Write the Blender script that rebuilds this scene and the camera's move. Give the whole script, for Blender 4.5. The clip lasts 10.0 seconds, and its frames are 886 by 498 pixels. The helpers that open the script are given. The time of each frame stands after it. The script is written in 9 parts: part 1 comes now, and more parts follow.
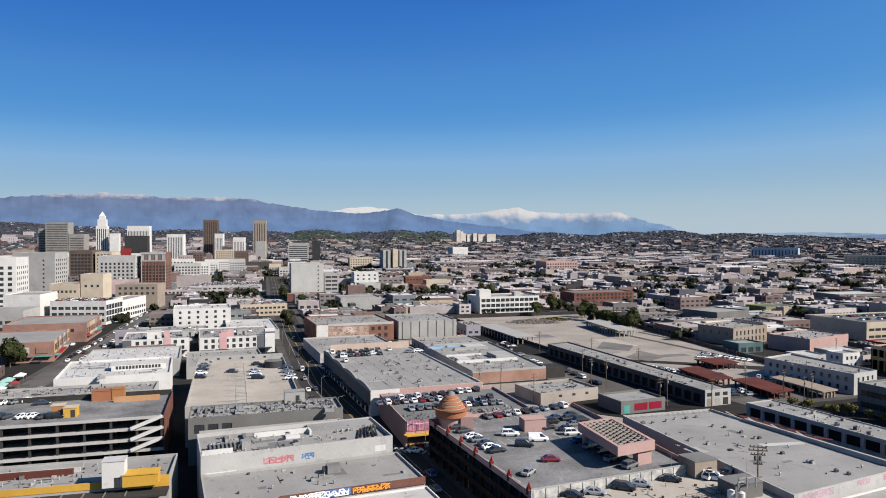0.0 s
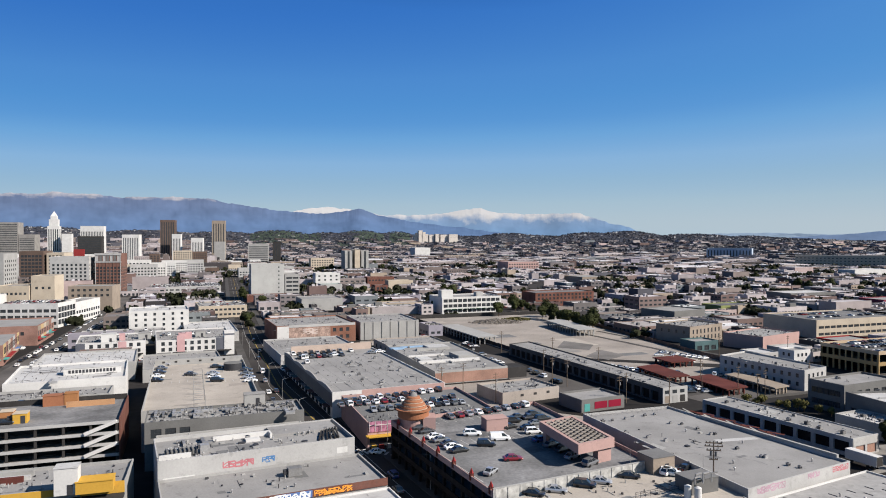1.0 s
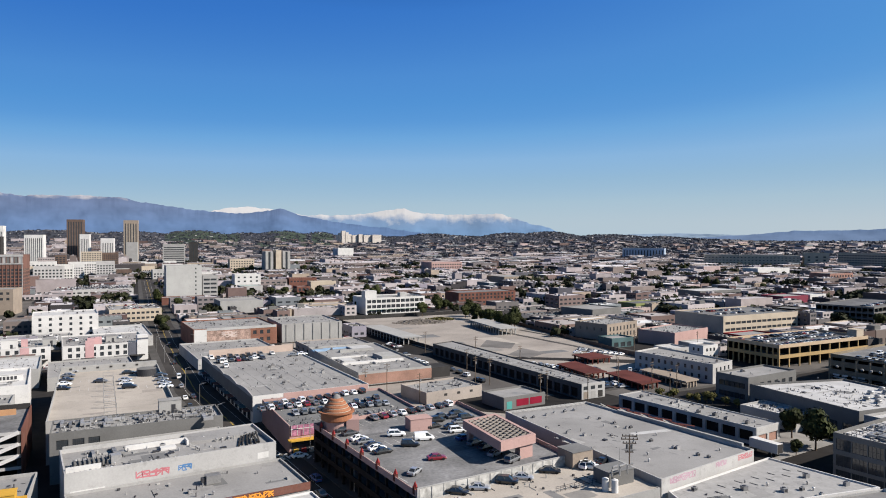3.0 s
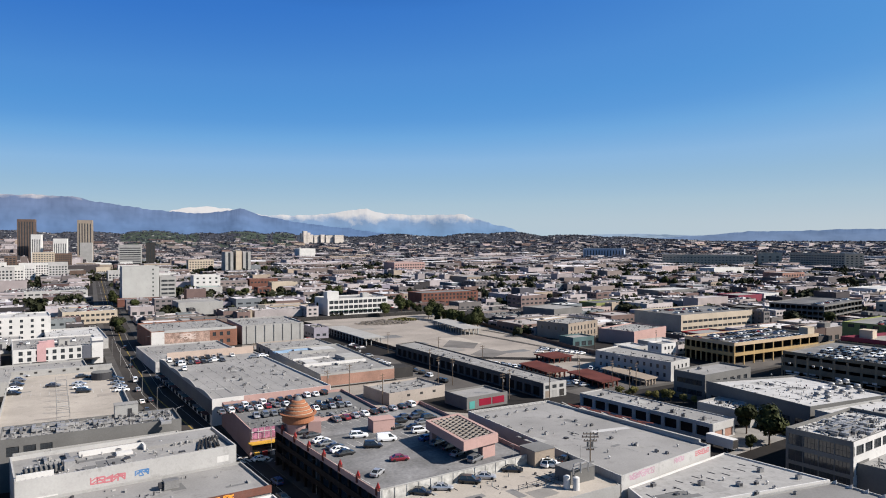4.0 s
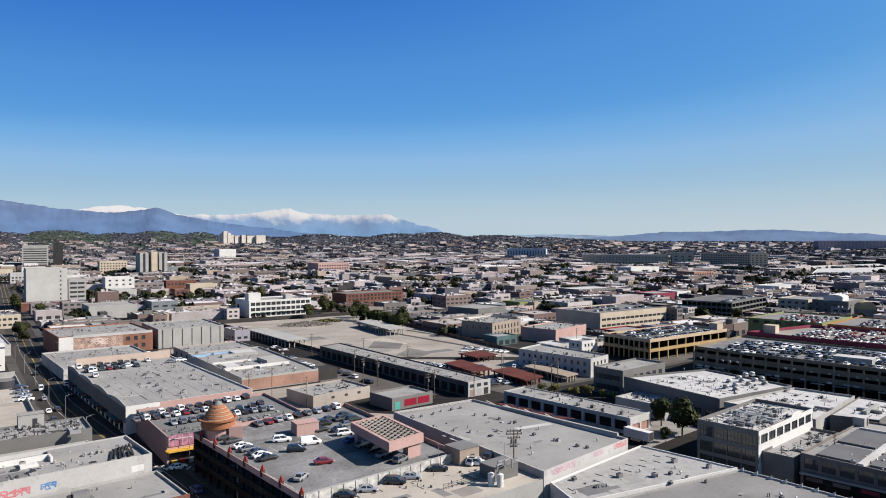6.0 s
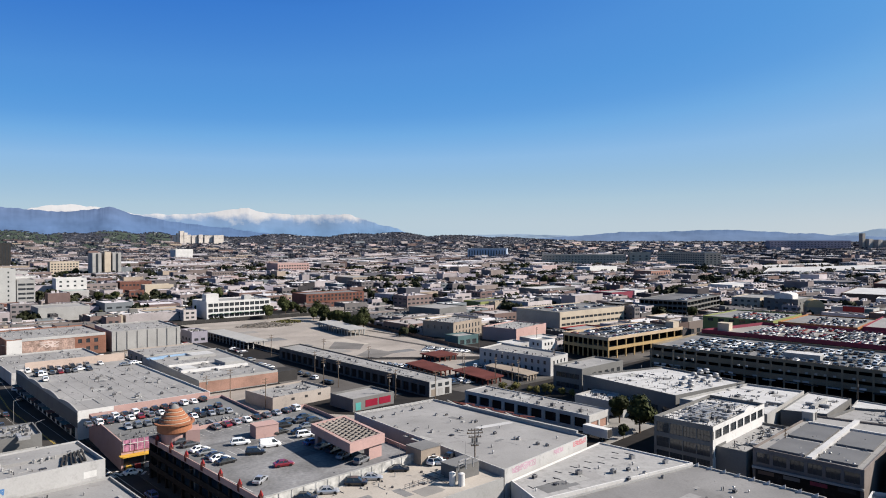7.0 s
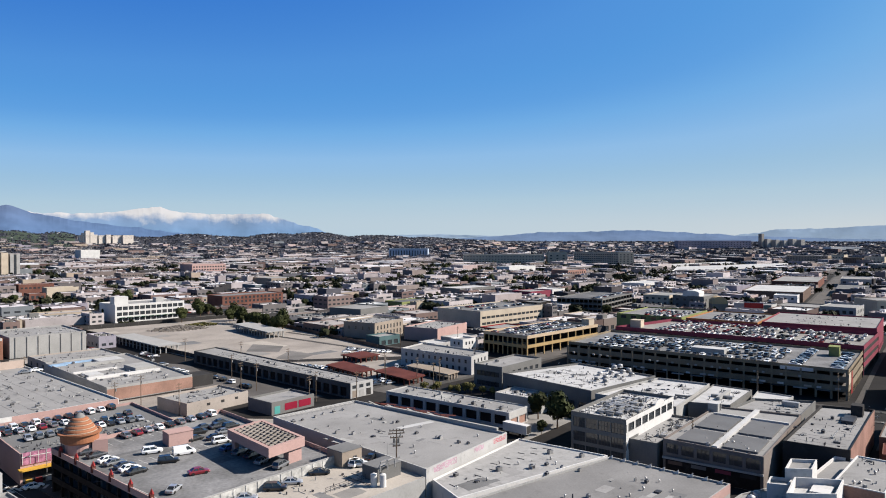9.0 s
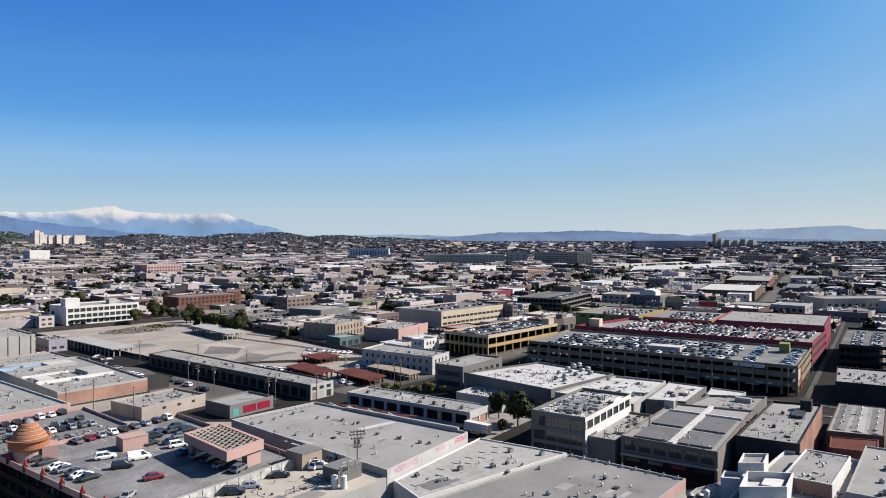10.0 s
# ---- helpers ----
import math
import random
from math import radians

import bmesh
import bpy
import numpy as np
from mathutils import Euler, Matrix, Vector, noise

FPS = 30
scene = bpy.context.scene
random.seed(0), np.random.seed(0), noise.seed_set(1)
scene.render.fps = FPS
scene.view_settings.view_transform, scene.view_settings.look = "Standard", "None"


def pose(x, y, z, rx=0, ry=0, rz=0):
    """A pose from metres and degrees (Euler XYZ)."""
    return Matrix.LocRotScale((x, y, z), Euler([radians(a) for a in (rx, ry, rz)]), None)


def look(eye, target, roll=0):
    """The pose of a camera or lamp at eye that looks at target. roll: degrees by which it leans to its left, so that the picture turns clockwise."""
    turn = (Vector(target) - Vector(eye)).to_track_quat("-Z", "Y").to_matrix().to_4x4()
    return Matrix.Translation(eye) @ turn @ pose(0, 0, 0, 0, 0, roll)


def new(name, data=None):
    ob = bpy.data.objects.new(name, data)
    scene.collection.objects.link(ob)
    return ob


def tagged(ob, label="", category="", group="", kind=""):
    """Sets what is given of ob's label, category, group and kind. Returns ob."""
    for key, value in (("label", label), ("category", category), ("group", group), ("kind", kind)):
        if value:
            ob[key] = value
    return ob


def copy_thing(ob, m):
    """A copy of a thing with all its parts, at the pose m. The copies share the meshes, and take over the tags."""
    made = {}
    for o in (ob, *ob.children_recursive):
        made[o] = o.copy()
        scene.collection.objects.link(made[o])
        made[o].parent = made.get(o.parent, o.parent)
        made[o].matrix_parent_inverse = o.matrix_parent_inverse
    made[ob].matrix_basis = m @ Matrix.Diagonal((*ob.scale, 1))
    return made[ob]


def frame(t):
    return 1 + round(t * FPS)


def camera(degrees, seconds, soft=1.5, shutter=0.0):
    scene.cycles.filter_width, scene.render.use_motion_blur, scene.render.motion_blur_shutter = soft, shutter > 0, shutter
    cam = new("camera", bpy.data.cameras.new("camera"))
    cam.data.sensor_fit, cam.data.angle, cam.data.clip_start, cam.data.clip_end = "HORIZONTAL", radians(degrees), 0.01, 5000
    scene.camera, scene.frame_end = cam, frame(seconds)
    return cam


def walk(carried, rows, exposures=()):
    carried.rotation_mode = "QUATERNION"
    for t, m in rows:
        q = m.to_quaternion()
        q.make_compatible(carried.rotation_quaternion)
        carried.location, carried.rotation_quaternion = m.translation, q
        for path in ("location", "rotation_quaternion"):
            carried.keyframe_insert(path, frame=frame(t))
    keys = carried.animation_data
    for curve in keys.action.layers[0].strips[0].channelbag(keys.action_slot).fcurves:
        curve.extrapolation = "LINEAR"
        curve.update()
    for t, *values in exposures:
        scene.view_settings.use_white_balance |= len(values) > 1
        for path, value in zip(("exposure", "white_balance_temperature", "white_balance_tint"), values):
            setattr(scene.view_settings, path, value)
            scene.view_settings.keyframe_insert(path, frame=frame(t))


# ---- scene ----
cam = camera(65.1, 10.0, soft=1.0)
H = 62.0
EXPOSURE = 0.85
walk(cam, [(t, pose(0, 0, H, 90 + p, -r, -a)) for t, a, p, r in (
    (0, 0, -0.96, 0), (0.5, 1.54, -0.94, 0), (1, 3.12, -0.92, 0), (1.5, 4.69, -0.91, 0), (2, 6.23, -0.91, 0),
    (2.5, 7.86, -0.90, 0), (4, 12.49, -0.86, 0), (4.5, 14.12, -0.84, 0), (5, 15.63, -0.83, 0), (5.5, 17.14, -0.83, 0),
    (7, 21.88, -0.84, 0), (7.5, 23.6, -0.84, 0), (8, 25.3, -0.84, 0), (8.5, 26.84, -0.84, 0), (9, 28.37, -0.83, 0),
    (9.5, 29.92, -0.82, 0), (10, 31.59, -0.82, 0))],
     [(0, EXPOSURE - 0.09), (4.5, EXPOSURE), (8.5, EXPOSURE + 0.08), (10, EXPOSURE + 0.09)])

# ---- light ----
SUN_AZ, SUN_EL = 112.0, 36.0        # degrees clockwise from +y, and above the horizon
world = bpy.data.worlds.new("sky")
world.use_nodes = True
scene.world = world
wn = world.node_tree.nodes
sky = wn.new("ShaderNodeTexSky")
sky.sky_type, sky.sun_disc = "NISHITA", False
sky.sun_elevation, sky.sun_rotation = radians(SUN_EL), radians(SUN_AZ)
sky.altitude, sky.air_density, sky.dust_density, sky.ozone_density = 100, 1.0, 2.0, 3.0
wl_ = world.node_tree.links.new
# clear winter air: the sky's share of red against blue sets its hue, deep blue overhead, pale and warm towards the rim and the sun
rgb, ratio, span, hue = wn.new("ShaderNodeSeparateColor"), wn.new("ShaderNodeMath"), wn.new("ShaderNodeMapRange"), wn.new("ShaderNodeValToRGB")
dome, rim, gain, deep, most = wn.new("ShaderNodeMapRange"), wn.new("ShaderNodeMapRange"), wn.new("ShaderNodeVectorMath"), wn.new("ShaderNodeMath"), wn.new("ShaderNodeMath")
ratio.operation, deep.operation, most.operation, gain.operation = "DIVIDE", "MULTIPLY", "MAXIMUM", "SCALE"
rim.inputs[1].default_value, rim.inputs[2].default_value = 0.45, 0.6
span.inputs[1].default_value, span.inputs[2].default_value = 0.30, 1.65
for i, (level, c) in enumerate(((0.34, (0.016, 0.082, 0.275)), (0.367, (0.022, 0.102, 0.325)), (0.41, (0.043, 0.150, 0.366)), (0.44, (0.049, 0.167, 0.378)), (0.47, (0.061, 0.184, 0.390)), (0.505, (0.088, 0.219, 0.407)), (0.585, (0.143, 0.262, 0.412)), (0.70, (0.172, 0.277, 0.382)), (0.91, (0.225, 0.308, 0.372)), (1.0, (0.245, 0.322, 0.380)), (1.13, (0.285, 0.312, 0.335)), (1.31, (0.314, 0.344, 0.362)), (1.6, (0.33, 0.35, 0.36)))):
    e = hue.color_ramp.elements[i] if i < 2 else hue.color_ramp.elements.new(0.5)
    e.position, e.color = (level - 0.30) / 1.35, (*c, 1)
dome.inputs[1].default_value, dome.inputs[2].default_value, dome.inputs[3].default_value, dome.inputs[4].default_value = 1.1, 2.2, 0.14, 1.0
deep.inputs[1].default_value = 20.0
wl_(sky.outputs[0], rgb.inputs[0]), wl_(rgb.outputs[0], ratio.inputs[0]), wl_(rgb.outputs[2], ratio.inputs[1]), wl_(ratio.outputs[0], span.inputs[0]), wl_(span.outputs[0], hue.inputs[0])
wl_(rgb.outputs[1], dome.inputs[0]), wl_(ratio.outputs[0], rim.inputs[0]), wl_(dome.outputs[0], most.inputs[0]), wl_(rim.outputs[0], most.inputs[1]), wl_(most.outputs[0], deep.inputs[0]), wl_(deep.outputs[0], gain.inputs["Scale"])
wl_(hue.outputs[0], gain.inputs[0]), wl_(gain.outputs[0], wn["Background"].inputs[0])
wn["Background"].inputs[1].default_value = 0.05
sun = new("sun", bpy.data.lights.new("sun", "SUN"))
sun.data.energy, sun.data.angle, sun.data.color = 5.0, radians(0.53), (1.0, 0.918, 0.838)
sx, sy = math.sin(radians(SUN_AZ)), math.cos(radians(SUN_AZ))
sun.matrix_world = look((sx * 500, sy * 500, 500 * math.tan(radians(SUN_EL))), (0, 0, 0))


# ---- materials ----
def surf(name, col, rough=0.85, var=0.25, scale=0.12, fine=2.5, bump=0.15, metal=0.0, rnd=0.0, dirt=0.0, palette=None, island=False, spec=0.08):
    """A weathered surface: broad stains and fine grain in world metres, and a change of tone from piece to piece."""
    m = bpy.data.materials.new(name)
    m.use_nodes = True
    nt, L = m.node_tree, m.node_tree.links.new
    b = nt.nodes["Principled BSDF"]
    b.inputs["Roughness"].default_value, b.inputs["Metallic"].default_value = rough, metal
    b.inputs["Specular IOR Level"].default_value = spec
    geo = nt.nodes.new("ShaderNodeNewGeometry")
    n1, n2 = nt.nodes.new("ShaderNodeTexNoise"), nt.nodes.new("ShaderNodeTexNoise")
    n1.inputs["Scale"].default_value, n1.inputs["Detail"].default_value = scale, 5
    n2.inputs["Scale"].default_value, n2.inputs["Detail"].default_value = fine, 3
    for n in (n1, n2):
        L(geo.outputs["Position"], n.inputs["Vector"])
    base = nt.nodes.new("ShaderNodeRGB")
    base.outputs[0].default_value = (*col, 1)
    out = base.outputs[0]
    if palette:
        src = geo.outputs["Random Per Island"] if island else nt.nodes.new("ShaderNodeObjectInfo").outputs["Random"]
        ramp = nt.nodes.new("ShaderNodeValToRGB")
        ramp.color_ramp.interpolation = "CONSTANT"
        for i, c in enumerate(palette):
            e = ramp.color_ramp.elements[i] if i < 2 else ramp.color_ramp.elements.new(i / len(palette))
            e.position, e.color = i / len(palette), (*c, 1)
        L(src, ramp.inputs[0])
        out = ramp.outputs[0]
    # broad stains: value swings round 1
    mr = nt.nodes.new("ShaderNodeMapRange")
    mr.inputs[1].default_value, mr.inputs[2].default_value = 0.3, 0.7
    mr.inputs[3].default_value, mr.inputs[4].default_value = 1 - var, 1 + var * 0.6
    L(n1.outputs[0], mr.inputs[0])
    mf = nt.nodes.new("ShaderNodeMapRange")
    mf.inputs[1].default_value, mf.inputs[2].default_value = 0.3, 0.7
    mf.inputs[3].default_value, mf.inputs[4].default_value = 1 - var * 0.5, 1 + var * 0.3
    L(n2.outputs[0], mf.inputs[0])
    mul = nt.nodes.new("ShaderNodeMath")
    mul.operation = "MULTIPLY"
    L(mr.outputs[0], mul.inputs[0]), L(mf.outputs[0], mul.inputs[1])
    val = mul.outputs[0]
    if rnd:
        oi = nt.nodes.new("ShaderNodeObjectInfo")
        mo = nt.nodes.new("ShaderNodeMapRange")
        mo.inputs[3].default_value, mo.inputs[4].default_value = 1 - rnd, 1 + rnd
        L(oi.outputs["Random"], mo.inputs[0])
        m2 = nt.nodes.new("ShaderNodeMath")
        m2.operation = "MULTIPLY"
        L(val, m2.inputs[0]), L(mo.outputs[0], m2.inputs[1])
        val = m2.outputs[0]
    sc = nt.nodes.new("ShaderNodeVectorMath")
    sc.operation = "SCALE"
    L(out, sc.inputs[0]), L(val, sc.inputs["Scale"])
    out = sc.outputs[0]
    if dirt:
        n3 = nt.nodes.new("ShaderNodeTexNoise")
        n3.inputs["Scale"].default_value, n3.inputs["Detail"].default_value, n3.inputs["Roughness"].default_value = 0.35, 8, 0.7
        L(geo.outputs["Position"], n3.inputs["Vector"])
        md = nt.nodes.new("ShaderNodeMapRange")
        md.inputs[1].default_value, md.inputs[2].default_value, md.inputs[4].default_value = 0.55, 0.72, dirt
        L(n3.outputs[0], md.inputs[0])
        mx = nt.nodes.new("ShaderNodeMix")
        mx.data_type = "RGBA"
        mx.inputs[7].default_value = (0.09, 0.085, 0.08, 1)
        L(md.outputs[0], mx.inputs[0]), L(out, mx.inputs[6])
        out = mx.outputs[2]
    L(out, b.inputs["Base Color"])
    if bump:
        bp = nt.nodes.new("ShaderNodeBump")
        bp.inputs["Strength"].default_value, bp.inputs["Distance"].default_value = bump, 0.05
        L(n2.outputs[0], bp.inputs["Height"]), L(bp.outputs[0], b.inputs["Normal"])
    return m


WHITE = surf("white_paint", (0.512, 0.504, 0.488), var=0.10, dirt=0.35)
PALE = surf("pale_stucco", (0.296, 0.292, 0.281), var=0.12, dirt=0.35)
GREY = surf("grey_render", (0.140, 0.138, 0.133), var=0.15, dirt=0.4)
DARKGREY = surf("dark_grey_render", (0.038, 0.036, 0.035), var=0.2, dirt=0.3)
CREAM = surf("cream_stucco", (0.41, 0.35, 0.275), var=0.12, dirt=0.3)
TAN = surf("tan_stucco", (0.255, 0.212, 0.172), var=0.14, dirt=0.35)
BRICK = surf("red_brick_wall", (0.140, 0.064, 0.049), var=0.3, dirt=0.4)
BROWN = surf("brown_stone", (0.111, 0.078, 0.063), var=0.2, dirt=0.3)
YELLOW = surf("yellow_paint", (0.459, 0.266, 0.044), var=0.12, dirt=0.2)
OCHRE = surf("ochre_paint", (0.42, 0.305, 0.165), var=0.12, dirt=0.25)
ORANGE = surf("orange_paint", (0.31, 0.145, 0.062), var=0.15, dirt=0.2)
TERRA = surf("terracotta_paint", (0.285, 0.122, 0.066), rough=0.6, var=0.15)
PINK = surf("pink_stucco", (0.355, 0.237, 0.215), var=0.1, dirt=0.25)
MAGENTA = surf("magenta_paint", (0.180, 0.040, 0.060), var=0.12, dirt=0.2)
REDPAINT = surf("red_paint", (0.22, 0.030, 0.030), var=0.15)
GREENP = surf("lime_green_paint", (0.195, 0.212, 0.085), var=0.12, dirt=0.2)
OLIVE = surf("olive_green_render", (0.205, 0.168, 0.120), var=0.25, dirt=0.4)
BLUEP = surf("blue_paint", (0.089, 0.148, 0.311), var=0.12)
TEAL = surf("teal_paint", (0.074, 0.266, 0.244), var=0.12)
RUST = surf("rusty_red_sheet", (0.098, 0.033, 0.027), var=0.3, fine=4)
CONCRETE = surf("concrete", (0.222, 0.211, 0.196), var=0.18, dirt=0.4)
SAND = surf("pale_sandy_concrete", (0.275, 0.246, 0.218), var=0.22, scale=0.05, dirt=0.5)
ROOF_L = surf("light_grey_roofing", (0.240, 0.235, 0.229), rough=0.9, var=0.17, scale=0.07, dirt=0.42)
ROOF_G = surf("worn_grey_roofing", (0.188, 0.184, 0.180), rough=0.9, var=0.2, scale=0.09, dirt=0.45)
ROOF_M = surf("mid_grey_roofing", (0.148, 0.148, 0.148), rough=0.9, var=0.18, scale=0.07, dirt=0.4)
ROOF_W = surf("white_roof_coating", (0.415, 0.410, 0.402), rough=0.7, var=0.14, scale=0.1, dirt=0.45)
ROOF_T = surf("tan_roofing", (0.350, 0.316, 0.276), rough=0.9, var=0.18, scale=0.07, dirt=0.4)
DECK_L = surf("worn_grey_deck", (0.178, 0.177, 0.178), rough=0.85, var=0.42, scale=0.11, fine=1.2, dirt=0.5)
WHITEWASH = surf("streaked_whitewash", (0.40, 0.395, 0.375), var=0.3, scale=0.5, fine=1.0, dirt=0.6)
DECK = surf("parking_deck_tar", (0.124, 0.124, 0.126), rough=0.85, var=0.42, scale=0.11, fine=1.2, dirt=0.5)
# one asphalt in shaded, sunlit and middle tones; the light sits in the colour
SHADEASPHALT = surf("asphalt", (0.020, 0.019, 0.019), rough=0.9, var=0.3, scale=0.05, dirt=0.0)
LITASPHALT = surf("sunlit_asphalt", (0.105, 0.097, 0.091), rough=0.9, var=0.3, scale=0.05)
MAINROAD = surf("part_shaded_asphalt", (0.046, 0.042, 0.039), rough=0.9, var=0.3, scale=0.05)
WORNPATCH = surf("worn_grey_patch", (0.15, 0.141, 0.133), rough=0.9, var=0.3, scale=0.05)
GROUND = surf("city_ground", (0.026, 0.024, 0.023), rough=0.95, var=0.4, scale=0.01, fine=0.3)
PAVE = surf("pavement_concrete", (0.070, 0.066, 0.062), var=0.25, dirt=0.4)
METAL = surf("galvanised_metal", (0.34, 0.335, 0.33), rough=0.5, metal=0.5, var=0.25, dirt=0.45, rnd=0.35)
DARKMETAL = surf("dark_metal", (0.06, 0.06, 0.065), rough=0.5, metal=0.4, var=0.2)
WOOD = surf("weathered_pole_wood", (0.13, 0.10, 0.075), rough=0.9, var=0.3, scale=2, fine=9)
PAINT_W = surf("white_road_paint", (0.459, 0.451, 0.429), var=0.3, fine=3, bump=0)
PAINT_Y = surf("yellow_road_paint", (0.407, 0.281, 0.059), var=0.3, fine=3, bump=0)
TYRE = surf("tyre_rubber", (0.02, 0.02, 0.02), rough=0.8, var=0.1)
GLASS = surf("dark_window_glass", (0.035, 0.04, 0.045), rough=0.08, var=0.2, scale=0.4, bump=0, spec=0.6)
BARK = surf("bark", (0.12, 0.085, 0.06), var=0.3, scale=3, fine=12)
LEAF = surf("dark_green_leaves", (0.036, 0.042, 0.015), rough=0.7, var=0.35, scale=0.5, fine=3, bump=0, rnd=0.25)
DARKLEAF = surf("dark_street_tree_leaves", (0.026, 0.029, 0.015), rough=0.75, var=0.35, scale=0.3, fine=2, bump=0)
# bluish, with the haze of distance put into the leaf colour
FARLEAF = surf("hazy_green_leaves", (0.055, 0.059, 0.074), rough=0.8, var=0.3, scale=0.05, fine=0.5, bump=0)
LEAFDRY = surf("dry_olive_leaves", (0.11, 0.10, 0.035), rough=0.75, var=0.35, scale=0.5, fine=3, bump=0, rnd=0.2)
GREYBROWN = surf("grey_brown_render", (0.165, 0.142, 0.130), var=0.2, dirt=0.35)
PALETAN = surf("pale_tan_stucco", (0.30, 0.265, 0.235), var=0.15, dirt=0.35)
PEACH = surf("peach_paint", (0.42, 0.325, 0.225), var=0.14, dirt=0.25)
# long warehouse side: stained grey darkened by the deep shade put into it
MIDGREY = surf("weathered_shade_grey_render", (0.085, 0.082, 0.080), var=0.25, dirt=0.4)
SLABGREY = surf("smooth_pale_grey_render", (0.36, 0.36, 0.345), var=0.08, dirt=0.2)
PEACHWALL = surf("pale_peach_render", (0.40, 0.32, 0.27), var=0.12, dirt=0.3)
BRICKORANGE = surf("orange_red_brick", (0.215, 0.105, 0.074), var=0.3, dirt=0.35)
# far hall cladding, lightened to carry the distance haze in its colour
PLUM = surf("dull_plum_cladding", (0.23, 0.21, 0.25), var=0.2)
SLATE = surf("slate_blue_render", (0.10, 0.105, 0.125), var=0.2, dirt=0.3)
# near-black: shade of recesses and insides put into colour; also black paint
SHADEBLACK = surf("shade_black_brown", (0.018, 0.015, 0.014), var=0.3, dirt=0.3)
RUBBLE = surf("broken_concrete", (0.192, 0.17, 0.148), var=0.3, scale=0.5, dirt=0.3)
BUFF = surf("buff_yellow_paint", (0.36, 0.255, 0.125), var=0.14, dirt=0.25)
PINKSIGN = surf("pink_sign_paint", (0.34, 0.15, 0.22), var=0.45, scale=0.9)
BLUEROOF = surf("blue_tarpaulin", (0.24, 0.35, 0.48), var=0.25)
BUFFRAMP = surf("pale_orange_paint", (0.40, 0.225, 0.12), var=0.15, dirt=0.25)
TENTTEAL = surf("pale_teal_cloth", (0.24, 0.40, 0.36), var=0.15)
SKYLIGHT = surf("grey_skylight_panel", (0.125, 0.124, 0.124), rough=0.6, var=0.15)


# ---- mesh building ----
class Mesh:
    """Gathers corners and faces in metres."""
    def __init__(self):
        self.v, self.f, self.k = [], [], []

    def quad(self, a, b, c, d, k=0):
        n = len(self.v)
        self.v += [tuple(a), tuple(b), tuple(c), tuple(d)]
        self.f.append((n, n + 1, n + 2, n + 3))
        self.k.append(k)

    def prism(self, pts, z0, z1, k=0, ktop=None, bottom=True):
        n, m = len(self.v), len(pts)
        self.v += [(x, y, z0) for x, y in pts] + [(x, y, z1) for x, y in pts]
        for i in range(m):
            j = (i + 1) % m
            self.f.append((n + i, n + j, n + m + j, n + m + i))
            self.k.append(k)
        self.f.append(tuple(range(n + m, n + 2 * m)))
        self.k.append(k if ktop is None else ktop)
        if bottom:
            self.f.append(tuple(range(n + m - 1, n - 1, -1)))
            self.k.append(k)

    def box(self, x0, y0, z0, x1, y1, z1, k=0, ktop=None):
        self.prism(((x0, y0), (x1, y0), (x1, y1), (x0, y1)), z0, z1, k, ktop)

    def tube(self, x, y, z0, z1, r0, r1=None, n=10, k=0):
        r1 = r0 if r1 is None else r1
        b = len(self.v)
        for z, r in ((z0, r0), (z1, r1)):
            self.v += [(x + r * math.cos(2 * math.pi * i / n), y + r * math.sin(2 * math.pi * i / n), z) for i in range(n)]
        for i in range(n):
            j = (i + 1) % n
            self.f.append((b + i, b + j, b + n + j, b + n + i))
            self.k.append(k)
        self.f += [tuple(range(b + n, b + 2 * n)), tuple(range(b + n - 1, b - 1, -1))]
        self.k += [k, k]

    def lathe(self, prof, n=24, k=0):
        b = len(self.v)
        for r, z in prof:
            self.v += [(r * math.cos(2 * math.pi * i / n), r * math.sin(2 * math.pi * i / n), z) for i in range(n)]
        for s in range(len(prof) - 1):
            for i in range(n):
                j = (i + 1) % n
                self.f.append((b + s * n + i, b + s * n + j, b + (s + 1) * n + j, b + (s + 1) * n + i))
                self.k.append(k)

    def beam(self, p, q, r, k=0):
        """A square bar from p to q."""
        p, q = Vector(p), Vector(q)
        w = (q - p).normalized()
        a = w.cross(Vector((0, 0, 1))) if abs(w.z) < 0.95 else w.cross(Vector((0, 1, 0)))
        a = a.normalized() * r
        c = w.cross(a).normalized() * r
        n = len(self.v)
        for e in (p, q):
            self.v += [tuple(e + a + c), tuple(e - a + c), tuple(e - a - c), tuple(e + a - c)]
        self.f += [(n, n + 1, n + 5, n + 4), (n + 1, n + 2, n + 6, n + 5), (n + 2, n + 3, n + 7, n + 6), (n + 3, n, n + 4, n + 7), (n + 3, n + 2, n + 1, n), (n + 4, n + 5, n + 6, n + 7)]
        self.k += [k] * 6

    def data(self, name, *mats, smooth=False):
        me = bpy.data.meshes.new(name)
        me.from_pydata(self.v, [], self.f)
        for m in mats:
            me.materials.append(m)
        if len(mats) > 1:
            me.polygons.foreach_set("material_index", self.k)
        if smooth:
            me.polygons.foreach_set("use_smooth", [True] * len(self.f))
        me.update()
        return me


def part(name, shape, material, parent, label="", at=None, smooth=False):
    """Links a shape (or mesh data that pieces share) as one mesh under a thing or a part."""
    data = shape
    if isinstance(shape, Mesh):
        data = shape.data(name, *(material if isinstance(material, tuple) else (material,)), smooth=smooth)
    ob = new(name, data)
    ob.parent = parent
    if at is not None:
        ob.matrix_basis = at
    if label:
        tagged(ob, label)
    return ob


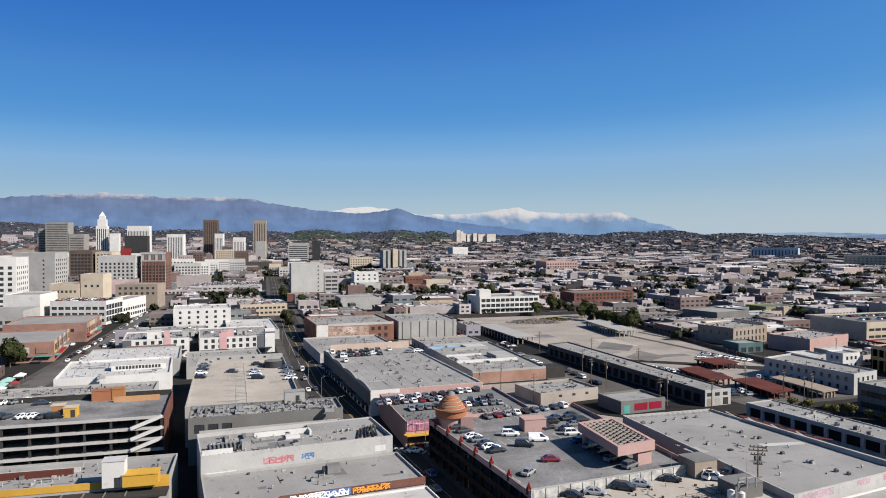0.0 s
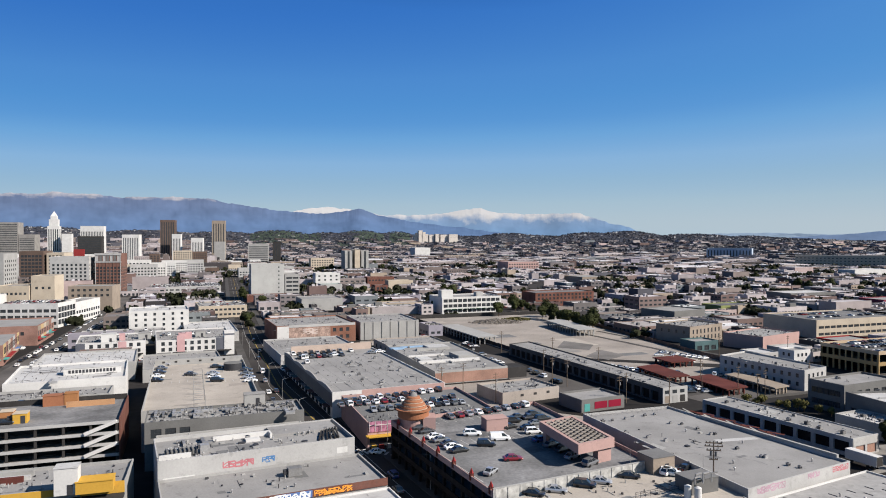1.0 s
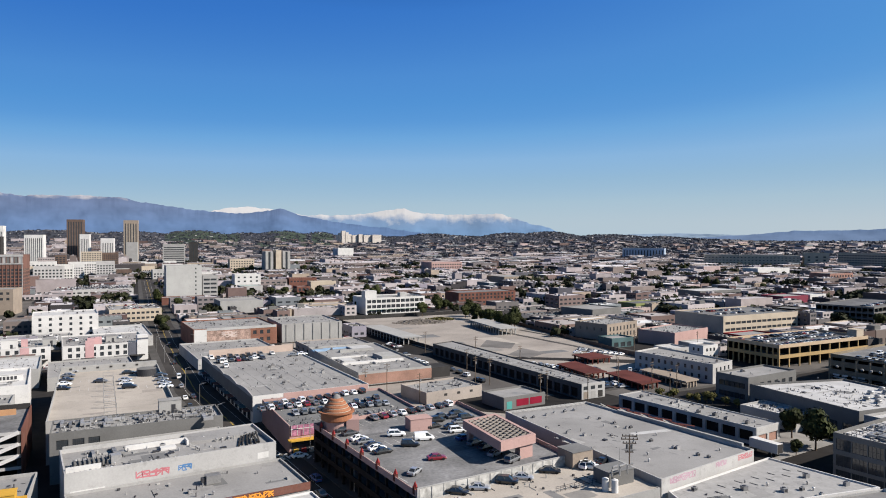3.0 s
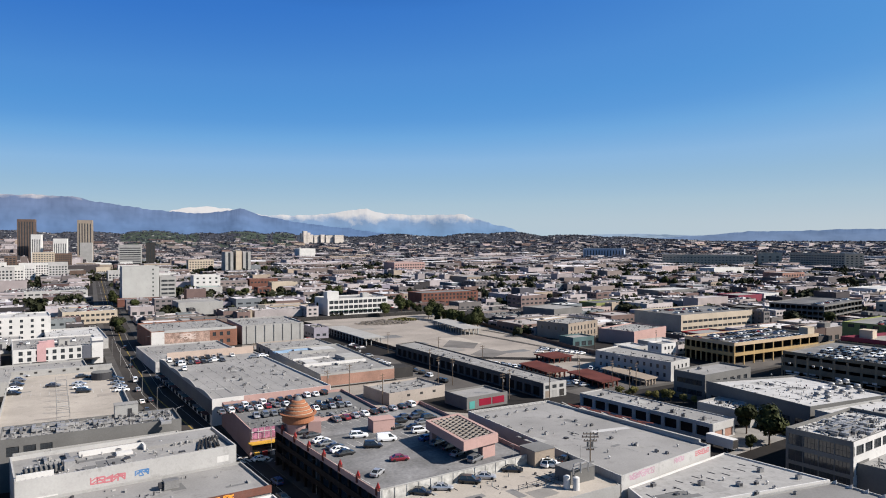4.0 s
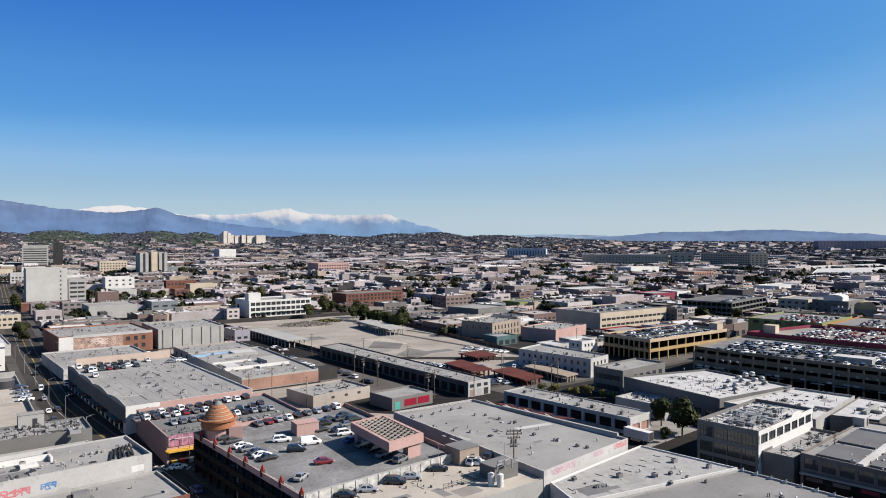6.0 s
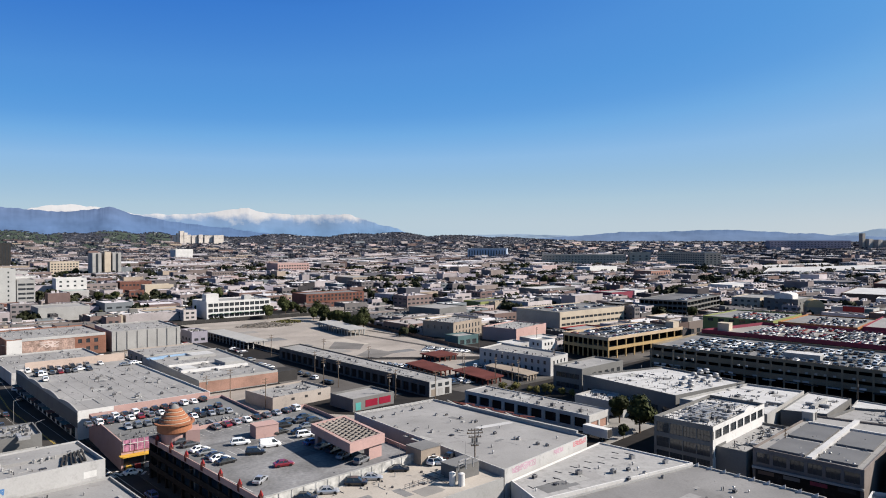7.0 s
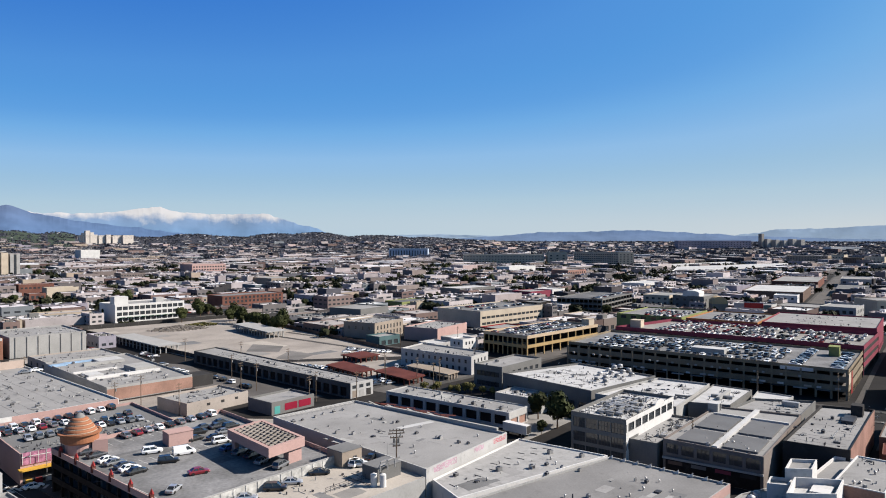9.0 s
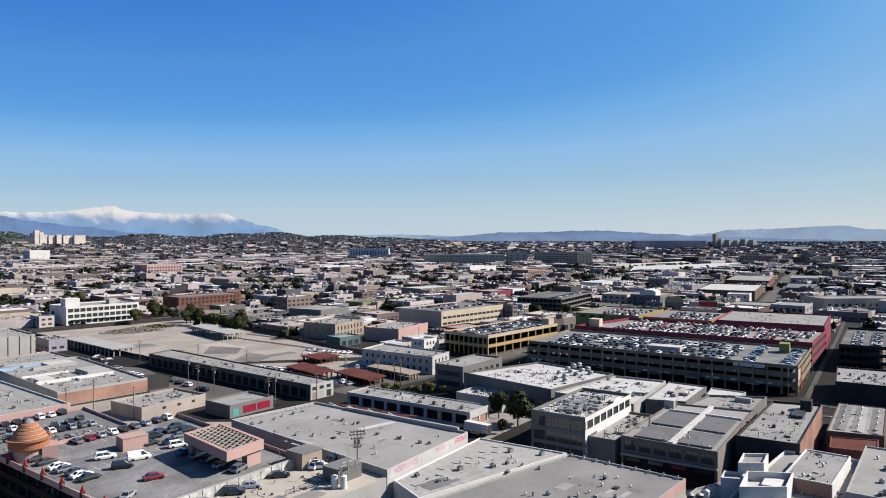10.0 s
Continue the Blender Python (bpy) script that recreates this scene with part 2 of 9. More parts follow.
def thing(name, label, category, m=None, group="", kind=""):
    ob = new(name)
    ob.empty_display_size = 0.5
    if m is not None:
        ob.matrix_basis = m
    return tagged(ob, label, category, group, kind)


def rect(x, y, rot, w, d):
    c, s = math.cos(radians(rot)), math.sin(radians(rot))
    return ((x, y), (x + w * c, y + w * s), (x + w * c - d * s, y + w * s + d * c), (x - d * s, y + d * c))


TAKEN = []      # footprints that nothing else may stand on


def inside(x, y, q):
    for i in range(len(q)):
        (ax, ay), (bx, by) = q[i], q[(i + 1) % len(q)]
        if (bx - ax) * (y - ay) - (by - ay) * (x - ax) < 0:
            return False
    return True


def free(q):
    (ax, ay), (bx, by), (cx, cy), (dx, dy) = q
    pts = [(ax + (bx - ax) * i / 4 + (dx - ax) * j / 4, ay + (by - ay) * i / 4 + (dy - ay) * j / 4) for i in range(5) for j in range(5)]
    X0, X1, Y0, Y1 = min(p[0] for p in q), max(p[0] for p in q), min(p[1] for p in q), max(p[1] for p in q)
    for t, tx0, tx1, ty0, ty1 in TAKEN:
        if tx0 > X1 or tx1 < X0 or ty0 > Y1 or ty1 < Y0:
            continue
        if any(inside(x, y, t) for x, y in pts) or any(inside(x, y, q) for x, y in t):
            return False
    return True


def take(q):
    TAKEN.append((q, min(p[0] for p in q), max(p[0] for p in q), min(p[1] for p in q), max(p[1] for p in q)))


WINDOWS = {}


def window_data(w, h, frame_mat):
    key = (round(w, 2), round(h, 2), frame_mat.name)
    if key not in WINDOWS:
        f, p = Mesh(), Mesh()
        t = 0.07
        cols = [0.0] + [w * i / (int(w / 1.1) + 1) for i in range(1, int(w / 1.1) + 1)] * (w > 1.3) + [w]
        rows = [0.0, h * 0.5, h]
        holes = [(cols[i] + t / 2, cols[i + 1] - t / 2, rows[j] + t / 2, rows[j + 1] - t / 2) for i in range(len(cols) - 1) for j in range(2)]
        wall_face(f, w, 0.0, h, holes, 0.08, lambda s, dd, z: (s, dd, z))
        p.box(t * 0.6, 0.045, t * 0.6, w - t * 0.6, 0.06, h - t * 0.6)
        WINDOWS[key] = f.data("window", frame_mat), p.data("pane", GLASS)
    return WINDOWS[key]


def wall_face(mesh, L, z0, z1, holes, depth, place, k=0):
    """One wall face from 0 to L with rectangular holes (s0, s1, za, zb) and their reveals; place(s, n, z) puts a point."""
    ss = sorted({0.0, L, *[h[0] for h in holes], *[h[1] for h in holes]})
    zs = sorted({z0, z1, *[h[2] for h in holes], *[h[3] for h in holes]})
    hs = {(h[0], h[2]): h for h in holes}
    for j in range(len(zs) - 1):
        run = None
        for i in range(len(ss) - 1):
            sm, zm = (ss[i] + ss[i + 1]) / 2, (zs[j] + zs[j + 1]) / 2
            hole = any(h[0] < sm < h[1] and h[2] < zm < h[3] for h in holes)
            if not hole:
                run = ss[i] if run is None else run
            if run is not None and (hole or i == len(ss) - 2):
                e = ss[i] if hole else ss[i + 1]
                mesh.quad(place(run, 0, zs[j]), place(e, 0, zs[j]), place(e, 0, zs[j + 1]), place(run, 0, zs[j + 1]), k)
                run = None
    for a, b, c, d in holes:
        mesh.quad(place(a, 0, c), place(b, 0, c), place(b, depth, c), place(a, depth, c), k)
        mesh.quad(place(a, depth, d), place(b, depth, d), place(b, 0, d), place(a, 0, d), k)
        mesh.quad(place(a, 0, c), place(a, depth, c), place(a, depth, d), place(a, 0, d), k)
        mesh.quad(place(b, 0, d), place(b, depth, d), place(b, depth, c), place(b, 0, c), k)


def rows_of(n, w, h, sills, margin=1.5):
    """Holes in even columns, one row for each sill height, on a wall of length L."""
    def make(L):
        pitch = (L - 2 * margin) / n
        return [(margin + pitch * (i + 0.5) - w / 2, margin + pitch * (i + 0.5) + w / 2, z, z + h) for z in sills for i in range(n)]
    return make




def building(name, label, q, h, wall, roof, par=0.7, sides={}, frame_mat=None, cat="building", panes=True, group="", void=0.0):
    """A block on four corners, counter-clockwise from the one nearest left: walls with parapet and real openings, a roof, windows with panes.
    sides: side number (0 front, 1, 2, 3) to holes or a function of the wall's length."""
    take(q)
    x, y = q[0]
    if len(label.split()) < 4:
        label += " in the crowded town"
    rot = math.degrees(math.atan2(q[1][1] - y, q[1][0] - x))
    root = thing(name, label, cat, pose(x, y, 0, 0, 0, rot), group)
    inv = root.matrix_basis.inverted()
    c = [(inv @ Vector((a, b, 0))).xy for a, b in q]
    m, t = Mesh(), 0.3
    zr = h - par
    made = []
    inner = []
    for i in range(4):
        p, n0, n1 = c[i], c[i - 1], c[(i + 1) % 4]
        e0, e1 = (p - n0).normalized(), (n1 - p).normalized()
        nrm0, nrm1 = Vector((-e0.y, e0.x)), Vector((-e1.y, e1.x))
        inner.append(p + (nrm0 + nrm1) * t / (1 + nrm0.dot(nrm1)))
    for i in range(4):
        a, b = c[i], c[(i + 1) % 4]
        L = (b - a).length
        e = (b - a) / L
        nrm = Vector((-e.y, e.x))
        def place(s, dd, z, a=a, e=e, nrm=nrm):
            r = a + e * s + nrm * dd
            return (r.x, r.y, z)
        holes = sides.get(i, [])
        holes = holes(L) if callable(holes) else holes
        wall_face(m, L, 0.0, h, holes, void or 0.22, place)
        ia, ib = inner[i], inner[(i + 1) % 4]
        m.quad((a.x, a.y, h), (b.x, b.y, h), (ib.x, ib.y, h), (ia.x, ia.y, h))
        m.quad((ib.x, ib.y, zr), (ia.x, ia.y, zr), (ia.x, ia.y, h), (ib.x, ib.y, h))
        for s0, s1, za, zb in holes:
            made.append((place(s0, void - 0.02 if void else 0.14, za), math.degrees(math.atan2(e.y, e.x)), s1 - s0, zb - za))
    part("wall", m, wall, root)
    r = Mesh()
    r.prism([tuple(p) for p in inner], zr - 0.25, zr)
    part("roof", r, roof, root)
    if panes and not void:
        for (px_, py_, pz_), ang, ww, hh in made:
            fd, pd = window_data(ww, hh, frame_mat or DARKMETAL)
            wob = part("window", fd, None, root, at=pose(px_, py_, pz_, 0, 0, ang))
            part("pane", pd, None, wob)
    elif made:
        # openings: recessed glazing, but with void a near-black sheet for the shade inside
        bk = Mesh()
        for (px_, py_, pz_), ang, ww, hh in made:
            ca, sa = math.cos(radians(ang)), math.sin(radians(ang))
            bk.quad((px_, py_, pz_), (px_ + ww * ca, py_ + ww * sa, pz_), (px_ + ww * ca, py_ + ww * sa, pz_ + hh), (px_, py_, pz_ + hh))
        tagged(part("bay_back" if void else "glazing", bk, SHADEBLACK if void else GLASS, root), kind="stuff")
    return root


def facing(root, name, x0, x1, y0, y1, z0, z1, mat, label=""):
    m = Mesh()
    m.box(x0, y0, z0, x1, y1, z1)
    return part(name, m, mat, root, label)


def on(root, x, y, z, rz=0):
    """A pose in the frame of a building, as a pose in the world."""
    return root.matrix_basis @ pose(x, y, z, 0, 0, rz)


# ---- ground, hills and distance ----
def hill(x, y):
    """Height of the ground: flat town, low hills from three kilometres out."""
    r = math.hypot(x, y)
    if r < 2500 or y < -500:
        return 0.0
    az = math.degrees(math.atan2(x, y))
    up = min(1.0, (r - 2500) / 1600.0) ** 1.7
    g = 70.0 * math.exp(-max(0.0, abs(az - 2) - 30) ** 2 / 900)
    for mid, wide, tall in ((-32, 4, 140), (-27, 4, 126), (-20, 4, 112), (-15, 3, 104), (-10, 2.4, 110), (-6.5, 2, 100), (-3.7, 2.2, 108), (-0.8, 1.5, 101), (3, 2.5, 86), (8.5, 2.6, 92), (15, 2.6, 96), (18, 2.8, 101), (23, 3.2, 92), (27, 3, 82), (33, 6, 72)):
        g = max(g, (tall - 8) * math.exp(-((az - mid) / (wide * 2.0)) ** 2))
    g += 8 * noise.noise((x * 0.0022, y * 0.0022, 4.3)) + 5 * noise.noise((x * 0.005, y * 0.005, 0.3)) + 2 * noise.noise((x * 0.012, y * 0.012, 7.0))
    hilly = max(0.0, g * up)
    plain = 62.0 * (1.0 - r / (2500.0 * 12.0 ** ((r - 2500.0) / 2400.0)))
    mix = min(1.0, max(0.0, (az - 27.0) / 7.0))
    return hilly * (1 - mix) + plain * mix


def grassy(x, y):
    """The bare green slopes among the built-up hills."""
    az = math.degrees(math.atan2(x, y))
    return math.hypot(x, y) > 3200 and (-12.5 < az < -7.0 or -5.6 < az < -1.9 or -1.5 < az < 0.4) and noise.noise((x * 0.004, y * 0.004, 2.0)) > -0.3


def make_ground():
    rings = [0, 60, 150, 300, 600, 1000, 1500, 2000, 2500] + [2590 + 90 * i for i in range(25)] + [4900]
    n = 840
    vs, fs = [(0.0, 0.0, 0.0)], []
    for r in rings[1:]:
        for i in range(n):
            a = 2 * math.pi * i / n
            x, y = r * math.sin(a), r * math.cos(a)
            vs.append((x, y, hill(x, y)))
    for i in range(n):
        fs.append((0, 1 + (i + 1) % n, 1 + i))
    for k in range(len(rings) - 2):
        for i in range(n):
            j = (i + 1) % n
            fs.append((1 + k * n + i, 1 + k * n + j, 1 + (k + 1) * n + j, 1 + (k + 1) * n + i))
    me = bpy.data.meshes.new("ground")
    me.from_pydata(vs, [], fs)
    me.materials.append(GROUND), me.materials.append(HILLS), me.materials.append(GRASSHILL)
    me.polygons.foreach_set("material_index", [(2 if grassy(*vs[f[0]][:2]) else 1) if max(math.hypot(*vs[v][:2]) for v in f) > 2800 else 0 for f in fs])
    me.polygons.foreach_set("use_smooth", [True] * len(fs))
    me.update()
    tagged(new("ground", me), "flat grey city ground rising to low hills far out", "ground", kind="structure")


# ground of the far hills: haze mixed into both base colours
HILLS = surf("hazed_hill_scrub", (0.046, 0.049, 0.061), rough=0.95, var=0.35, scale=0.012, fine=0.12, bump=0)
GRASSHILL = surf("hazed_green_hill_grass", (0.050, 0.066, 0.048), rough=0.95, var=0.35, scale=0.02, fine=0.1, bump=0)
make_ground()


def mountain(name, label, R, prof, low, high, snow, line, rough_px, seed, haze, depth=600, relief=40, fuzz=150.0, jag=0.0):
    """A far range: height angle (tangent) by azimuth in degrees, with relief; haze painted into its colour, bluer at
    its foot, snow above a ragged line.
    """
    m = bpy.data.materials.new(name)
    m.use_nodes = True
    nt, L = m.node_tree, m.node_tree.links.new
    b = nt.nodes["Principled BSDF"]
    b.inputs["Roughness"].default_value = 1.0
    b.inputs["Specular IOR Level"].default_value = 0.0
    geo, sep = nt.nodes.new("ShaderNodeNewGeometry"), nt.nodes.new("ShaderNodeSeparateXYZ")
    L(geo.outputs["Position"], sep.inputs[0])
    n1, n2 = nt.nodes.new("ShaderNodeTexNoise"), nt.nodes.new("ShaderNodeTexNoise")
    n1.inputs["Scale"].default_value, n1.inputs["Detail"].default_value, n1.inputs["Roughness"].default_value = 0.009, 9, 0.62
    n2.inputs["Scale"].default_value, n2.inputs["Detail"].default_value = 0.0055, 7
    tops = H + R * max(h for _, h in prof)
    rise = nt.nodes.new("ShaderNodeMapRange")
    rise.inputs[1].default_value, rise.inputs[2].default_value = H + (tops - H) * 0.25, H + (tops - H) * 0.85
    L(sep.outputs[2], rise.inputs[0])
    # distance haze as a colour ramp: bluer low, greyer towards the crest
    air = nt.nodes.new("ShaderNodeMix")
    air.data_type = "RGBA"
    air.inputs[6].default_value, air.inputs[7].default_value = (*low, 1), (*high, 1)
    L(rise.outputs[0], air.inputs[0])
    # light and dark of gullies and slopes, painted as a noise swing of tone
    sw, sc = nt.nodes.new("ShaderNodeMapRange"), nt.nodes.new("ShaderNodeVectorMath")
    sw.inputs[1].default_value, sw.inputs[2].default_value, sw.inputs[3].default_value, sw.inputs[4].default_value = 0.32, 0.68, 0.86, 1.12
    sc.operation = "SCALE"
    for n in (n1, n2):
        L(geo.outputs["Position"], n.inputs["Vector"])
    L(n2.outputs[0], sw.inputs[0]), L(air.outputs[2], sc.inputs[0]), L(sw.outputs[0], sc.inputs["Scale"])
    out = sc.outputs[0]
    if snow:
        ad = nt.nodes.new("ShaderNodeMath")
        ad.operation = "MULTIPLY_ADD"
        ad.inputs[1].default_value = fuzz
        L(n1.outputs[0], ad.inputs[0]), L(sep.outputs[2], ad.inputs[2])
        mr = nt.nodes.new("ShaderNodeMapRange")
        mr.inputs[1].default_value, mr.inputs[2].default_value, mr.inputs[4].default_value = line + fuzz * 0.40, line + fuzz * 0.70, 0.92
        L(ad.outputs[0], mr.inputs[0])
        mx = nt.nodes.new("ShaderNodeMix")
        mx.data_type = "RGBA"
        mx.inputs[7].default_value = (*snow, 1)
        L(mr.outputs[0], mx.inputs[0]), L(out, mx.inputs[6])
        out = mx.outputs[2]
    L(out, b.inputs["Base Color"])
    # the painted colour also glows a little, as haze before the range
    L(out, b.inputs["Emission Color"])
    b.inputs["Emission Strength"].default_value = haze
    azs = [p[0] for p in prof]
    hs = [p[1] for p in prof]
    soft_az = np.linspace(azs[0], azs[-1], 400)
    soft_h = np.convolve(np.pad(np.interp(soft_az, azs, hs), 3, mode="edge"), np.ones(7) / 7, mode="valid")
    n, k = 1400, 30
    vs, fs = [], []
    for i in range(n + 1):
        az = azs[0] + (azs[-1] - azs[0]) * i / n
        rag = R * rough_px / 1228 * (noise.fractal((az * 0.75, seed, 0), 1.0, 2.0, 5) + jag * (0.5 - abs(noise.noise((az * 1.6, seed, 5.0)))))
        top = H + R * float(np.interp(az, soft_az, soft_h))
        for j in range(k + 1):
            u = j / k
            ridge = noise.fractal((az * 0.35 + u * 1.3, u * 2.2 - az * 0.2, seed), 1.0, 2.0, 4)
            z = -20 + (top + 20) * u + rag * u ** 6
            swell = relief * 2.4 * ridge * u * (1.15 - u) * 4
            r = R - depth * (1 - u) - swell
            vs.append((r * math.sin(radians(az)), r * math.cos(radians(az)), z))
    for i in range(n):
        for j in range(k):
            a = i * (k + 1) + j
            fs.append((a, a + k + 1, a + k + 2, a + 1))
    me = bpy.data.meshes.new(name)
    me.from_pydata(vs, [], fs)
    me.materials.append(m)
    me.polygons.foreach_set("use_smooth", [True] * len(fs))
    me.update()
    tagged(new(name, me), label, "mountains", kind="structure")


def az0(x, y):
    """Azimuth and height tangent of a point of the skyline."""
    a = math.atan((x - 784) / 1228.0)
    return math.degrees(a), (420.5 - y) / 1228.0 * math.cos(a)


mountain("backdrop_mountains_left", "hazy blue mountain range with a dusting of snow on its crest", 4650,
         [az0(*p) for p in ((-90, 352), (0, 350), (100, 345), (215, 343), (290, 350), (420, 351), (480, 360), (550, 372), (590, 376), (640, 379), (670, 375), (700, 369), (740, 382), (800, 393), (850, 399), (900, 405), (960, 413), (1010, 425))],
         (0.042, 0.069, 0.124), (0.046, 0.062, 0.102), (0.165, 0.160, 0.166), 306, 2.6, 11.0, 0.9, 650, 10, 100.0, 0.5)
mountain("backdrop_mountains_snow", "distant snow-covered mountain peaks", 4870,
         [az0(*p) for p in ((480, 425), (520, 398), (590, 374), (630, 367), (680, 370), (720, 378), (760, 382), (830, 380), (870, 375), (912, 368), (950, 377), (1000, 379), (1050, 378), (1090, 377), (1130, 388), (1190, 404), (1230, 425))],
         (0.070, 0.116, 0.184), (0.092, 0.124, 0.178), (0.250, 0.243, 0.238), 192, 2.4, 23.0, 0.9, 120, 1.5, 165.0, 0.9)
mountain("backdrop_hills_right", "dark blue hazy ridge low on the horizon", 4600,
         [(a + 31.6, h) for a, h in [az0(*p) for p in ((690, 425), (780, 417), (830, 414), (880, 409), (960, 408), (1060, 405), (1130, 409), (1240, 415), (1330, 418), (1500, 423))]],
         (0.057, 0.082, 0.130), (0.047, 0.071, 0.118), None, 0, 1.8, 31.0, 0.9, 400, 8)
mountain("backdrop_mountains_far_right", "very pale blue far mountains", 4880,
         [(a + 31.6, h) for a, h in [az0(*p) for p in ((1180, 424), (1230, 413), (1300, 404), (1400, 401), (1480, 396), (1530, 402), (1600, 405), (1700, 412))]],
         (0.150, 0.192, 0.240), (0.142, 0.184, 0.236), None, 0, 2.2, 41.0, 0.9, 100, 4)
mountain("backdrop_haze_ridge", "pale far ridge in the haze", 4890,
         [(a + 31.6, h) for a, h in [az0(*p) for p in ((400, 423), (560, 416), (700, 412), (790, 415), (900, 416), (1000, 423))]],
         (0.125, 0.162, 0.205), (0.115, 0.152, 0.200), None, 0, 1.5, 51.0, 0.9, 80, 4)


# ---- streets ----
def strip(name, label, pts, width, z, mat, cat="road", kind="structure", hgt=0.0, reserve=True):
    """A street or pavement along a line of points."""
    m = Mesh()
    w = width / 2
    ns = []
    for i, p in enumerate(pts):
        a, b = pts[max(i - 1, 0)], pts[min(i + 1, len(pts) - 1)]
        d = Vector((b[0] - a[0], b[1] - a[1])).normalized()
        ns.append(Vector((d.y, -d.x)))
    for i in range(len(pts) - 1):
        p, q = Vector(pts[i]), Vector(pts[i + 1])
        c = (p - ns[i] * w, p + ns[i] * w, q + ns[i + 1] * w, q - ns[i + 1] * w)
        if hgt:
            m.prism([tuple(v) for v in c], z - hgt, z)
        else:
            m.quad(*[(v.x, v.y, z) for v in c])
        if reserve:
            take([tuple(v) for v in c])
    tagged(new(name, m.data(name, mat)), label, cat, kind=kind)


def side_line(pts, off):
    out = []
    for i, p in enumerate(pts):
        a, b = pts[max(i - 1, 0)], pts[min(i + 1, len(pts) - 1)]
        d = Vector((b[0] - a[0], b[1] - a[1])).normalized()
        out.append((p[0] + d.y * off, p[1] - d.x * off))
    return out


LEVEL = [0.0]


def street(label, pts, road=14.0, walk_w=4.0, paint=False, mat=None):
    up = LEVEL[0]
    LEVEL[0] += 0.006
    strip("road", label, pts, road, 0.03 + up, mat or SHADEASPHALT)
    for s in (-1, 1):
        strip("pavement", "worn concrete pavement with a raised kerb", side_line(pts, s * (road / 2 + walk_w / 2)), walk_w, 0.18 + up, PAVE, "pavement", hgt=0.18)
    if paint:
        for off in (-0.15, 0.15):
            strip("trim", "double yellow centre line of the road", side_line(pts, off), 0.14, 0.036, PAINT_Y, "road marking", reserve=False)
        for off in (-3.6, 3.6):
            strip("trim", "faded white lane line of the road", side_line(pts, off), 0.12, 0.036, PAINT_W, "road marking", reserve=False)


MAIN = [(22, 105), (-3, 167), (-53, 293), (-94, 432), (-150, 640), (-269, 1100)]
street("dark asphalt main street with yellow centre line", MAIN, 15.5, 4.2, True, MAINROAD)
for k in range(7):
    strip("trim", "worn white crossing stripe", [(-14.5 + 1.75 * k, 201.0 - 0.7 * k), (-13.6 + 1.75 * k, 203.6 - 0.7 * k)], 0.7, 0.2, PAINT_W, "road marking", reserve=False)
street("asphalt street lined with shops", [(-158, 232), (-184, 342), (-206, 440), (-240, 575), (-292, 745)], 11, 3, mat=LITASPHALT)
street("asphalt cross street by the shops", [(-310, 238), (-176, 296)], 11, 3, mat=LITASPHALT)
street("grey asphalt street beside the carports", [(111, 258), (128, 266), (190, 286), (300, 330), (420, 380)], 13, 3, mat=LITASPHALT)
street("asphalt street between the garages", [(205, 122), (269, 152), (351, 192), (437, 233), (530, 279)], 10, 2)
street("straight asphalt street between long halls", [(563, 376), (600, 397), (981, 616), (1300, 800)], 12, 2.5, mat=LITASPHALT)
street("shaded asphalt street before the long garage", [(262, 110), (238, 158), (190, 270), (168, 330), (120, 450)], 13, 3)
street("asphalt street beyond the vacant lot", [(-70, 545), (0, 540), (110, 580), (260, 640), (420, 700)], 11, 3, mat=LITASPHALT)
street("asphalt cross street", [(-480, 690), (-270, 800), (-60, 880), (300, 1010), (700, 1150)], 12, 3)

# ---- vacant lot ----
def slab(name, label, q, z, mat, cat, t=0.15):
    m = Mesh()
    m.prism(q, z - t, z)
    tagged(new(name, m.data(name, mat)), label, cat, kind="structure")
    take(q)


LOT = ((62, 362), (160, 330), (118, 560), (4, 528))
slab("pavement", "bare sandy concrete of a vacant lot", LOT, 0.12, SAND, "ground")
slab("pavement", "dark worn asphalt patch on the vacant lot", ((85.7, 386.7), (101.4, 377.1), (108.8, 395.4), (95, 411.2)), 0.17, WORNPATCH, "ground", 0.1)
slab("pavement", "dark worn asphalt patch on the vacant lot", ((93.9, 357), (102.8, 345.8), (116.2, 359.4), (107.6, 377.6)), 0.17, WORNPATCH, "ground", 0.1)
slab("pavement", "sandy parking strip before the panelled warehouse", ((-26, 399), (17, 411), (13, 427), (-27, 417)), 0.08, SAND, "ground")
slab("pavement", "sandy alley between the market halls", ((16, 243), (34, 252), (47, 300), (10, 288)), 0.10, SAND, "ground")
slab("pavement", "sandy ground behind the parking roof", ((10, 226), (57, 221), (62, 237), (36, 252)), 0.07, SAND, "ground")
slab("pavement", "cracked concrete yard with trees", ((122, 174), (152, 187), (147, 200), (133, 198)), 0.08, CONCRETE, "ground")
slab("pavement", "parking yard of pale concrete", ((92, 268), (158, 288), (150, 322), (66, 356)), 0.10, SAND, "ground")


slab("pavement", "worn asphalt alley between the market and the long warehouse", ((46, 300), (60, 300), (52, 358), (36, 376)), 0.09, LITASPHALT, "ground")
slab("pavement", "patched asphalt yard by the red doors", ((62, 258), (88, 262), (60, 330), (48, 298)), 0.085, LITASPHALT, "ground")


# ---- large buildings near the street ----
SALMON = surf("salmon_brick", (0.285, 0.172, 0.134), var=0.25, dirt=0.3)
PATCHY = surf("patched_white_roofing", (0.285, 0.28, 0.272), rough=0.85, var=0.13, scale=0.5, fine=1.6, dirt=0.5)
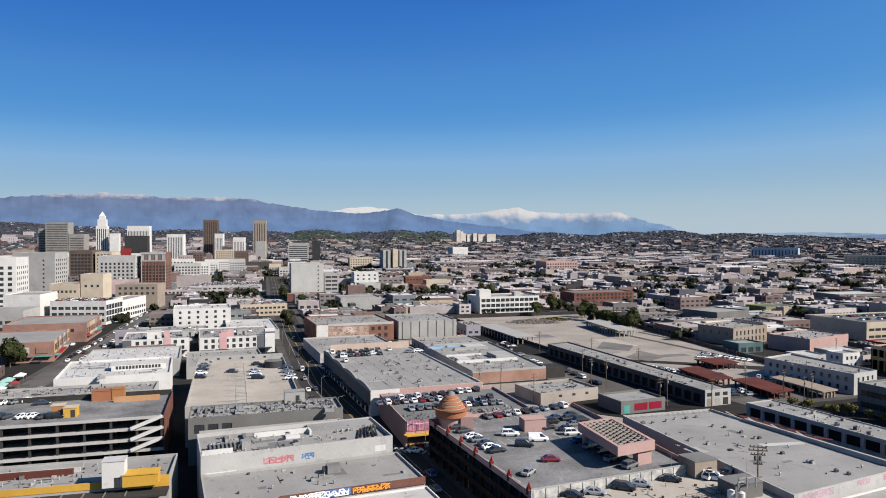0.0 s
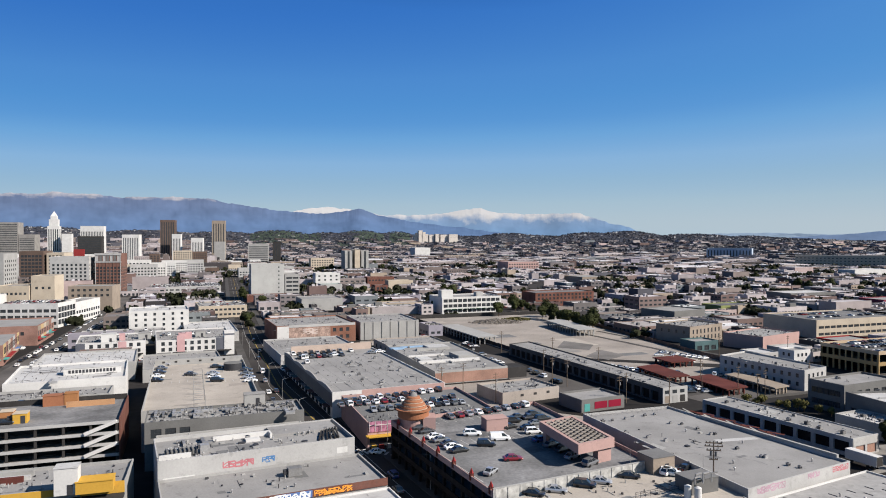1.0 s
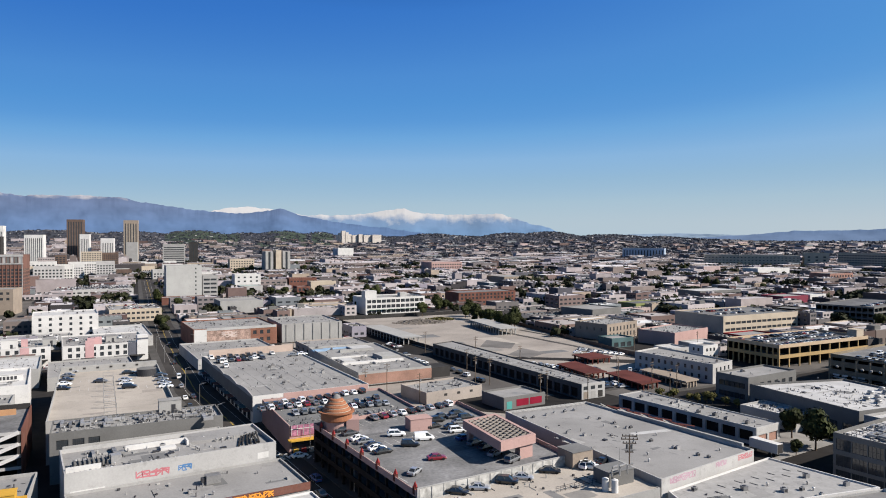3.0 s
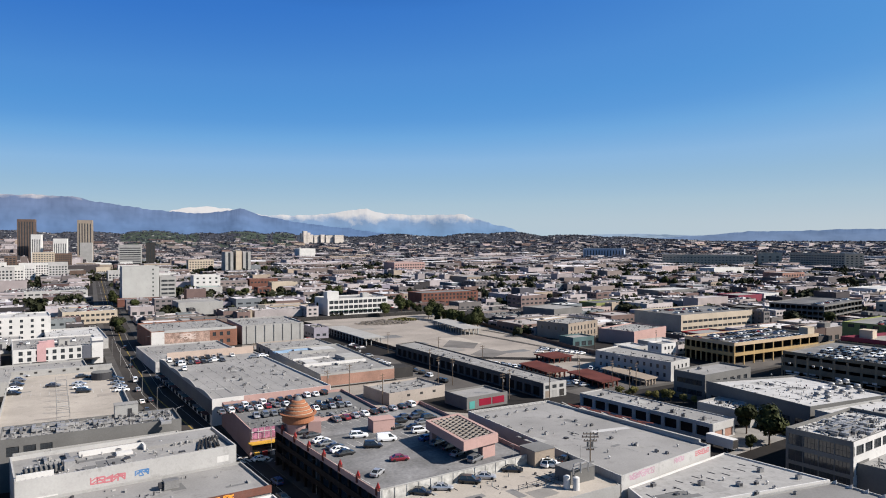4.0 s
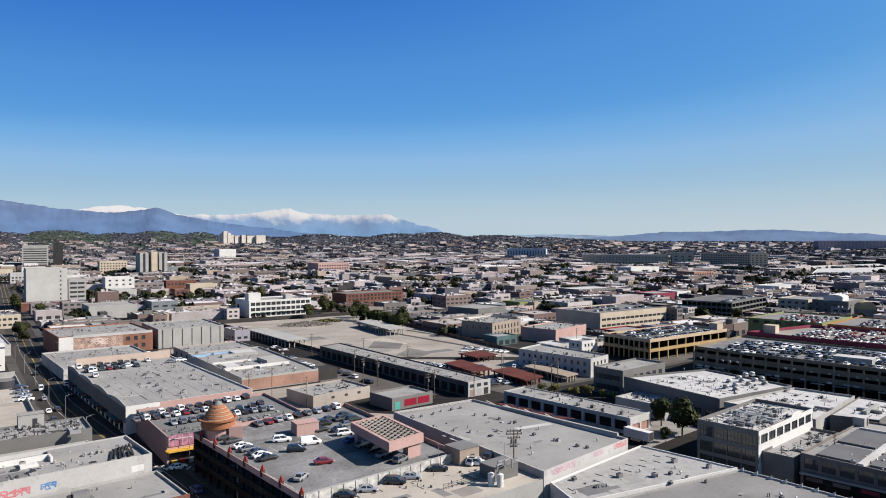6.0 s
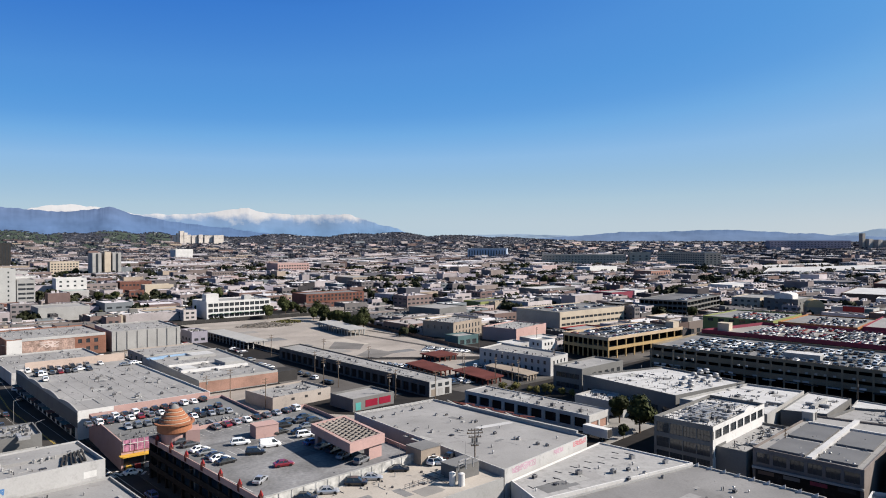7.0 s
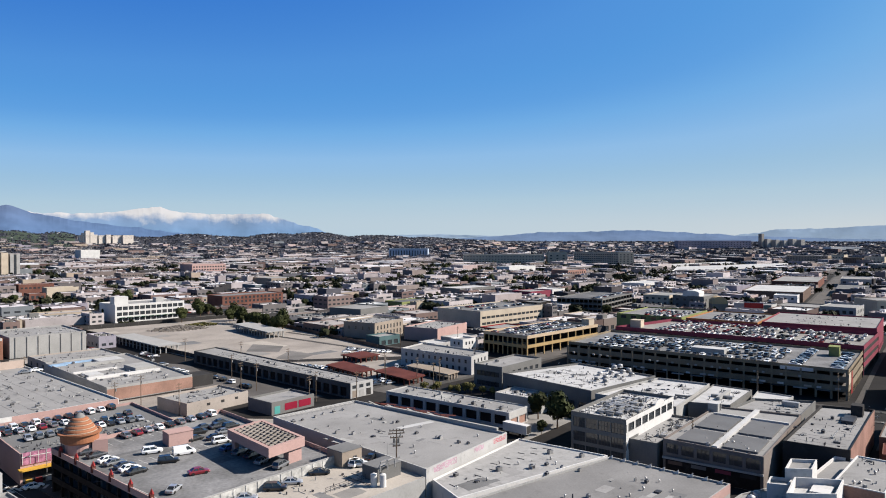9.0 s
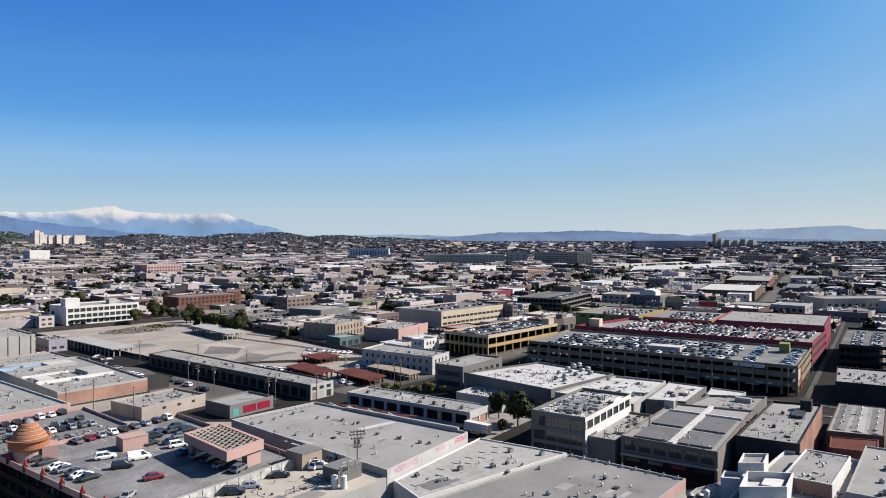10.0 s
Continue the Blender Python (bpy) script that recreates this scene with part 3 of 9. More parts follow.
DULLTEAL = surf("dull_teal_paint", (0.075, 0.125, 0.13), var=0.25, dirt=0.3)
OFFWHITE = surf("off_white_stucco", (0.36, 0.355, 0.345), var=0.12, dirt=0.35)


def near_buildings():
    B = {}
    B["L2"] = building("shop_building", "yellow-trimmed flat-roofed building with pale roof", rect(-103, 138.4, 15, 45, 17), 10, PALE, ROOF_L)
    B["L3"] = building("warehouse", "white warehouse with stepped white roof", rect(-129, 229, 20, 36, 35), 15, WHITE, ROOF_W, sides={1: rows_of(6, 1.6, 1.8, (3, 7, 11))})
    B["L6"] = building("office_building", "grey rendered building with crowded plant roof", rect(-69, 187, 17, 42, 14), 13, GREY, ROOF_L, sides={0: [(1.5 + 3.6 * i, 4.2 + 3.6 * i, 8.6, 11) for i in range(3)], 1: rows_of(3, 1.8, 1.8, (3, 6.5))})
    B["L6c"] = building("low_annex", "low grey annex with pipes on its roof", rect(-60, 170.5, 20, 38, 16), 10, PALE, ROOF_L)
    B["L7"] = building("warehouse", "pale grey warehouse with graffiti on its blank wall", rect(-53, 151, 22, 44, 19), 14, OFFWHITE, ROOF_L, par=0.9)
    B["L8"] = building("low_shop", "low building with brick parapet and graffiti", rect(-45.6, 132.6, 22, 45, 19.6), 10, PALE, ROOF_L, par=0.5)
    B["L8b"] = building("low_shop", "low white-roofed shop before the brick parapet", rect(-41.6, 122.7, 22, 45, 9.6), 8.6, WHITE, ROOF_W, par=0.4)
    B["L1b"] = building("warehouse", "grey-roofed warehouse behind the parking garage", rect(-140, 206.5, 17, 50, 13), 13.6, PALE, ROOF_L)
    B["lot"] = building("parking_roof_building", "low building with a sandy parking roof", ((22, 119), (69, 136), (63.5, 157.2), (17.5, 136.8)), 9.4, PALE, ROOF_T, par=0.1)
    B["L5"] = building("parking_roof_building", "warehouse with a sandy parking deck on its roof", rect(-76, 203.5, 17, 34, 83), 12, PALE, ROOF_T, par=1.1, sides={1: rows_of(14, 2.6, 2.2, (1.2, 6.5))})
    B["L9a"] = building("apartment_building", "white two-storey building with square windows", rect(-163, 352, 21, 32, 33), 9.5, WHITE, ROOF_L, sides={0: rows_of(8, 1.7, 1.9, (3.6, 6.6)), 1: rows_of(6, 1.3, 1.6, (2, 5.6))})
    B["L9b"] = building("apartment_building", "white two-storey building with square windows", rect(-127, 361, 20, 38, 42), 9.5, WHITE, ROOF_L, sides={0: rows_of(10, 1.7, 1.9, (3.6, 6.6)), 1: rows_of(8, 1.4, 1.8, (1.5, 5.5))})
    B["L10"] = building("apartment_building", "white four-storey building with small square windows", rect(-176, 452, 20, 36, 30), 15, WHITE, ROOF_W, sides={0: rows_of(6, 1.6, 1.7, (1.6, 5, 8.4, 11.8)), 1: rows_of(6, 1.5, 1.7, (5, 8.4, 11.8))})
    B["cream"] = building("shop_building", "cream building with long rows of windows", rect(-158, 540, 20, 36, 40), 9.5, CREAM, ROOF_L, sides={0: rows_of(10, 2.2, 1.6, (1.8, 5.6)), 1: rows_of(8, 2, 1.6, (5.6,))})
    B["M1"] = building("market_hall", "long grey-roofed market hall with white end wall", rect(-25, 239, 20, 42, 90), 9, WHITE, ROOF_L, par=0.6)
    B["M2"] = building("parking_roof_building", "low market building with cars on its roof", rect(-11, 203, 17, 42, 37.2), 8, PINK, ROOF_M, par=0.8)
    B["strip"] = building("shop_building", "low tan shop building", rect(-60, 338, 20, 42, 55), 5.4, OFFWHITE, ROOF_L)
    B["M4"] = building("mural_building", "brick and white building with a faded mural", rect(-74, 404, 20, 47, 45), 11, BRICKORANGE, ROOF_L, sides={0: [(33, 35, 6.2, 8.4), (37, 39, 6.2, 8.4), (41, 43, 6.2, 8.4), (37, 39, 2, 4.2), (41, 43, 2, 4.2)]})
    B["M4b"] = building("panel_building", "white panelled warehouse wall with buttresses", rect(-27, 421, 17, 37, 40), 11, PALE, ROOF_L)
    B["M5"] = building("market_hall", "low building of many joined roofs with a brick end wall", ((12.5, 292), (45, 303), (25, 376), (-10, 364)), 5.6, PALE, ROOF_L)
    B["M6"] = building("workshop", "low tan workshop with a grey roof", rect(36, 254.5, 25, 26, 18.5), 4.6, PALETAN, ROOF_L)
    B["M7"] = building("shop", "small shop with red roller doors", rect(62.3, 241.6, 22, 19, 14), 4.6, GREY, ROOF_L)
    B["M8"] = building("big_warehouse", "wide warehouse with a plain light grey roof", ((69.5, 136.5), (101.5, 152.5), (79.5, 206), (51.5, 198)), 11, OFFWHITE, ROOF_L, par=0.6)
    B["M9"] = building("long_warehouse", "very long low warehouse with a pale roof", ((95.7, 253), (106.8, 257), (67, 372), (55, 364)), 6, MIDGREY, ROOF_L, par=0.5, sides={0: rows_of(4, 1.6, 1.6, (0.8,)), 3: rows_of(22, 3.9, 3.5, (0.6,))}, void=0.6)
    B["R2"] = building("big_warehouse", "wide low warehouse with a grey roof", ((95.5, 92), (127, 103), (117, 130), (69.5, 122)), 8.5, PALE, ROOF_G, par=0.4)
    B["R2b"] = building("warehouse", "low warehouse with a patched pale roof", ((70.5, 124), (117, 131), (106, 153.5), (71, 136.4)), 8.5, WHITE, PATCHY, par=0.35)
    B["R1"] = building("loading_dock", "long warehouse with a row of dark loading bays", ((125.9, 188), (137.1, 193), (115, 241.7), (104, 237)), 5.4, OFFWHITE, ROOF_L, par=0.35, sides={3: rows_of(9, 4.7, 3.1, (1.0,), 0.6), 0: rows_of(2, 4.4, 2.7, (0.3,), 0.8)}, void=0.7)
    # white block: grey wall colour holds the shade of its sides
    B["R3"] = building("office_building", "white three-storey building with plant on its roof", rect(132.6, 141.2, 23.5, 36, 16.5), 13, GREY, ROOF_W, par=0.9, sides={0: rows_of(7, 3.9, 2.2, (4.6, 9.4), 1.0), 3: rows_of(4, 3.6, 2.8, (1.0, 4.8, 8.8), 0.6)})
    B["R3b"] = building("low_annex", "grey annex with a flat roof", rect(137.6, 134.8, 24.5, 33, 8.0), 7.6, GREY, ROOF_L)
    B["R5"] = building("workshop", "grey workshop with big skylight panels", ((148.5, 110.8), (193.5, 131.8), (180.5, 152), (138.9, 134)), 9, GREYBROWN, ROOF_L, par=0.5, sides={3: rows_of(6, 3.2, 2.5, (5.4,), 0.5) })
    B["R6"] = building("workshop", "tall grey-roofed workshop", ((167.3, 101), (213.8, 121.8), (205.2, 133), (160.5, 114.3)), 10.5, DARKGREY, ROOF_L)
    B["R4"] = building("warehouse", "white-roofed warehouse with large roof fans", ((160.4, 188), (200, 197), (192, 233), (151.5, 230.5)), 9, GREY, ROOF_W, sides={3: rows_of(8, 3.2, 2.2, (2.0,))})
    B["R4t"] = building("warehouse", "pale taller block at the corner", rect(153, 233.5, 22, 30, 14), 10.5, GREY, ROOF_L, sides={3: rows_of(5, 2.4, 2, (2, 6)), 0: rows_of(6, 2.4, 2, (6,))})
    B["R4b"] = building("warehouse", "white-roofed low warehouse", ((170, 158.5), (208.3, 178.3), (199.5, 195.4), (160, 185.6)), 8.6, PALE, ROOF_W)
    B["R4c"] = building("warehouse", "pale-roofed low warehouse", ((194.8, 132.6), (215.7, 141.8), (201.5, 154), (183.6, 148.9)), 8.8, GREY, ROOF_L)
    B["R4d"] = building("warehouse", "white-roofed low warehouse with ducts", ((187.8, 152.4), (213.6, 164.3), (209, 177.3), (179.3, 162)), 8.4, GREY, ROOF_W, par=0.4)
    B["R4e"] = building("warehouse", "narrow low building with a white roof", ((209.8, 148.2), (218.3, 151.5), (214.5, 162.8), (203.5, 156.5)), 8.2, PALE, ROOF_W, par=0.4)
    B["small"] = building("low_shop", "small white-roofed shop", rect(147, 199, 22, 13, 20), 5, PALE, ROOF_W)
    B["R13"] = building("warehouse", "grey-roofed warehouse with rows of roof fans", ((277, 122), (310, 139), (297, 163), (265, 146)), 8, DARKGREY, ROOF_L)
    B["R15"] = building("warehouse", "low warehouse with split roof", ((206, 99.8), (241, 116), (235, 128.3), (198, 111.5)), 7, BROWN, ROOF_L, par=0.2)
    B["R14"] = building("shed_building", "low shed with a rusty red roof", ((192.2, 94.7), (204.5, 100.5), (196.5, 109.5), (186, 104)), 6, BRICK, RUST, par=0.25)
    B["R7"] = building("white_complex", "white rendered building with terraces", ((131, 71), (175, 88), (166, 104), (123, 90)), 8.5, WHITE, ROOF_L)
    B["annex"] = building("low_annex", "low pale annex with tanks beside the warehouse", ((121.5, 91.3), (150, 100.6), (129, 101.8), (114, 97)), 6.4, PALE, ROOF_L, par=0.4)
    B["R7a"] = building("stair_block", "small white rendered roof block", ((139, 92), (146, 95.5), (141.5, 98.8), (134.5, 95.2)), 13, WHITE, ROOF_L)
    B["R7b"] = building("stair_block", "white rendered corner block", ((131.5, 92.3), (136, 94.3), (133, 97.6), (128.6, 95.2)), 10.8, WHITE, ROOF_L)
    B["R7c"] = building("stair_block", "white rendered block with a sunken terrace", ((132.7, 82.7), (142, 87), (134.5, 93), (124.5, 87.8)), 11.8, WHITE, ROOF_W, par=2.0)
    B["R7d"] = building("workshop", "white workshop with a smooth grey roof", rect(144, 79.8, 20, 24, 9.5), 11, WHITE, ROOF_L, par=0.3)
    B["R7e"] = building("workshop", "low workshop with black roof vents", rect(150, 69, 22, 40, 10), 9.6, PALE, ROOF_L, par=0.4)
    B["M13"] = building("apartment_building", "white two-storey building with a row of small windows", ((161, 271), (175, 279), (161, 320), (143.5, 309)), 8.5, OFFWHITE, ROOF_L, sides={3: rows_of(11, 1.3, 1.7, (1.6, 5.0)), 0: rows_of(4, 1.3, 1.7, (1.6, 5.0))})
    B["M14"] = building("brick_building", "buff brick building with tall windows", rect(166, 396, 32, 32, 24), 10, TAN, ROOF_L, sides={0: rows_of(8, 1.3, 2.6, (1.5, 5.4)), 3: rows_of(4, 1.3, 2, (5.4,))})
    B["M14b"] = building("shop_building", "salmon coloured shop building", rect(195, 368, 32, 38, 24), 8, PINK, ROOF_L)
    B["lav"] = building("shop_building", "lavender-grey blank building", rect(190, 480, 30, 34, 30), 10, GREY, ROOF_L)
    B["fill1"] = building("shop_building", "low white-roofed shop building", rect(-156, 297, 19, 40, 38), 8, PALE, ROOF_W, sides={0: rows_of(6, 1.8, 1.6, (4.6,)), 1: rows_of(6, 1.6, 1.8, (4.4,))})
    B["fill2"] = building("shop_building", "white shop building with awnings", rect(-186, 402, 19, 46, 36), 5, OFFWHITE, ROOF_L, sides={0: rows_of(8, 1.8, 1.8, (2,))})
    B["fill3"] = building("shop_building", "pale shop building by the street", rect(-128, 412, 19, 30, 60), 6, OFFWHITE, ROOF_W, sides={0: rows_of(6, 1.8, 1.8, (2,)), 1: rows_of(10, 2, 1.8, (2.8,))})
    B["R11"] = building("tan_garage", "long tan building with window bands", rect(252, 412, 17, 72, 42), 11.5, CREAM, ROOF_M, sides={0: rows_of(14, 4.2, 1.6, (1.8, 6.0))})
    B["whiteb"] = building("office_building", "white three-storey building with bands of windows", rect(30, 563, 18, 53, 30), 13.5, WHITE, ROOF_L, sides={0: rows_of(12, 3.6, 2.6, (0.8, 5.0, 9.2), 1.0)})
    B["slab"] = building("tower_slab", "tall blank pale grey building", rect(-151, 690, 16, 32, 28), 36, SLABGREY, ROOF_L, sides={0: [(26, 27.2, 4 + 4 * i, 5.6 + 4 * i) for i in range(8)]})
    B["slabb"] = building("office_building", "pale building with bands of dark windows", rect(-119.5, 699, 16, 14, 26), 26, PALE, ROOF_L, sides={0: rows_of(2, 5.6, 1.8, (5, 9, 13, 17, 21), 0.8)})
    B["redlong"] = building("brick_building", "long red brick building with rows of windows", rect(117, 618, 19, 62, 26), 12.5, BRICK, ROOF_M, sides={0: rows_of(15, 2.0, 2.0, (2, 6, 9.2))})
    B["teal"] = building("shop_building", "small teal painted shop with a flat roof", rect(158, 370, 18, 16, 12), 5.4, DULLTEAL, ROOF_L, sides={0: rows_of(3, 3.2, 2.6, (0.3,), 0.8)})
    B["redm"] = building("market_hall", "dark red market shop with a flat roof", rect(233, 361, 18, 26, 14), 6.6, REDPAINT, ROOF_L, sides={0: rows_of(5, 3.4, 2.8, (0.3,), 0.8)})
    B["wh1"] = building("low_house", "low white house with a white roof", rect(177, 337, 18, 13, 13), 4.4, OFFWHITE, ROOF_W, sides={0: rows_of(3, 1.4, 1.4, (1.4,))})
    B["wh2"] = building("low_shop", "low pale shop with a white roof", rect(196, 349, 18, 20, 11), 4.8, PALE, ROOF_W, sides={0: rows_of(4, 2.4, 2.2, (0.4,))})
    B["wh3"] = building("painted_house", "narrow white two-storey house with a painted wall", rect(186, 322, 20, 11, 9), 8.0, WHITE, ROOF_L, sides={0: rows_of(3, 1.3, 1.6, (1.4, 4.8)), 3: rows_of(2, 1.3, 1.6, (4.8,))})
    B["plaza"] = building("low_house", "white plastered house by the market street", rect(-197, 279, 20, 8, 11), 6.5, WHITE, ROOF_W, sides={0: rows_of(2, 1.2, 1.4, (1.2, 4.0)), 1: rows_of(3, 1.2, 1.4, (1.2, 4.0))})
    B["behind_deck"] = building("low_shop", "low grey shop behind the parking deck", rect(-112, 302, 20, 34, 42), 5.5, PALE, ROOF_L, sides={0: rows_of(6, 2.2, 1.8, (1.4,)), 1: rows_of(6, 2.2, 1.8, (1.4,))})
    B["lane_shop"] = building("low_shop", "low grey-roofed shop by the panelled warehouse", ((-9, 371), (24, 382), (15, 408), (-18, 397)), 4.4, PALETAN, ROOF_L, sides={0: rows_of(4, 2.4, 2.0, (0.6,)), 3: rows_of(3, 2.2, 2.0, (0.6,))})
    B["bricklow"] = building("brick_building", "long low red brick building with a white roof edge", rect(-151, 672, 15, 43, 13), 7.2, BRICK, ROOF_W)
    return B


B = near_buildings()


def parking_garage(name, label, q, h, floors, wall, inner, deckmat, spandrel=1.1, bays=10, sides=(0, 3), low=None, colmat=None, band=None):
    """An open garage: a slab for each storey, spandrel walls and columns on the open sides, an added dark block for the
    shade inside.
    """
    take(q)
    x, y = q[0]
    rot = math.degrees(math.atan2(q[1][1] - y, q[1][0] - x))
    root = thing(name, label, "parking garage", pose(x, y, 0, 0, 0, rot))
    inv = root.matrix_basis.inverted()
    c = [(inv @ Vector((a, b, 0))).xy for a, b in q]
    step = h / floors
    mid = sum(c, Vector((0, 0))) / 4
    for f in range(1, floors + 1):
        m = Mesh()
        m.prism([tuple(p + (mid - p) * 0.004) for p in c], step * f - 0.35, step * f)
        part("deck", m, deckmat if f == floors else CONCRETE, root)
    # added block in a dark tone that stands for the shade indoors
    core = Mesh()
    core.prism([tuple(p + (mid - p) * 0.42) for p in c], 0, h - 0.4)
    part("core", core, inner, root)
    for i in range(4):
        a, b = c[i], c[(i + 1) % 4]
        L = (b - a).length
        e = (b - a) / L
        nrm = Vector((-e.y, e.x))
        for f in range(1, floors + 1):
            m = Mesh()
            p, r = a, b
            m.prism([tuple(p), tuple(r), tuple(r + nrm * 0.2), tuple(p + nrm * 0.2)], step * f - 0.4, step * f + (spandrel if f == floors or band is None else band))
            part("spandrel", m, wall if f == floors or low is None else low, root)
        if i in sides:
            for k in range(bays + 1):
                m = Mesh()
                s = 0.35 + (L - 0.7) * k / bays
                o = a + e * s + nrm * 0.55
                m.box(o.x - 0.3, o.y - 0.3, 0, o.x + 0.3, o.y + 0.3, h - 0.4)
                part("column", m, colmat or low or wall, root)
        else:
            # closed sides: a wall in the same dark, as shade behind the spandrels
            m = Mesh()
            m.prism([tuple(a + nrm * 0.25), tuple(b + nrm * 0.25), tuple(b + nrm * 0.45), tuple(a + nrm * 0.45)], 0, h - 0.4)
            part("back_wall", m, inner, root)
    return root


# white garage: columns darkened to merge with the painted shade behind them
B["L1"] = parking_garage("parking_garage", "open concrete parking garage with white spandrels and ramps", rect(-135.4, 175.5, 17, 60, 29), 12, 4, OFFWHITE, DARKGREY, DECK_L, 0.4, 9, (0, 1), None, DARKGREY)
# lower spandrels of the pink garage near-black: street-side shade in the colour
B["M3"] = parking_garage("parking_garage", "pink-trimmed parking garage with cars on its grey roof deck", ((17.6, 138), (57, 154.6), (40, 214), (-4, 194)), 10, 3, PINK, DARKGREY, DECK_L, 1.0, 12, (3,), SHADEBLACK)
B["R8"] = parking_garage("parking_garage", "very long olive parking garage full of cars", ((262, 159), (312, 183), (262, 291), (215, 269)), 11, 3, OLIVE, SHADEBLACK, DECK_L, 1.0, 22, (3, 0), band=1.9)
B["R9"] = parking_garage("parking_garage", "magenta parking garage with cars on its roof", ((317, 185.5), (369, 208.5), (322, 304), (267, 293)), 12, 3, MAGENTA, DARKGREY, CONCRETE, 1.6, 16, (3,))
B["R10"] = parking_garage("parking_garage", "yellow ochre parking garage with cars on its roof", rect(211, 298, 18, 70, 30), 10, 2, PEACH, SHADEBLACK, DECK, 1.3, 9, (0, 3), BUFF)
B["R12"] = parking_garage("parking_garage", "dark grey parking garage with pale slab edges", rect(384, 437, 29, 80, 40), 12, 3, GREY, SHADEBLACK, DECK, 0.7, 10, (0, 3))
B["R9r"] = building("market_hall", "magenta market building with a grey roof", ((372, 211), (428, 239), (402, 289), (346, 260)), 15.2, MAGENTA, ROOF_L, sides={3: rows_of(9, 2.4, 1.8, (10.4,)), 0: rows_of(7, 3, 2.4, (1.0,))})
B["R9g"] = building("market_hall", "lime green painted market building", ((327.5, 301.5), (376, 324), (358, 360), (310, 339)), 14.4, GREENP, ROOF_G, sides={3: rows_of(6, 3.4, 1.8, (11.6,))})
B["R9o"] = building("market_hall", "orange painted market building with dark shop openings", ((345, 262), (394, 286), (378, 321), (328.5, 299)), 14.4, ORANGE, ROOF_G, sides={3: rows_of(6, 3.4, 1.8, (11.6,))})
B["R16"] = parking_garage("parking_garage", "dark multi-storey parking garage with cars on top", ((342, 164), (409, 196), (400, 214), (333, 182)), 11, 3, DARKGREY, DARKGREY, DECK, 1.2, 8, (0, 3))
B["R17"] = building("shop_building", "cream building with arched gable", ((567, 322), (633, 288), (646, 314), (580, 348)), 13, CREAM, ROOF_L, sides={0: rows_of(12, 2.8, 2.6, (1.2, 6.0))})

take(((44, 262), (66, 300), (56, 350), (26, 384)))
take(((-12, 366), (32, 380), (14, 424), (-28, 414)))
# kept clear: yards, lanes and planting between the near buildings
for q in (((70, 205), (140, 200), (150, 240), (112, 262)), ((90, 262), (165, 262), (170, 330), (70, 350)), ((116, 150), (135, 150), (150, 196), (120, 200)), ((-5, 212), (60, 215), (95, 240), (60, 300))):
    take(q)


# ---- the town beyond: blocks of low buildings ----
WALLS_P = ((0.338, 0.302, 0.287), (0.152, 0.139, 0.138), (0.40, 0.32, 0.30), (0.209, 0.16, 0.145), (0.189, 0.172, 0.17), (0.156, 0.131, 0.12), (0.33, 0.275, 0.215), (0.064, 0.059, 0.06), (0.436, 0.4, 0.396), (0.359, 0.325, 0.321), (0.17, 0.12, 0.105), (0.096, 0.097, 0.11), (0.126, 0.116, 0.114), (0.154, 0.111, 0.101), (0.25, 0.235, 0.27), (0.05, 0.048, 0.05), (0.409, 0.371, 0.365), (0.217, 0.185, 0.167), (0.409, 0.37, 0.362), (0.10, 0.068, 0.064), (0.207, 0.178, 0.168), (0.10, 0.072, 0.066), (0.311, 0.283, 0.28), (0.17, 0.19, 0.20), (0.393, 0.359, 0.356))
ROOFS_P = ((0.318, 0.299, 0.296), (0.225, 0.213, 0.212), (0.498, 0.471, 0.467), (0.312, 0.287, 0.277), (0.113, 0.106, 0.106), (0.516, 0.516, 0.516), (0.273, 0.258, 0.257), (0.39, 0.366, 0.362), (0.165, 0.151, 0.148), (0.516, 0.504, 0.501), (0.355, 0.333, 0.33), (0.437, 0.411, 0.408))
TOWN_WALL = surf("town_wall_paint", (0.5, 0.5, 0.5), var=0.12, dirt=0.3, palette=WALLS_P)
TOWN_ROOF = surf("town_roofing", (0.5, 0.5, 0.5), var=0.15, dirt=0.35, palette=ROOFS_P)
FAR_WALL = surf("far_wall_paint", (0.5, 0.5, 0.5), var=0.15, bump=0, palette=[(r * 0.92, g * 0.90, b * 0.92) for r, g, b in WALLS_P], island=True)
FAR_ROOF = surf("far_roofing", (0.5, 0.5, 0.5), var=0.15, bump=0, palette=[(r * 1.0, g * 1.0, b * 1.03) for r, g, b in ROOFS_P], island=True)
# bluish greys: distance haze put into the house colours
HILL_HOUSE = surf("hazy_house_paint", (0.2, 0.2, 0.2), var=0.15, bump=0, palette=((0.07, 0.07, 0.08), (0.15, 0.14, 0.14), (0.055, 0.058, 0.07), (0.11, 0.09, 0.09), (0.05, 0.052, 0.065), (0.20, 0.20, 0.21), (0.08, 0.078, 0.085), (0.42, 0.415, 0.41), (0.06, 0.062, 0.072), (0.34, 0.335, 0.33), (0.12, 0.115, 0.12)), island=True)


def visible(x, y, margin=3.0):
    return -33.5 - margin < math.degrees(math.atan2(x, y)) < 65.0 + margin


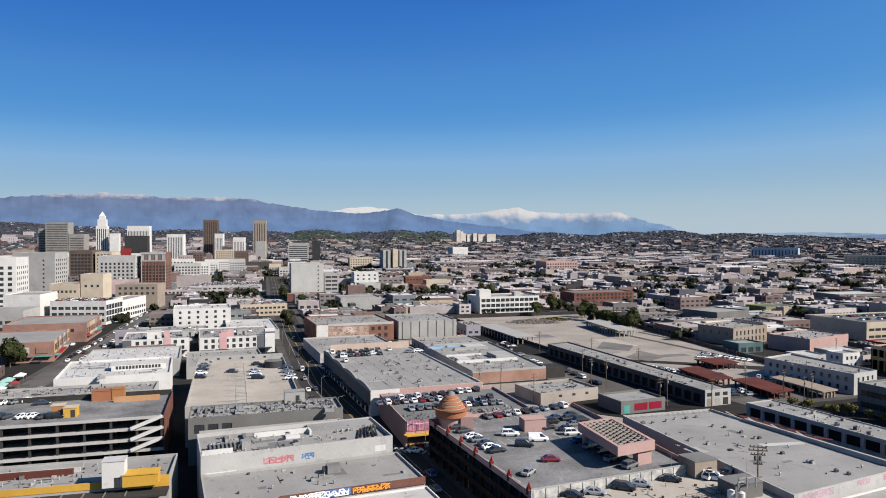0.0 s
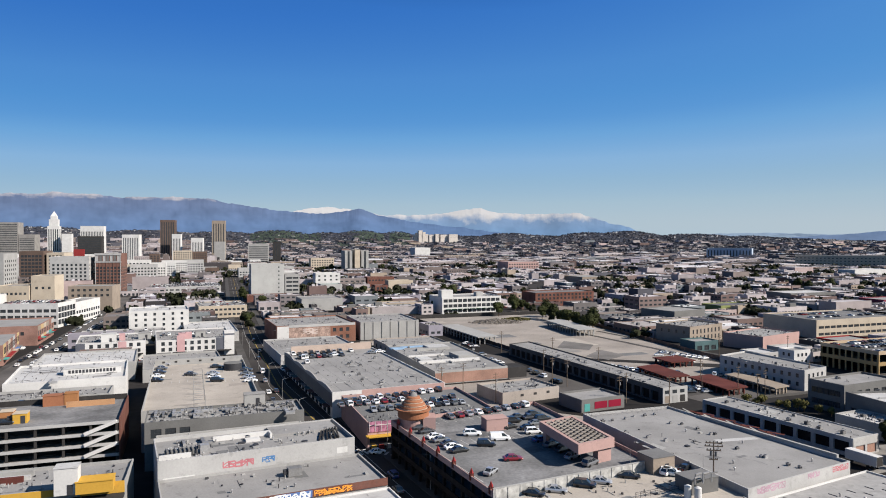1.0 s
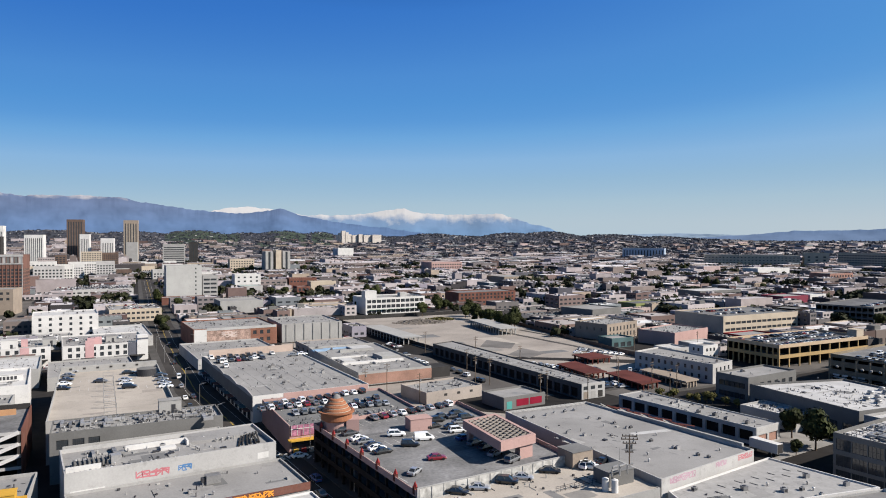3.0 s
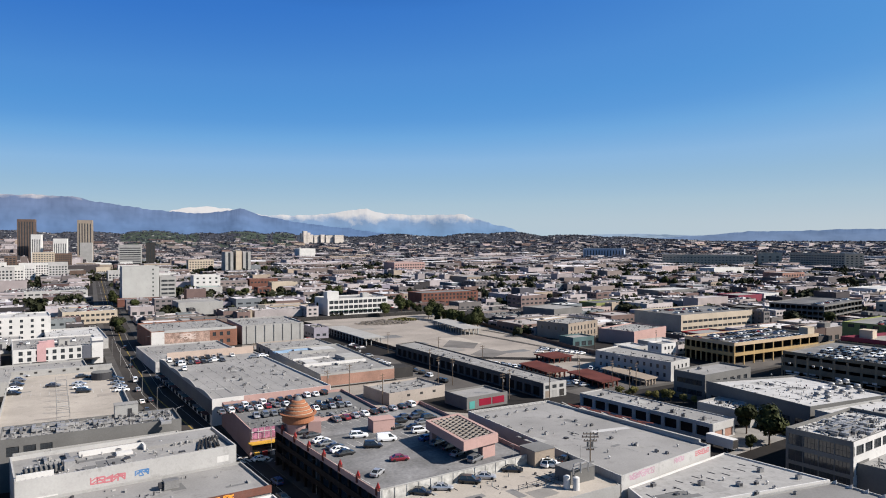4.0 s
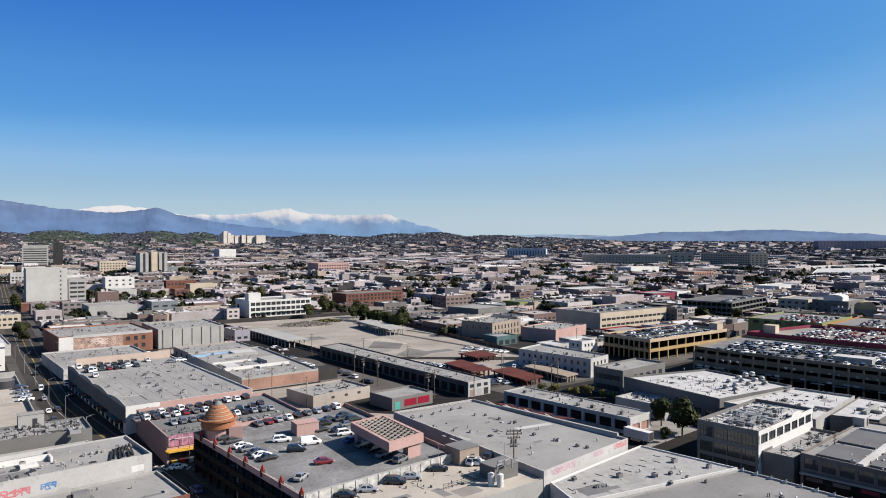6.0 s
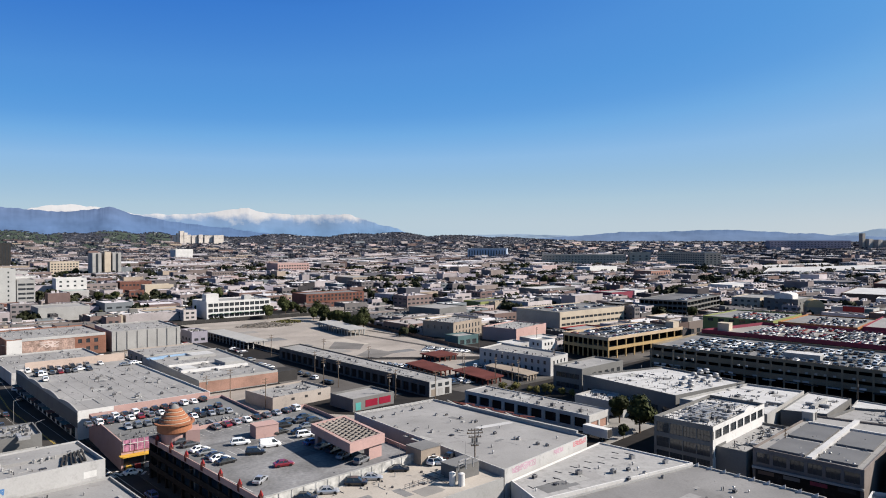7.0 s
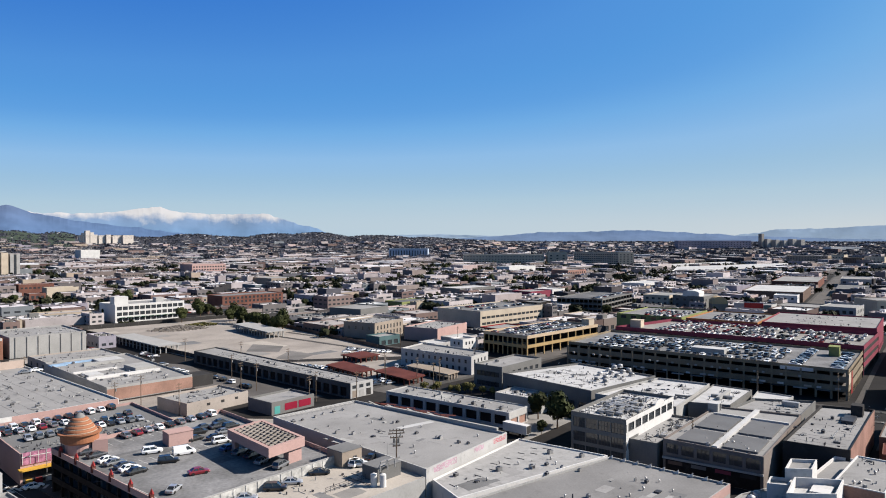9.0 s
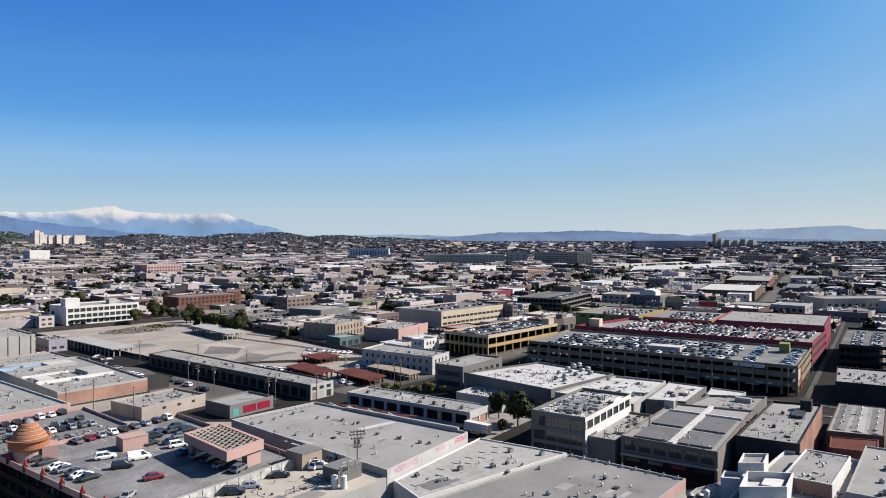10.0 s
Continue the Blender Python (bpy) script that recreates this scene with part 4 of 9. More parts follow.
def lots(rng, r0, r1, cell_u, cell_v, gap_u, gap_v, small, big, keep):
    """Lots of the street grid between two distances from the camera's stand: (x, y, turn, w, d)."""
    out = []
    n = int(r1 / min(cell_u, cell_v)) + 2
    for i in range(-n, n):
        for j in range(-n, n):
            rot = 18.0
            c, s = math.cos(radians(rot)), math.sin(radians(rot))
            u0, v0 = i * cell_u, j * cell_v
            x0, y0 = u0 * c - v0 * s, u0 * s + v0 * c
            if not (r0 - 150 < math.hypot(x0, y0) < r1 + 150) or y0 < -100 or not visible(x0, y0, 12):
                continue
            v = gap_v / 2
            while v < cell_v - gap_v / 2 - small:
                d = min(rng.uniform(small, big), cell_v - gap_v / 2 - v)
                u = gap_u / 2
                while u < cell_u - gap_u / 2 - small * 0.8:
                    w = min(rng.uniform(small, big * 1.3), cell_u - gap_u / 2 - u)
                    uu, vv = u0 + u, v0 + v
                    x, y = uu * c - vv * s, uu * s + vv * c
                    if rng.random() < keep and r0 < math.hypot(x, y) < r1 and visible(x, y):
                        out.append((x, y, rot, w - rng.uniform(0.3, 2.5), d - rng.uniform(0.3, 3)))
                    u += w
                v += d
    return out


def fitted(x, y, rot, w, d):
    """The whole lot where it is free, else the first free half or quarter of it."""
    c, s = math.cos(radians(rot)), math.sin(radians(rot))
    for fu, fv, a, b in ((0, 0, 1, 1), (0, 0, 1, 0.5), (0, 0.5, 1, 0.5), (0, 0, 0.5, 1), (0.5, 0, 0.5, 1), (0, 0, 0.5, 0.5), (0.5, 0, 0.5, 0.5), (0, 0.5, 0.5, 0.5), (0.5, 0.5, 0.5, 0.5)):
        u, v = fu * w, fv * d
        px_, py_ = x + u * c - v * s, y + u * s + v * c
        if free(rect(px_, py_, rot, w * a, d * b)):
            return px_, py_, w * a, d * b
    return None


def town():
    rng = random.Random(5)
    for x, y, rot, w, d in lots(rng, 200, 600, 118, 150, 14, 10, 13, 32, 0.96):
        fit = None if math.hypot(x, y) < (425 if -21 < math.degrees(math.atan2(x, y)) < 24 else 350) and math.degrees(math.atan2(x, y)) < 44 else fitted(x, y, rot, w, d)
        if not fit:
            continue
        x, y, w, d = fit
        q = rect(x, y, rot, w, d)
        r = math.hypot(x, y)
        tall = rng.random()
        az = math.degrees(math.atan2(x, y))
        h = rng.choice((4.5, 5, 5.5, 6, 6, 7, 8)) if tall < 0.9 else rng.uniform(8, 11)
        if az < -14 and tall > 0.5 and r > 480 and x < -300:
            h = min(26, h * 2.0)
        name = rng.choice(("warehouse", "shop_building", "workshop", "town_building"))
        root = thing(name, rng.choice(("low flat-roofed building in the crowded district", "plain flat-roofed warehouse among others", "small commercial building with a flat roof")), "building", pose(x, y, 0, 0, 0, rot), "town buildings")
        m, rf = Mesh(), Mesh()
        par = rng.uniform(0.4, 1.0)
        sides = {}
        if r < 900 and (rng.random() < 0.45 or h > 8):
            n = max(2, int(w / rng.uniform(3.2, 5)))
            sides[0] = rows_of(n, min(w / n * 0.6, 2.4), 1.5, [1.4 + 3.4 * k for k in range(max(1, int(h / 3.6)))], 0.8)(w)
            n = max(2, int(d / rng.uniform(3.5, 6)))
            sides[1 if x < 0 else 3] = rows_of(n, min(d / n * 0.5, 2.2), 1.5, [1.4 + 3.4 * k for k in range(max(1, int(h / 3.6)))], 0.8)(d)
        if not sides and rng.random() < 0.7:
            n = max(1, int(w / rng.uniform(5, 9)))
            sides[0] = rows_of(n, w / n * rng.uniform(0.5, 0.75), min(2.8, h - 1.6), (0.2,), 0.5)(w)
            n = max(1, int(d / rng.uniform(6, 10)))
            sides[1 if x < 0 else 3] = rows_of(n, d / n * rng.uniform(0.4, 0.7), min(2.8, h - 1.6), (0.2,), 0.5)(d)
        c = ((0, 0), (w, 0), (w, d), (0, d))
        gl = Mesh()
        for k in range(4):
            a, b = Vector(c[k]), Vector(c[(k + 1) % 4])
            L = (b - a).length
            e = (b - a) / L
            nr = Vector((-e.y, e.x))
            def place(s, dd, z, a=a, e=e, nr=nr):
                p = a + e * s + nr * dd
                return (p.x, p.y, z)
            hs = sides.get(k, [])
            wall_face(m, L, 0, h, hs, 0.2, place)
            ia, ib = a + e * 0.3 + nr * 0.3, b - e * 0.3 + nr * 0.3
            m.quad((a.x, a.y, h), (b.x, b.y, h), (ib.x, ib.y, h), (ia.x, ia.y, h))
            m.quad((ib.x, ib.y, h - par), (ia.x, ia.y, h - par), (ia.x, ia.y, h), (ib.x, ib.y, h))
            for s0, s1, za, zb in hs:
                gl.quad(place(s0, 0.18, za), place(s1, 0.18, za), place(s1, 0.18, zb), place(s0, 0.18, zb))
        part("wall", m, TOWN_WALL, root)
        rf.prism(((0.3, 0.3), (w - 0.3, 0.3), (w - 0.3, d - 0.3), (0.3, d - 0.3)), h - par - 0.2, h - par)
        part("roof", rf, TOWN_ROOF, root)
        if gl.f:
            tagged(part("glazing", gl, GLASS, root), kind="stuff")
        ru = Mesh()
        for _ in range(rng.randint(2, 9)):
            a, b, s = rng.uniform(1, w - 3), rng.uniform(1, d - 3), rng.uniform(0.6, 1.8)
            ru.box(a, b, h - par, a + s, b + s * rng.uniform(0.6, 1.6), h - par + s * rng.uniform(0.5, 1))
        if rng.random() < 0.3 and w > 14 and d > 14:
            a, b = rng.uniform(2, w - 9), rng.uniform(2, d - 9)
            ru.box(a, b, h - par, a + 6, b + 5, h - par + 2.6)
        tagged(part("roof_plant", ru, GREY, root), kind="stuff")
        take(q)
    wl, rl, gl = Mesh(), Mesh(), Mesh()
    rng = random.Random(47)
    halls = 0
    for _ in range(4000):
        # long pale industrial halls with low saw-tooth or stepped roofs
        if halls >= 120:
            break
        az, r = radians(rng.uniform(-8, 65)), 820 + 2300 * rng.random() ** 0.8
        x, y = r * math.sin(az), r * math.cos(az)
        rot, w, d, h = 18.0 + rng.choice((0, 0, -40 if x > 700 else 0)), rng.uniform(50, 150), rng.uniform(24, 60), rng.uniform(6, 10)
        q = rect(x, y, rot, w, d)
        if not free(q):
            continue
        take(q)
        halls += 1
        c, s = math.cos(radians(rot)), math.sin(radians(rot))
        wl.prism(q, 0, h, bottom=False)
        n = rng.choice((1, 1, 2, 3, 5))
        for k in range(n):
            u = w * k / n
            rl.prism(rect(x + u * c, y + u * s, rot, w / n - 0.8, d), h + 0.02, h + 0.3 + (1.6 * (k % 2) if n > 1 else 0), bottom=False)
        for _k in range(rng.randint(3, 12)):
            a, b, e = rng.uniform(2, w - 6), rng.uniform(2, d - 6), rng.uniform(1.2, 3.6)
            wl.prism(rect(x + a * c - b * s, y + a * s + b * c, rot, e, e), h, h + rng.uniform(1.6, 3.4), bottom=False)
        n = int(w / rng.uniform(5, 9))
        for k in range(n):
            a0, a1 = (k + 0.15) * w / n, (k + 0.8) * w / n
            p0, p1 = (x + a0 * c + 0.06 * s, y + a0 * s - 0.06 * c), (x + a1 * c + 0.06 * s, y + a1 * s - 0.06 * c)
            gl.quad((*p0, 0.4), (*p1, 0.4), (*p1, 4.0), (*p0, 4.0))
    rng = random.Random(8)
    for r0, r1, cu, cv, gu, gv, sm, bg, kp in ((600, 1250, 118, 150, 14, 12, 13, 34, 0.84), (1250, 2100, 130, 170, 22, 20, 18, 50, 0.74), (2100, 3600, 150, 200, 40, 36, 16, 60, 0.5)):
        for x, y, rot, w, d in lots(rng, r0, r1, cu, cv, gu, gv, sm, bg, kp):
            fit = fitted(x, y, rot, w, d) if r1 < 2000 else (x, y, w, d) if free(rect(x, y, rot, w, d)) else None
            if not fit:
                continue
            x, y, w, d = fit
            q = rect(x, y, rot, w, d)
            h = rng.choice((5, 5.5, 6, 6.5, 7, 8.5)) if rng.random() < 0.9 else rng.uniform(9, 14)
            az = math.degrees(math.atan2(x, y))
            if (az < -21 or az < -15 and r0 > 1000) and rng.random() < 0.25:
                h = rng.uniform(10, 24)
            c, s = math.cos(radians(rot)), math.sin(radians(rot))
            n = len(wl.v)
            zg = hill(x, y)
            h += zg
            wl.prism(q, max(0.0, zg - 4), h, bottom=False)
            wl.f.pop(), wl.k.pop()
            iq = rect(x + 0.4 * (c - s), y + 0.4 * (s + c), rot, w - 0.8, d - 0.8)
            m0 = len(wl.v)
            wl.v += [(*p, h) for p in iq]
            for k in range(4):
                wl.f.append((n + 4 + k, n + 4 + (k + 1) % 4, m0 + (k + 1) % 4, m0 + k))
                wl.k.append(0)
            rl.quad(*[(*p, h - 0.5) for p in iq])
            for _ in range(rng.randint(1, 5)):
                a, b, e = rng.uniform(2, w - 5), rng.uniform(2, d - 5), rng.uniform(1.0, 3.2)
                rl.prism(rect(x + a * c - b * s, y + a * s + b * c, rot, e, e * rng.uniform(0.6, 1.5)), h - 0.5, h + rng.uniform(0.5, 1.8), bottom=False)
            shop = rng.random() < 0.6
            if rng.random() < 0.85:
                for face, L in ((0, w), (1, d)):
                    nn = max(1, int(L / rng.uniform(3.5, 6.5)))
                    for k in range(nn):
                        a0, a1 = (k + 0.2) * L / nn, (k + 0.78) * L / nn
                        for zz in ((0.3,) if shop else np.arange(1.4, h - zg - 2.2, 3.6)):
                            if face == 0:
                                p0, p1 = (x + a0 * c + 0.05 * s, y + a0 * s - 0.05 * c), (x + a1 * c + 0.05 * s, y + a1 * s - 0.05 * c)
                            elif x < 0:
                                bx, by = x + (w + 0.05) * c, y + (w + 0.05) * s
                                p0, p1 = (bx - a0 * s, by + a0 * c), (bx - a1 * s, by + a1 * c)
                            else:
                                bx, by = x - 0.05 * c, y - 0.05 * s
                                p0, p1 = (bx - a1 * s, by + a1 * c), (bx - a0 * s, by + a0 * c)
                            zt = zz + (2.6 if shop else 1.5)
                            gl.quad((*p0, zg + zz), (*p1, zg + zz), (*p1, zg + zt), (*p0, zg + zt))
    # houses on the far hills
    hl = Mesh()
    for _ in range(4200):
        az, r = radians(rng.uniform(-36, 68)), 2650 + 1500 * rng.random()
        x, y = r * math.sin(az), r * math.cos(az)
        if grassy(x, y) and rng.random() < 0.8:
            continue
        z = hill(x, y)
        q = rect(x, y, 18, rng.uniform(6, 16), rng.uniform(6, 14))
        if az > radians(31):
            q = rect(x, y, 18, rng.uniform(16, 80), rng.uniform(10, 40))
        hl.prism(q, z - 5, z + rng.uniform(1.8, 4.2), bottom=False)
    rng = random.Random(12)
    for _ in range(8500):
        az, r = radians(rng.uniform(-36, 68)), 2700 + 1700 * rng.random()
        x, y = r * math.sin(az), r * math.cos(az)
        if grassy(x, y) and rng.random() < 0.9:
            continue
        z = hill(x, y)
        if az > radians(31) and rng.random() < 0.6:
            continue
        w, d, h = rng.uniform(5, 15), rng.uniform(4, 9), rng.uniform(1.4, 3.0)
        if rng.random() < 0.03:
            w, d, h = w * 3, d * 2, h * 1.8
        q = rect(x, y, rng.choice((18, 18, -20, 40)), w, d)
        hl.prism(q, z - 4, z + h, bottom=False)
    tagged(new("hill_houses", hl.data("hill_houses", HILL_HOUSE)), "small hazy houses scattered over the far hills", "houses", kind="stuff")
    tagged(new("far_town_walls", wl.data("far_town_walls", FAR_WALL)), "countless low buildings of the far town", "town", kind="stuff")
    tagged(new("far_town_roofs", rl.data("far_town_roofs", FAR_ROOF)), "flat pale roofs of the far town", "town", kind="stuff")
    tagged(new("far_town_windows", gl.data("far_town_windows", GLASS)), "dark windows of the far town", "town", kind="stuff")


def tower(name, label, q, h, wall, roof=None, win=None, side=None, cat="tower block"):
    s = {}
    if win:
        s[0] = win
    if side:
        s[1], s[3] = side, side
    return building(name, label, q, h, wall, roof or ROOF_L, sides=s, cat=cat, panes=False)


def midrises():
    """Mid-rise blocks of the downtown edge."""
    rng = random.Random(31)
    done = 0
    while done < 46:
        az, r = radians(rng.uniform(-33, -9)), rng.uniform(760, 1650)
        x, y = r * math.sin(az), r * math.cos(az)
        w, d, h = rng.uniform(18, 42), rng.uniform(16, 30), rng.uniform(16, 38) if az < radians(-16) else rng.uniform(9, 15)
        q = rect(x, y, 17, w, d)
        if az > radians(-21) and r < 1000 or not free(q):
            continue
        z = [3 + 3.8 * k for k in range(int((h - 4) / 3.8))]
        n = int(w / rng.uniform(3.2, 5))
        tower("mid_rise", rng.choice(("pale mid-rise block with rows of windows", "plain downtown mid-rise with small windows", "mid-rise commercial block with flat roof")), q, h,
              rng.choice((WHITE, OFFWHITE, PALE, CREAM, OFFWHITE, TAN, BROWN, WHITE)), rng.choice((ROOF_L, ROOF_M)), rows_of(n, w / n * 0.55, 2.0, z, 1), rows_of(5, 2.0, 1.9, z, 1), "mid-rise")
        done += 1


TEALROOF = surf("pale_teal_roofing", (0.25, 0.33, 0.30), rough=0.8, var=0.15, dirt=0.3)
HOSPITAL = surf("cream_white_stucco", (0.47, 0.43, 0.385), var=0.1)
PALEBLUE = surf("pale_blue_sheet", (0.33, 0.39, 0.47), rough=0.6, var=0.15, dirt=0.2)
ROSE = surf("rose_brick_wall", (0.25, 0.145, 0.118), var=0.3, dirt=0.3)
REDSTONE = surf("red_brown_stone", (0.155, 0.085, 0.068), var=0.2)


def landmarks():
    fl = lambda h, step, z0=4: [z0 + step * k for k in range(int((h - z0 - 1) / step))]
    t = tower("city_hall_tower", "white stepped tower with a pyramid top", rect(-1150, 2300, 15, 34, 34), 100, WHITE, ROOF_W, rows_of(5, 3, 70, (20,)), rows_of(5, 3, 70, (20,)))
    m = Mesh()
    m.box(4, 4, 99, 30, 30, 122), m.box(8, 8, 122, 26, 26, 132)
    n = len(m.v)
    m.v += [(8, 8, 132), (26, 8, 132), (26, 26, 132), (8, 26, 132), (17, 17, 149)]
    m.f += [(n, n + 1, n + 4), (n + 1, n + 2, n + 4), (n + 2, n + 3, n + 4), (n + 3, n, n + 4)]
    m.k += [0] * 4
    part("crown", m, WHITE, t)
    tower("city_hall_wing", "white lower wing beside the tower", rect(-1100, 2290, 15, 28, 30), 75, WHITE, ROOF_W)
    tower("office_block", "grey stepped office block with window bands", rect(-985, 1690, 12, 60, 40), 84, CONCRETE, None, rows_of(1, 56, 1.8, fl(84, 4.2), 1))
    tower("office_block", "grey stepped office block with window bands", rect(-945, 1650, 12, 50, 40), 98, CONCRETE, None, rows_of(1, 46, 1.8, fl(98, 4.2), 1))
    tower("office_block", "low grey wing with window bands", rect(-895, 1660, 12, 34, 40), 70, CONCRETE, None, rows_of(1, 30, 1.8, fl(66, 4.2), 1))
    tower("office_tower", "white tower with fine vertical ribs", rect(-819, 1800, 12, 54, 30), 92, WHITE, None, rows_of(14, 1.8, 60, (18,)))
    tower("office_block", "dark glass block", rect(-780, 1700, 12, 52, 30), 66, DARKGREY, None, rows_of(1, 48, 1.8, fl(66, 4), 1))
    tower("office_tower", "white tower with vertical fins", rect(-597, 1500, 10, 34, 26), 69, WHITE, None, rows_of(9, 1.6, 46, (16,)))
    tower("office_tower", "dark brown tower", rect(-656, 1900, 10, 38, 30), 110, BROWN, None, rows_of(6, 2.6, 90, (14,)), rows_of(5, 2.6, 90, (14,)))
    tower("office_tower", "tan tower with darker top", rect(-547, 2000, 10, 36, 30), 111, TAN, None, rows_of(5, 2.6, 84, (18,)), rows_of(5, 2.6, 84, (18,)))
    tower("office_block", "white office block", rect(-612, 1860, 10, 22, 26), 72, WHITE, None, rows_of(5, 1.6, 40, (20,)))
    tower("office_block", "white office block", rect(-560, 1850, 10, 30, 26), 62, WHITE, None, rows_of(7, 1.6, 30, (20,)))
    tower("office_block", "white office block", rect(-500, 1850, 10, 26, 26), 52, PALE)
    tower("office_block", "pale block with blue window bands", rect(-379, 1700, 10, 48, 30), 48, PALE, None, rows_of(1, 44, 2.2, fl(48, 5), 1))
    tower("office_block", "dark grey slab", rect(-330, 1750, 10, 20, 30), 52, DARKGREY, None, rows_of(3, 2, 40, (8,)))
    tower("office_building", "white building with square windows", rect(-364, 514, 17, 42, 34), 46.5, WHITE, None, rows_of(7, 2.8, 2.4, fl(45, 4.2)), rows_of(6, 2.6, 2.2, fl(45, 4.2)))
    tower("office_building", "blank grey building with small windows", rect(-391, 630, 8, 36, 30), 48, PALE, None, rows_of(2, 1.6, 1.6, fl(45, 4)), rows_of(6, 2, 2, fl(45, 4)))
    tower("office_building", "brown building with tall windows", rect(-431, 800, 8, 25, 30), 47, BROWN, None, rows_of(6, 3, 2.6, fl(46, 4)), rows_of(6, 2.4, 2.4, fl(46, 4)))
    tower("office_building", "tan building with rows of windows", rect(-374, 752, 10, 38, 34), 42, OFFWHITE, None, rows_of(8, 2.2, 2.4, fl(40, 4)), rows_of(6, 2.4, 2.4, fl(40, 4)))
    orn = tower("office_building", "red-brown ornate tower block with a pale arched crown", rect(-333, 765, 10, 26, 30), 45, REDSTONE, None, rows_of(7, 2.4, 2.3, fl(36, 3.5), 0.6), rows_of(7, 2.6, 2.3, fl(36, 3.5), 0.6))
    for k in range(8):
        m = Mesh()
        m.box(0.1 + 3.55 * k, -0.35, 3, 0.75 + 3.55 * k, -0.02, 45.2)
        part("pilaster", m, REDSTONE if k % 7 else OFFWHITE, orn)
    for z0, z1 in ((35.4, 36.6), (43.2, 45.4), (3.4, 4.2)):
        m = Mesh()
        m.box(-0.4, -0.6, z0, 26.4, -0.36, z1)
        part("cornice", m, OFFWHITE, orn)
    for k in range(7):
        m = Mesh()
        m.box(0.75 + 3.55 * k, -0.1, 36.8, 3.65 + 3.55 * k, -0.02, 43.0)
        part("crown_panel", m, OFFWHITE if k % 2 == 0 else GREY, orn)
    tower("office_building", "beige block beside the brown one", rect(-404, 806, 8, 18, 30), 45, CREAM, None, rows_of(4, 2.4, 2.2, fl(45, 4)))
    sign = thing("roof_sign", "red sign board on a downtown roof", "sign", pose(-354, 762, 41.3, 0, 0, 10))
    m = Mesh()
    m.box(0, 0, 1.2, 11, 0.5, 8.5)
    part("board", m, REDPAINT, sign)
    for k in range(3):
        m = Mesh()
        m.box(1 + 4 * k, 0.5, 0, 1.4 + 4 * k, 0.9, 7)
        part("strut", m, DARKMETAL, sign)
    tower("office_building", "white department building", rect(-452, 905, 17, 60, 40), 40, WHITE, None, rows_of(9, 3, 2.4, fl(40, 4)))
    tower("office_building", "cream blank block", rect(-297, 523, 8, 21, 24), 27, CREAM, None, rows_of(6, 1.8, 1.8, (20,)))
    tower("office_building", "tall cream block", rect(-275.5, 527, 8, 16, 20), 34, CREAM, None, rows_of(3, 1.8, 1.8, (24,)))
    tower("office_building", "low tan block with a row of square windows", rect(-285, 603, 8, 35, 26), 21, TAN, None, rows_of(7, 2.2, 2.0, (12, 16.5)))
    tower("office_building", "white building with dark window bands", rect(-278, 490, 2, 39, 28), 17, WHITE, None, rows_of(8, 3.7, 2.2, fl(17, 4.3, 2), 0.6), rows_of(6, 4.1, 3.5, fl(17, 4.3, 2), 0.4))
    tower("office_building", "white building with dark window bands", rect(-255, 519, 2, 15, 44), 15, WHITE, None, rows_of(3, 3.2, 2.2, fl(15, 4.3, 2), 0.6), rows_of(10, 3.2, 2.2, fl(15, 4.3, 2), 0.6))
    tower("office_building", "grey building with many windows", rect(-306, 436, 12, 38, 30), 15, PALE, None, rows_of(7, 3.6, 2.4, fl(15, 4.2, 2)))
    tower("office_building", "white blank block", rect(-306, 482, 8, 24, 30), 22, WHITE)
    shops = tower("shop_building", "red brick shop block with windows", rect(-241, 328, 21, 50, 51), 10, ROSE, ROOF_L, rows_of(5, 3.4, 2.4, (4.4,), 2), rows_of(11, 2.6, 2.6, (4.6,), 1))
    for k in range(7):
        m = Mesh()
        m.box(50.01, 0.6 + 7.2 * k, 4.2, 50.3, 7.0 + 7.2 * k, 10.3)
        bay = part("shop_panel", m, (OCHRE, ROSE, CREAM, ROSE, OFFWHITE, ROSE, OCHRE)[k], shops)
        for y0 in (1.4, 4.4):
            m = Mesh()
            m.box(50.3, y0 + 7.2 * k, 5.4, 50.36, y0 + 1.9 + 7.2 * k, 8.6)
            part("window_pane", m, GLASS, bay)
        m = Mesh()
        m.box(50.02, 0.8 + 7.2 * k, 2.9, 52.0, 6.8 + 7.2 * k, 3.2)
        part("awning", m, (TEAL, REDPAINT, REDPAINT, REDPAINT, CREAM, BLUEP, GREY)[k], shops)
    for k in range(6):
        m = Mesh()
        m.box(1 + 8.2 * k, -0.3, 4.4, 6.4 + 8.2 * k, -0.01, 7.6)
        part("shop_panel", m, (OFFWHITE, ROSE)[k % 2], shops)
        m = Mesh()
        m.box(1 + 8.2 * k, -2.0, 2.9, 8.2 + 8.2 * k, -0.02, 3.2)
        part("awning", m, (TEAL, GREY, TEAL)[k % 3], shops)
    tan_shops = tower("shop_building", "red brick shop block with tan side", rect(-254, 399.3, 16, 44, 46), 11.4, ROSE, ROOF_L, rows_of(4, 1.8, 2, (6,), 3), rows_of(9, 2.6, 2.6, (5.2,), 1))
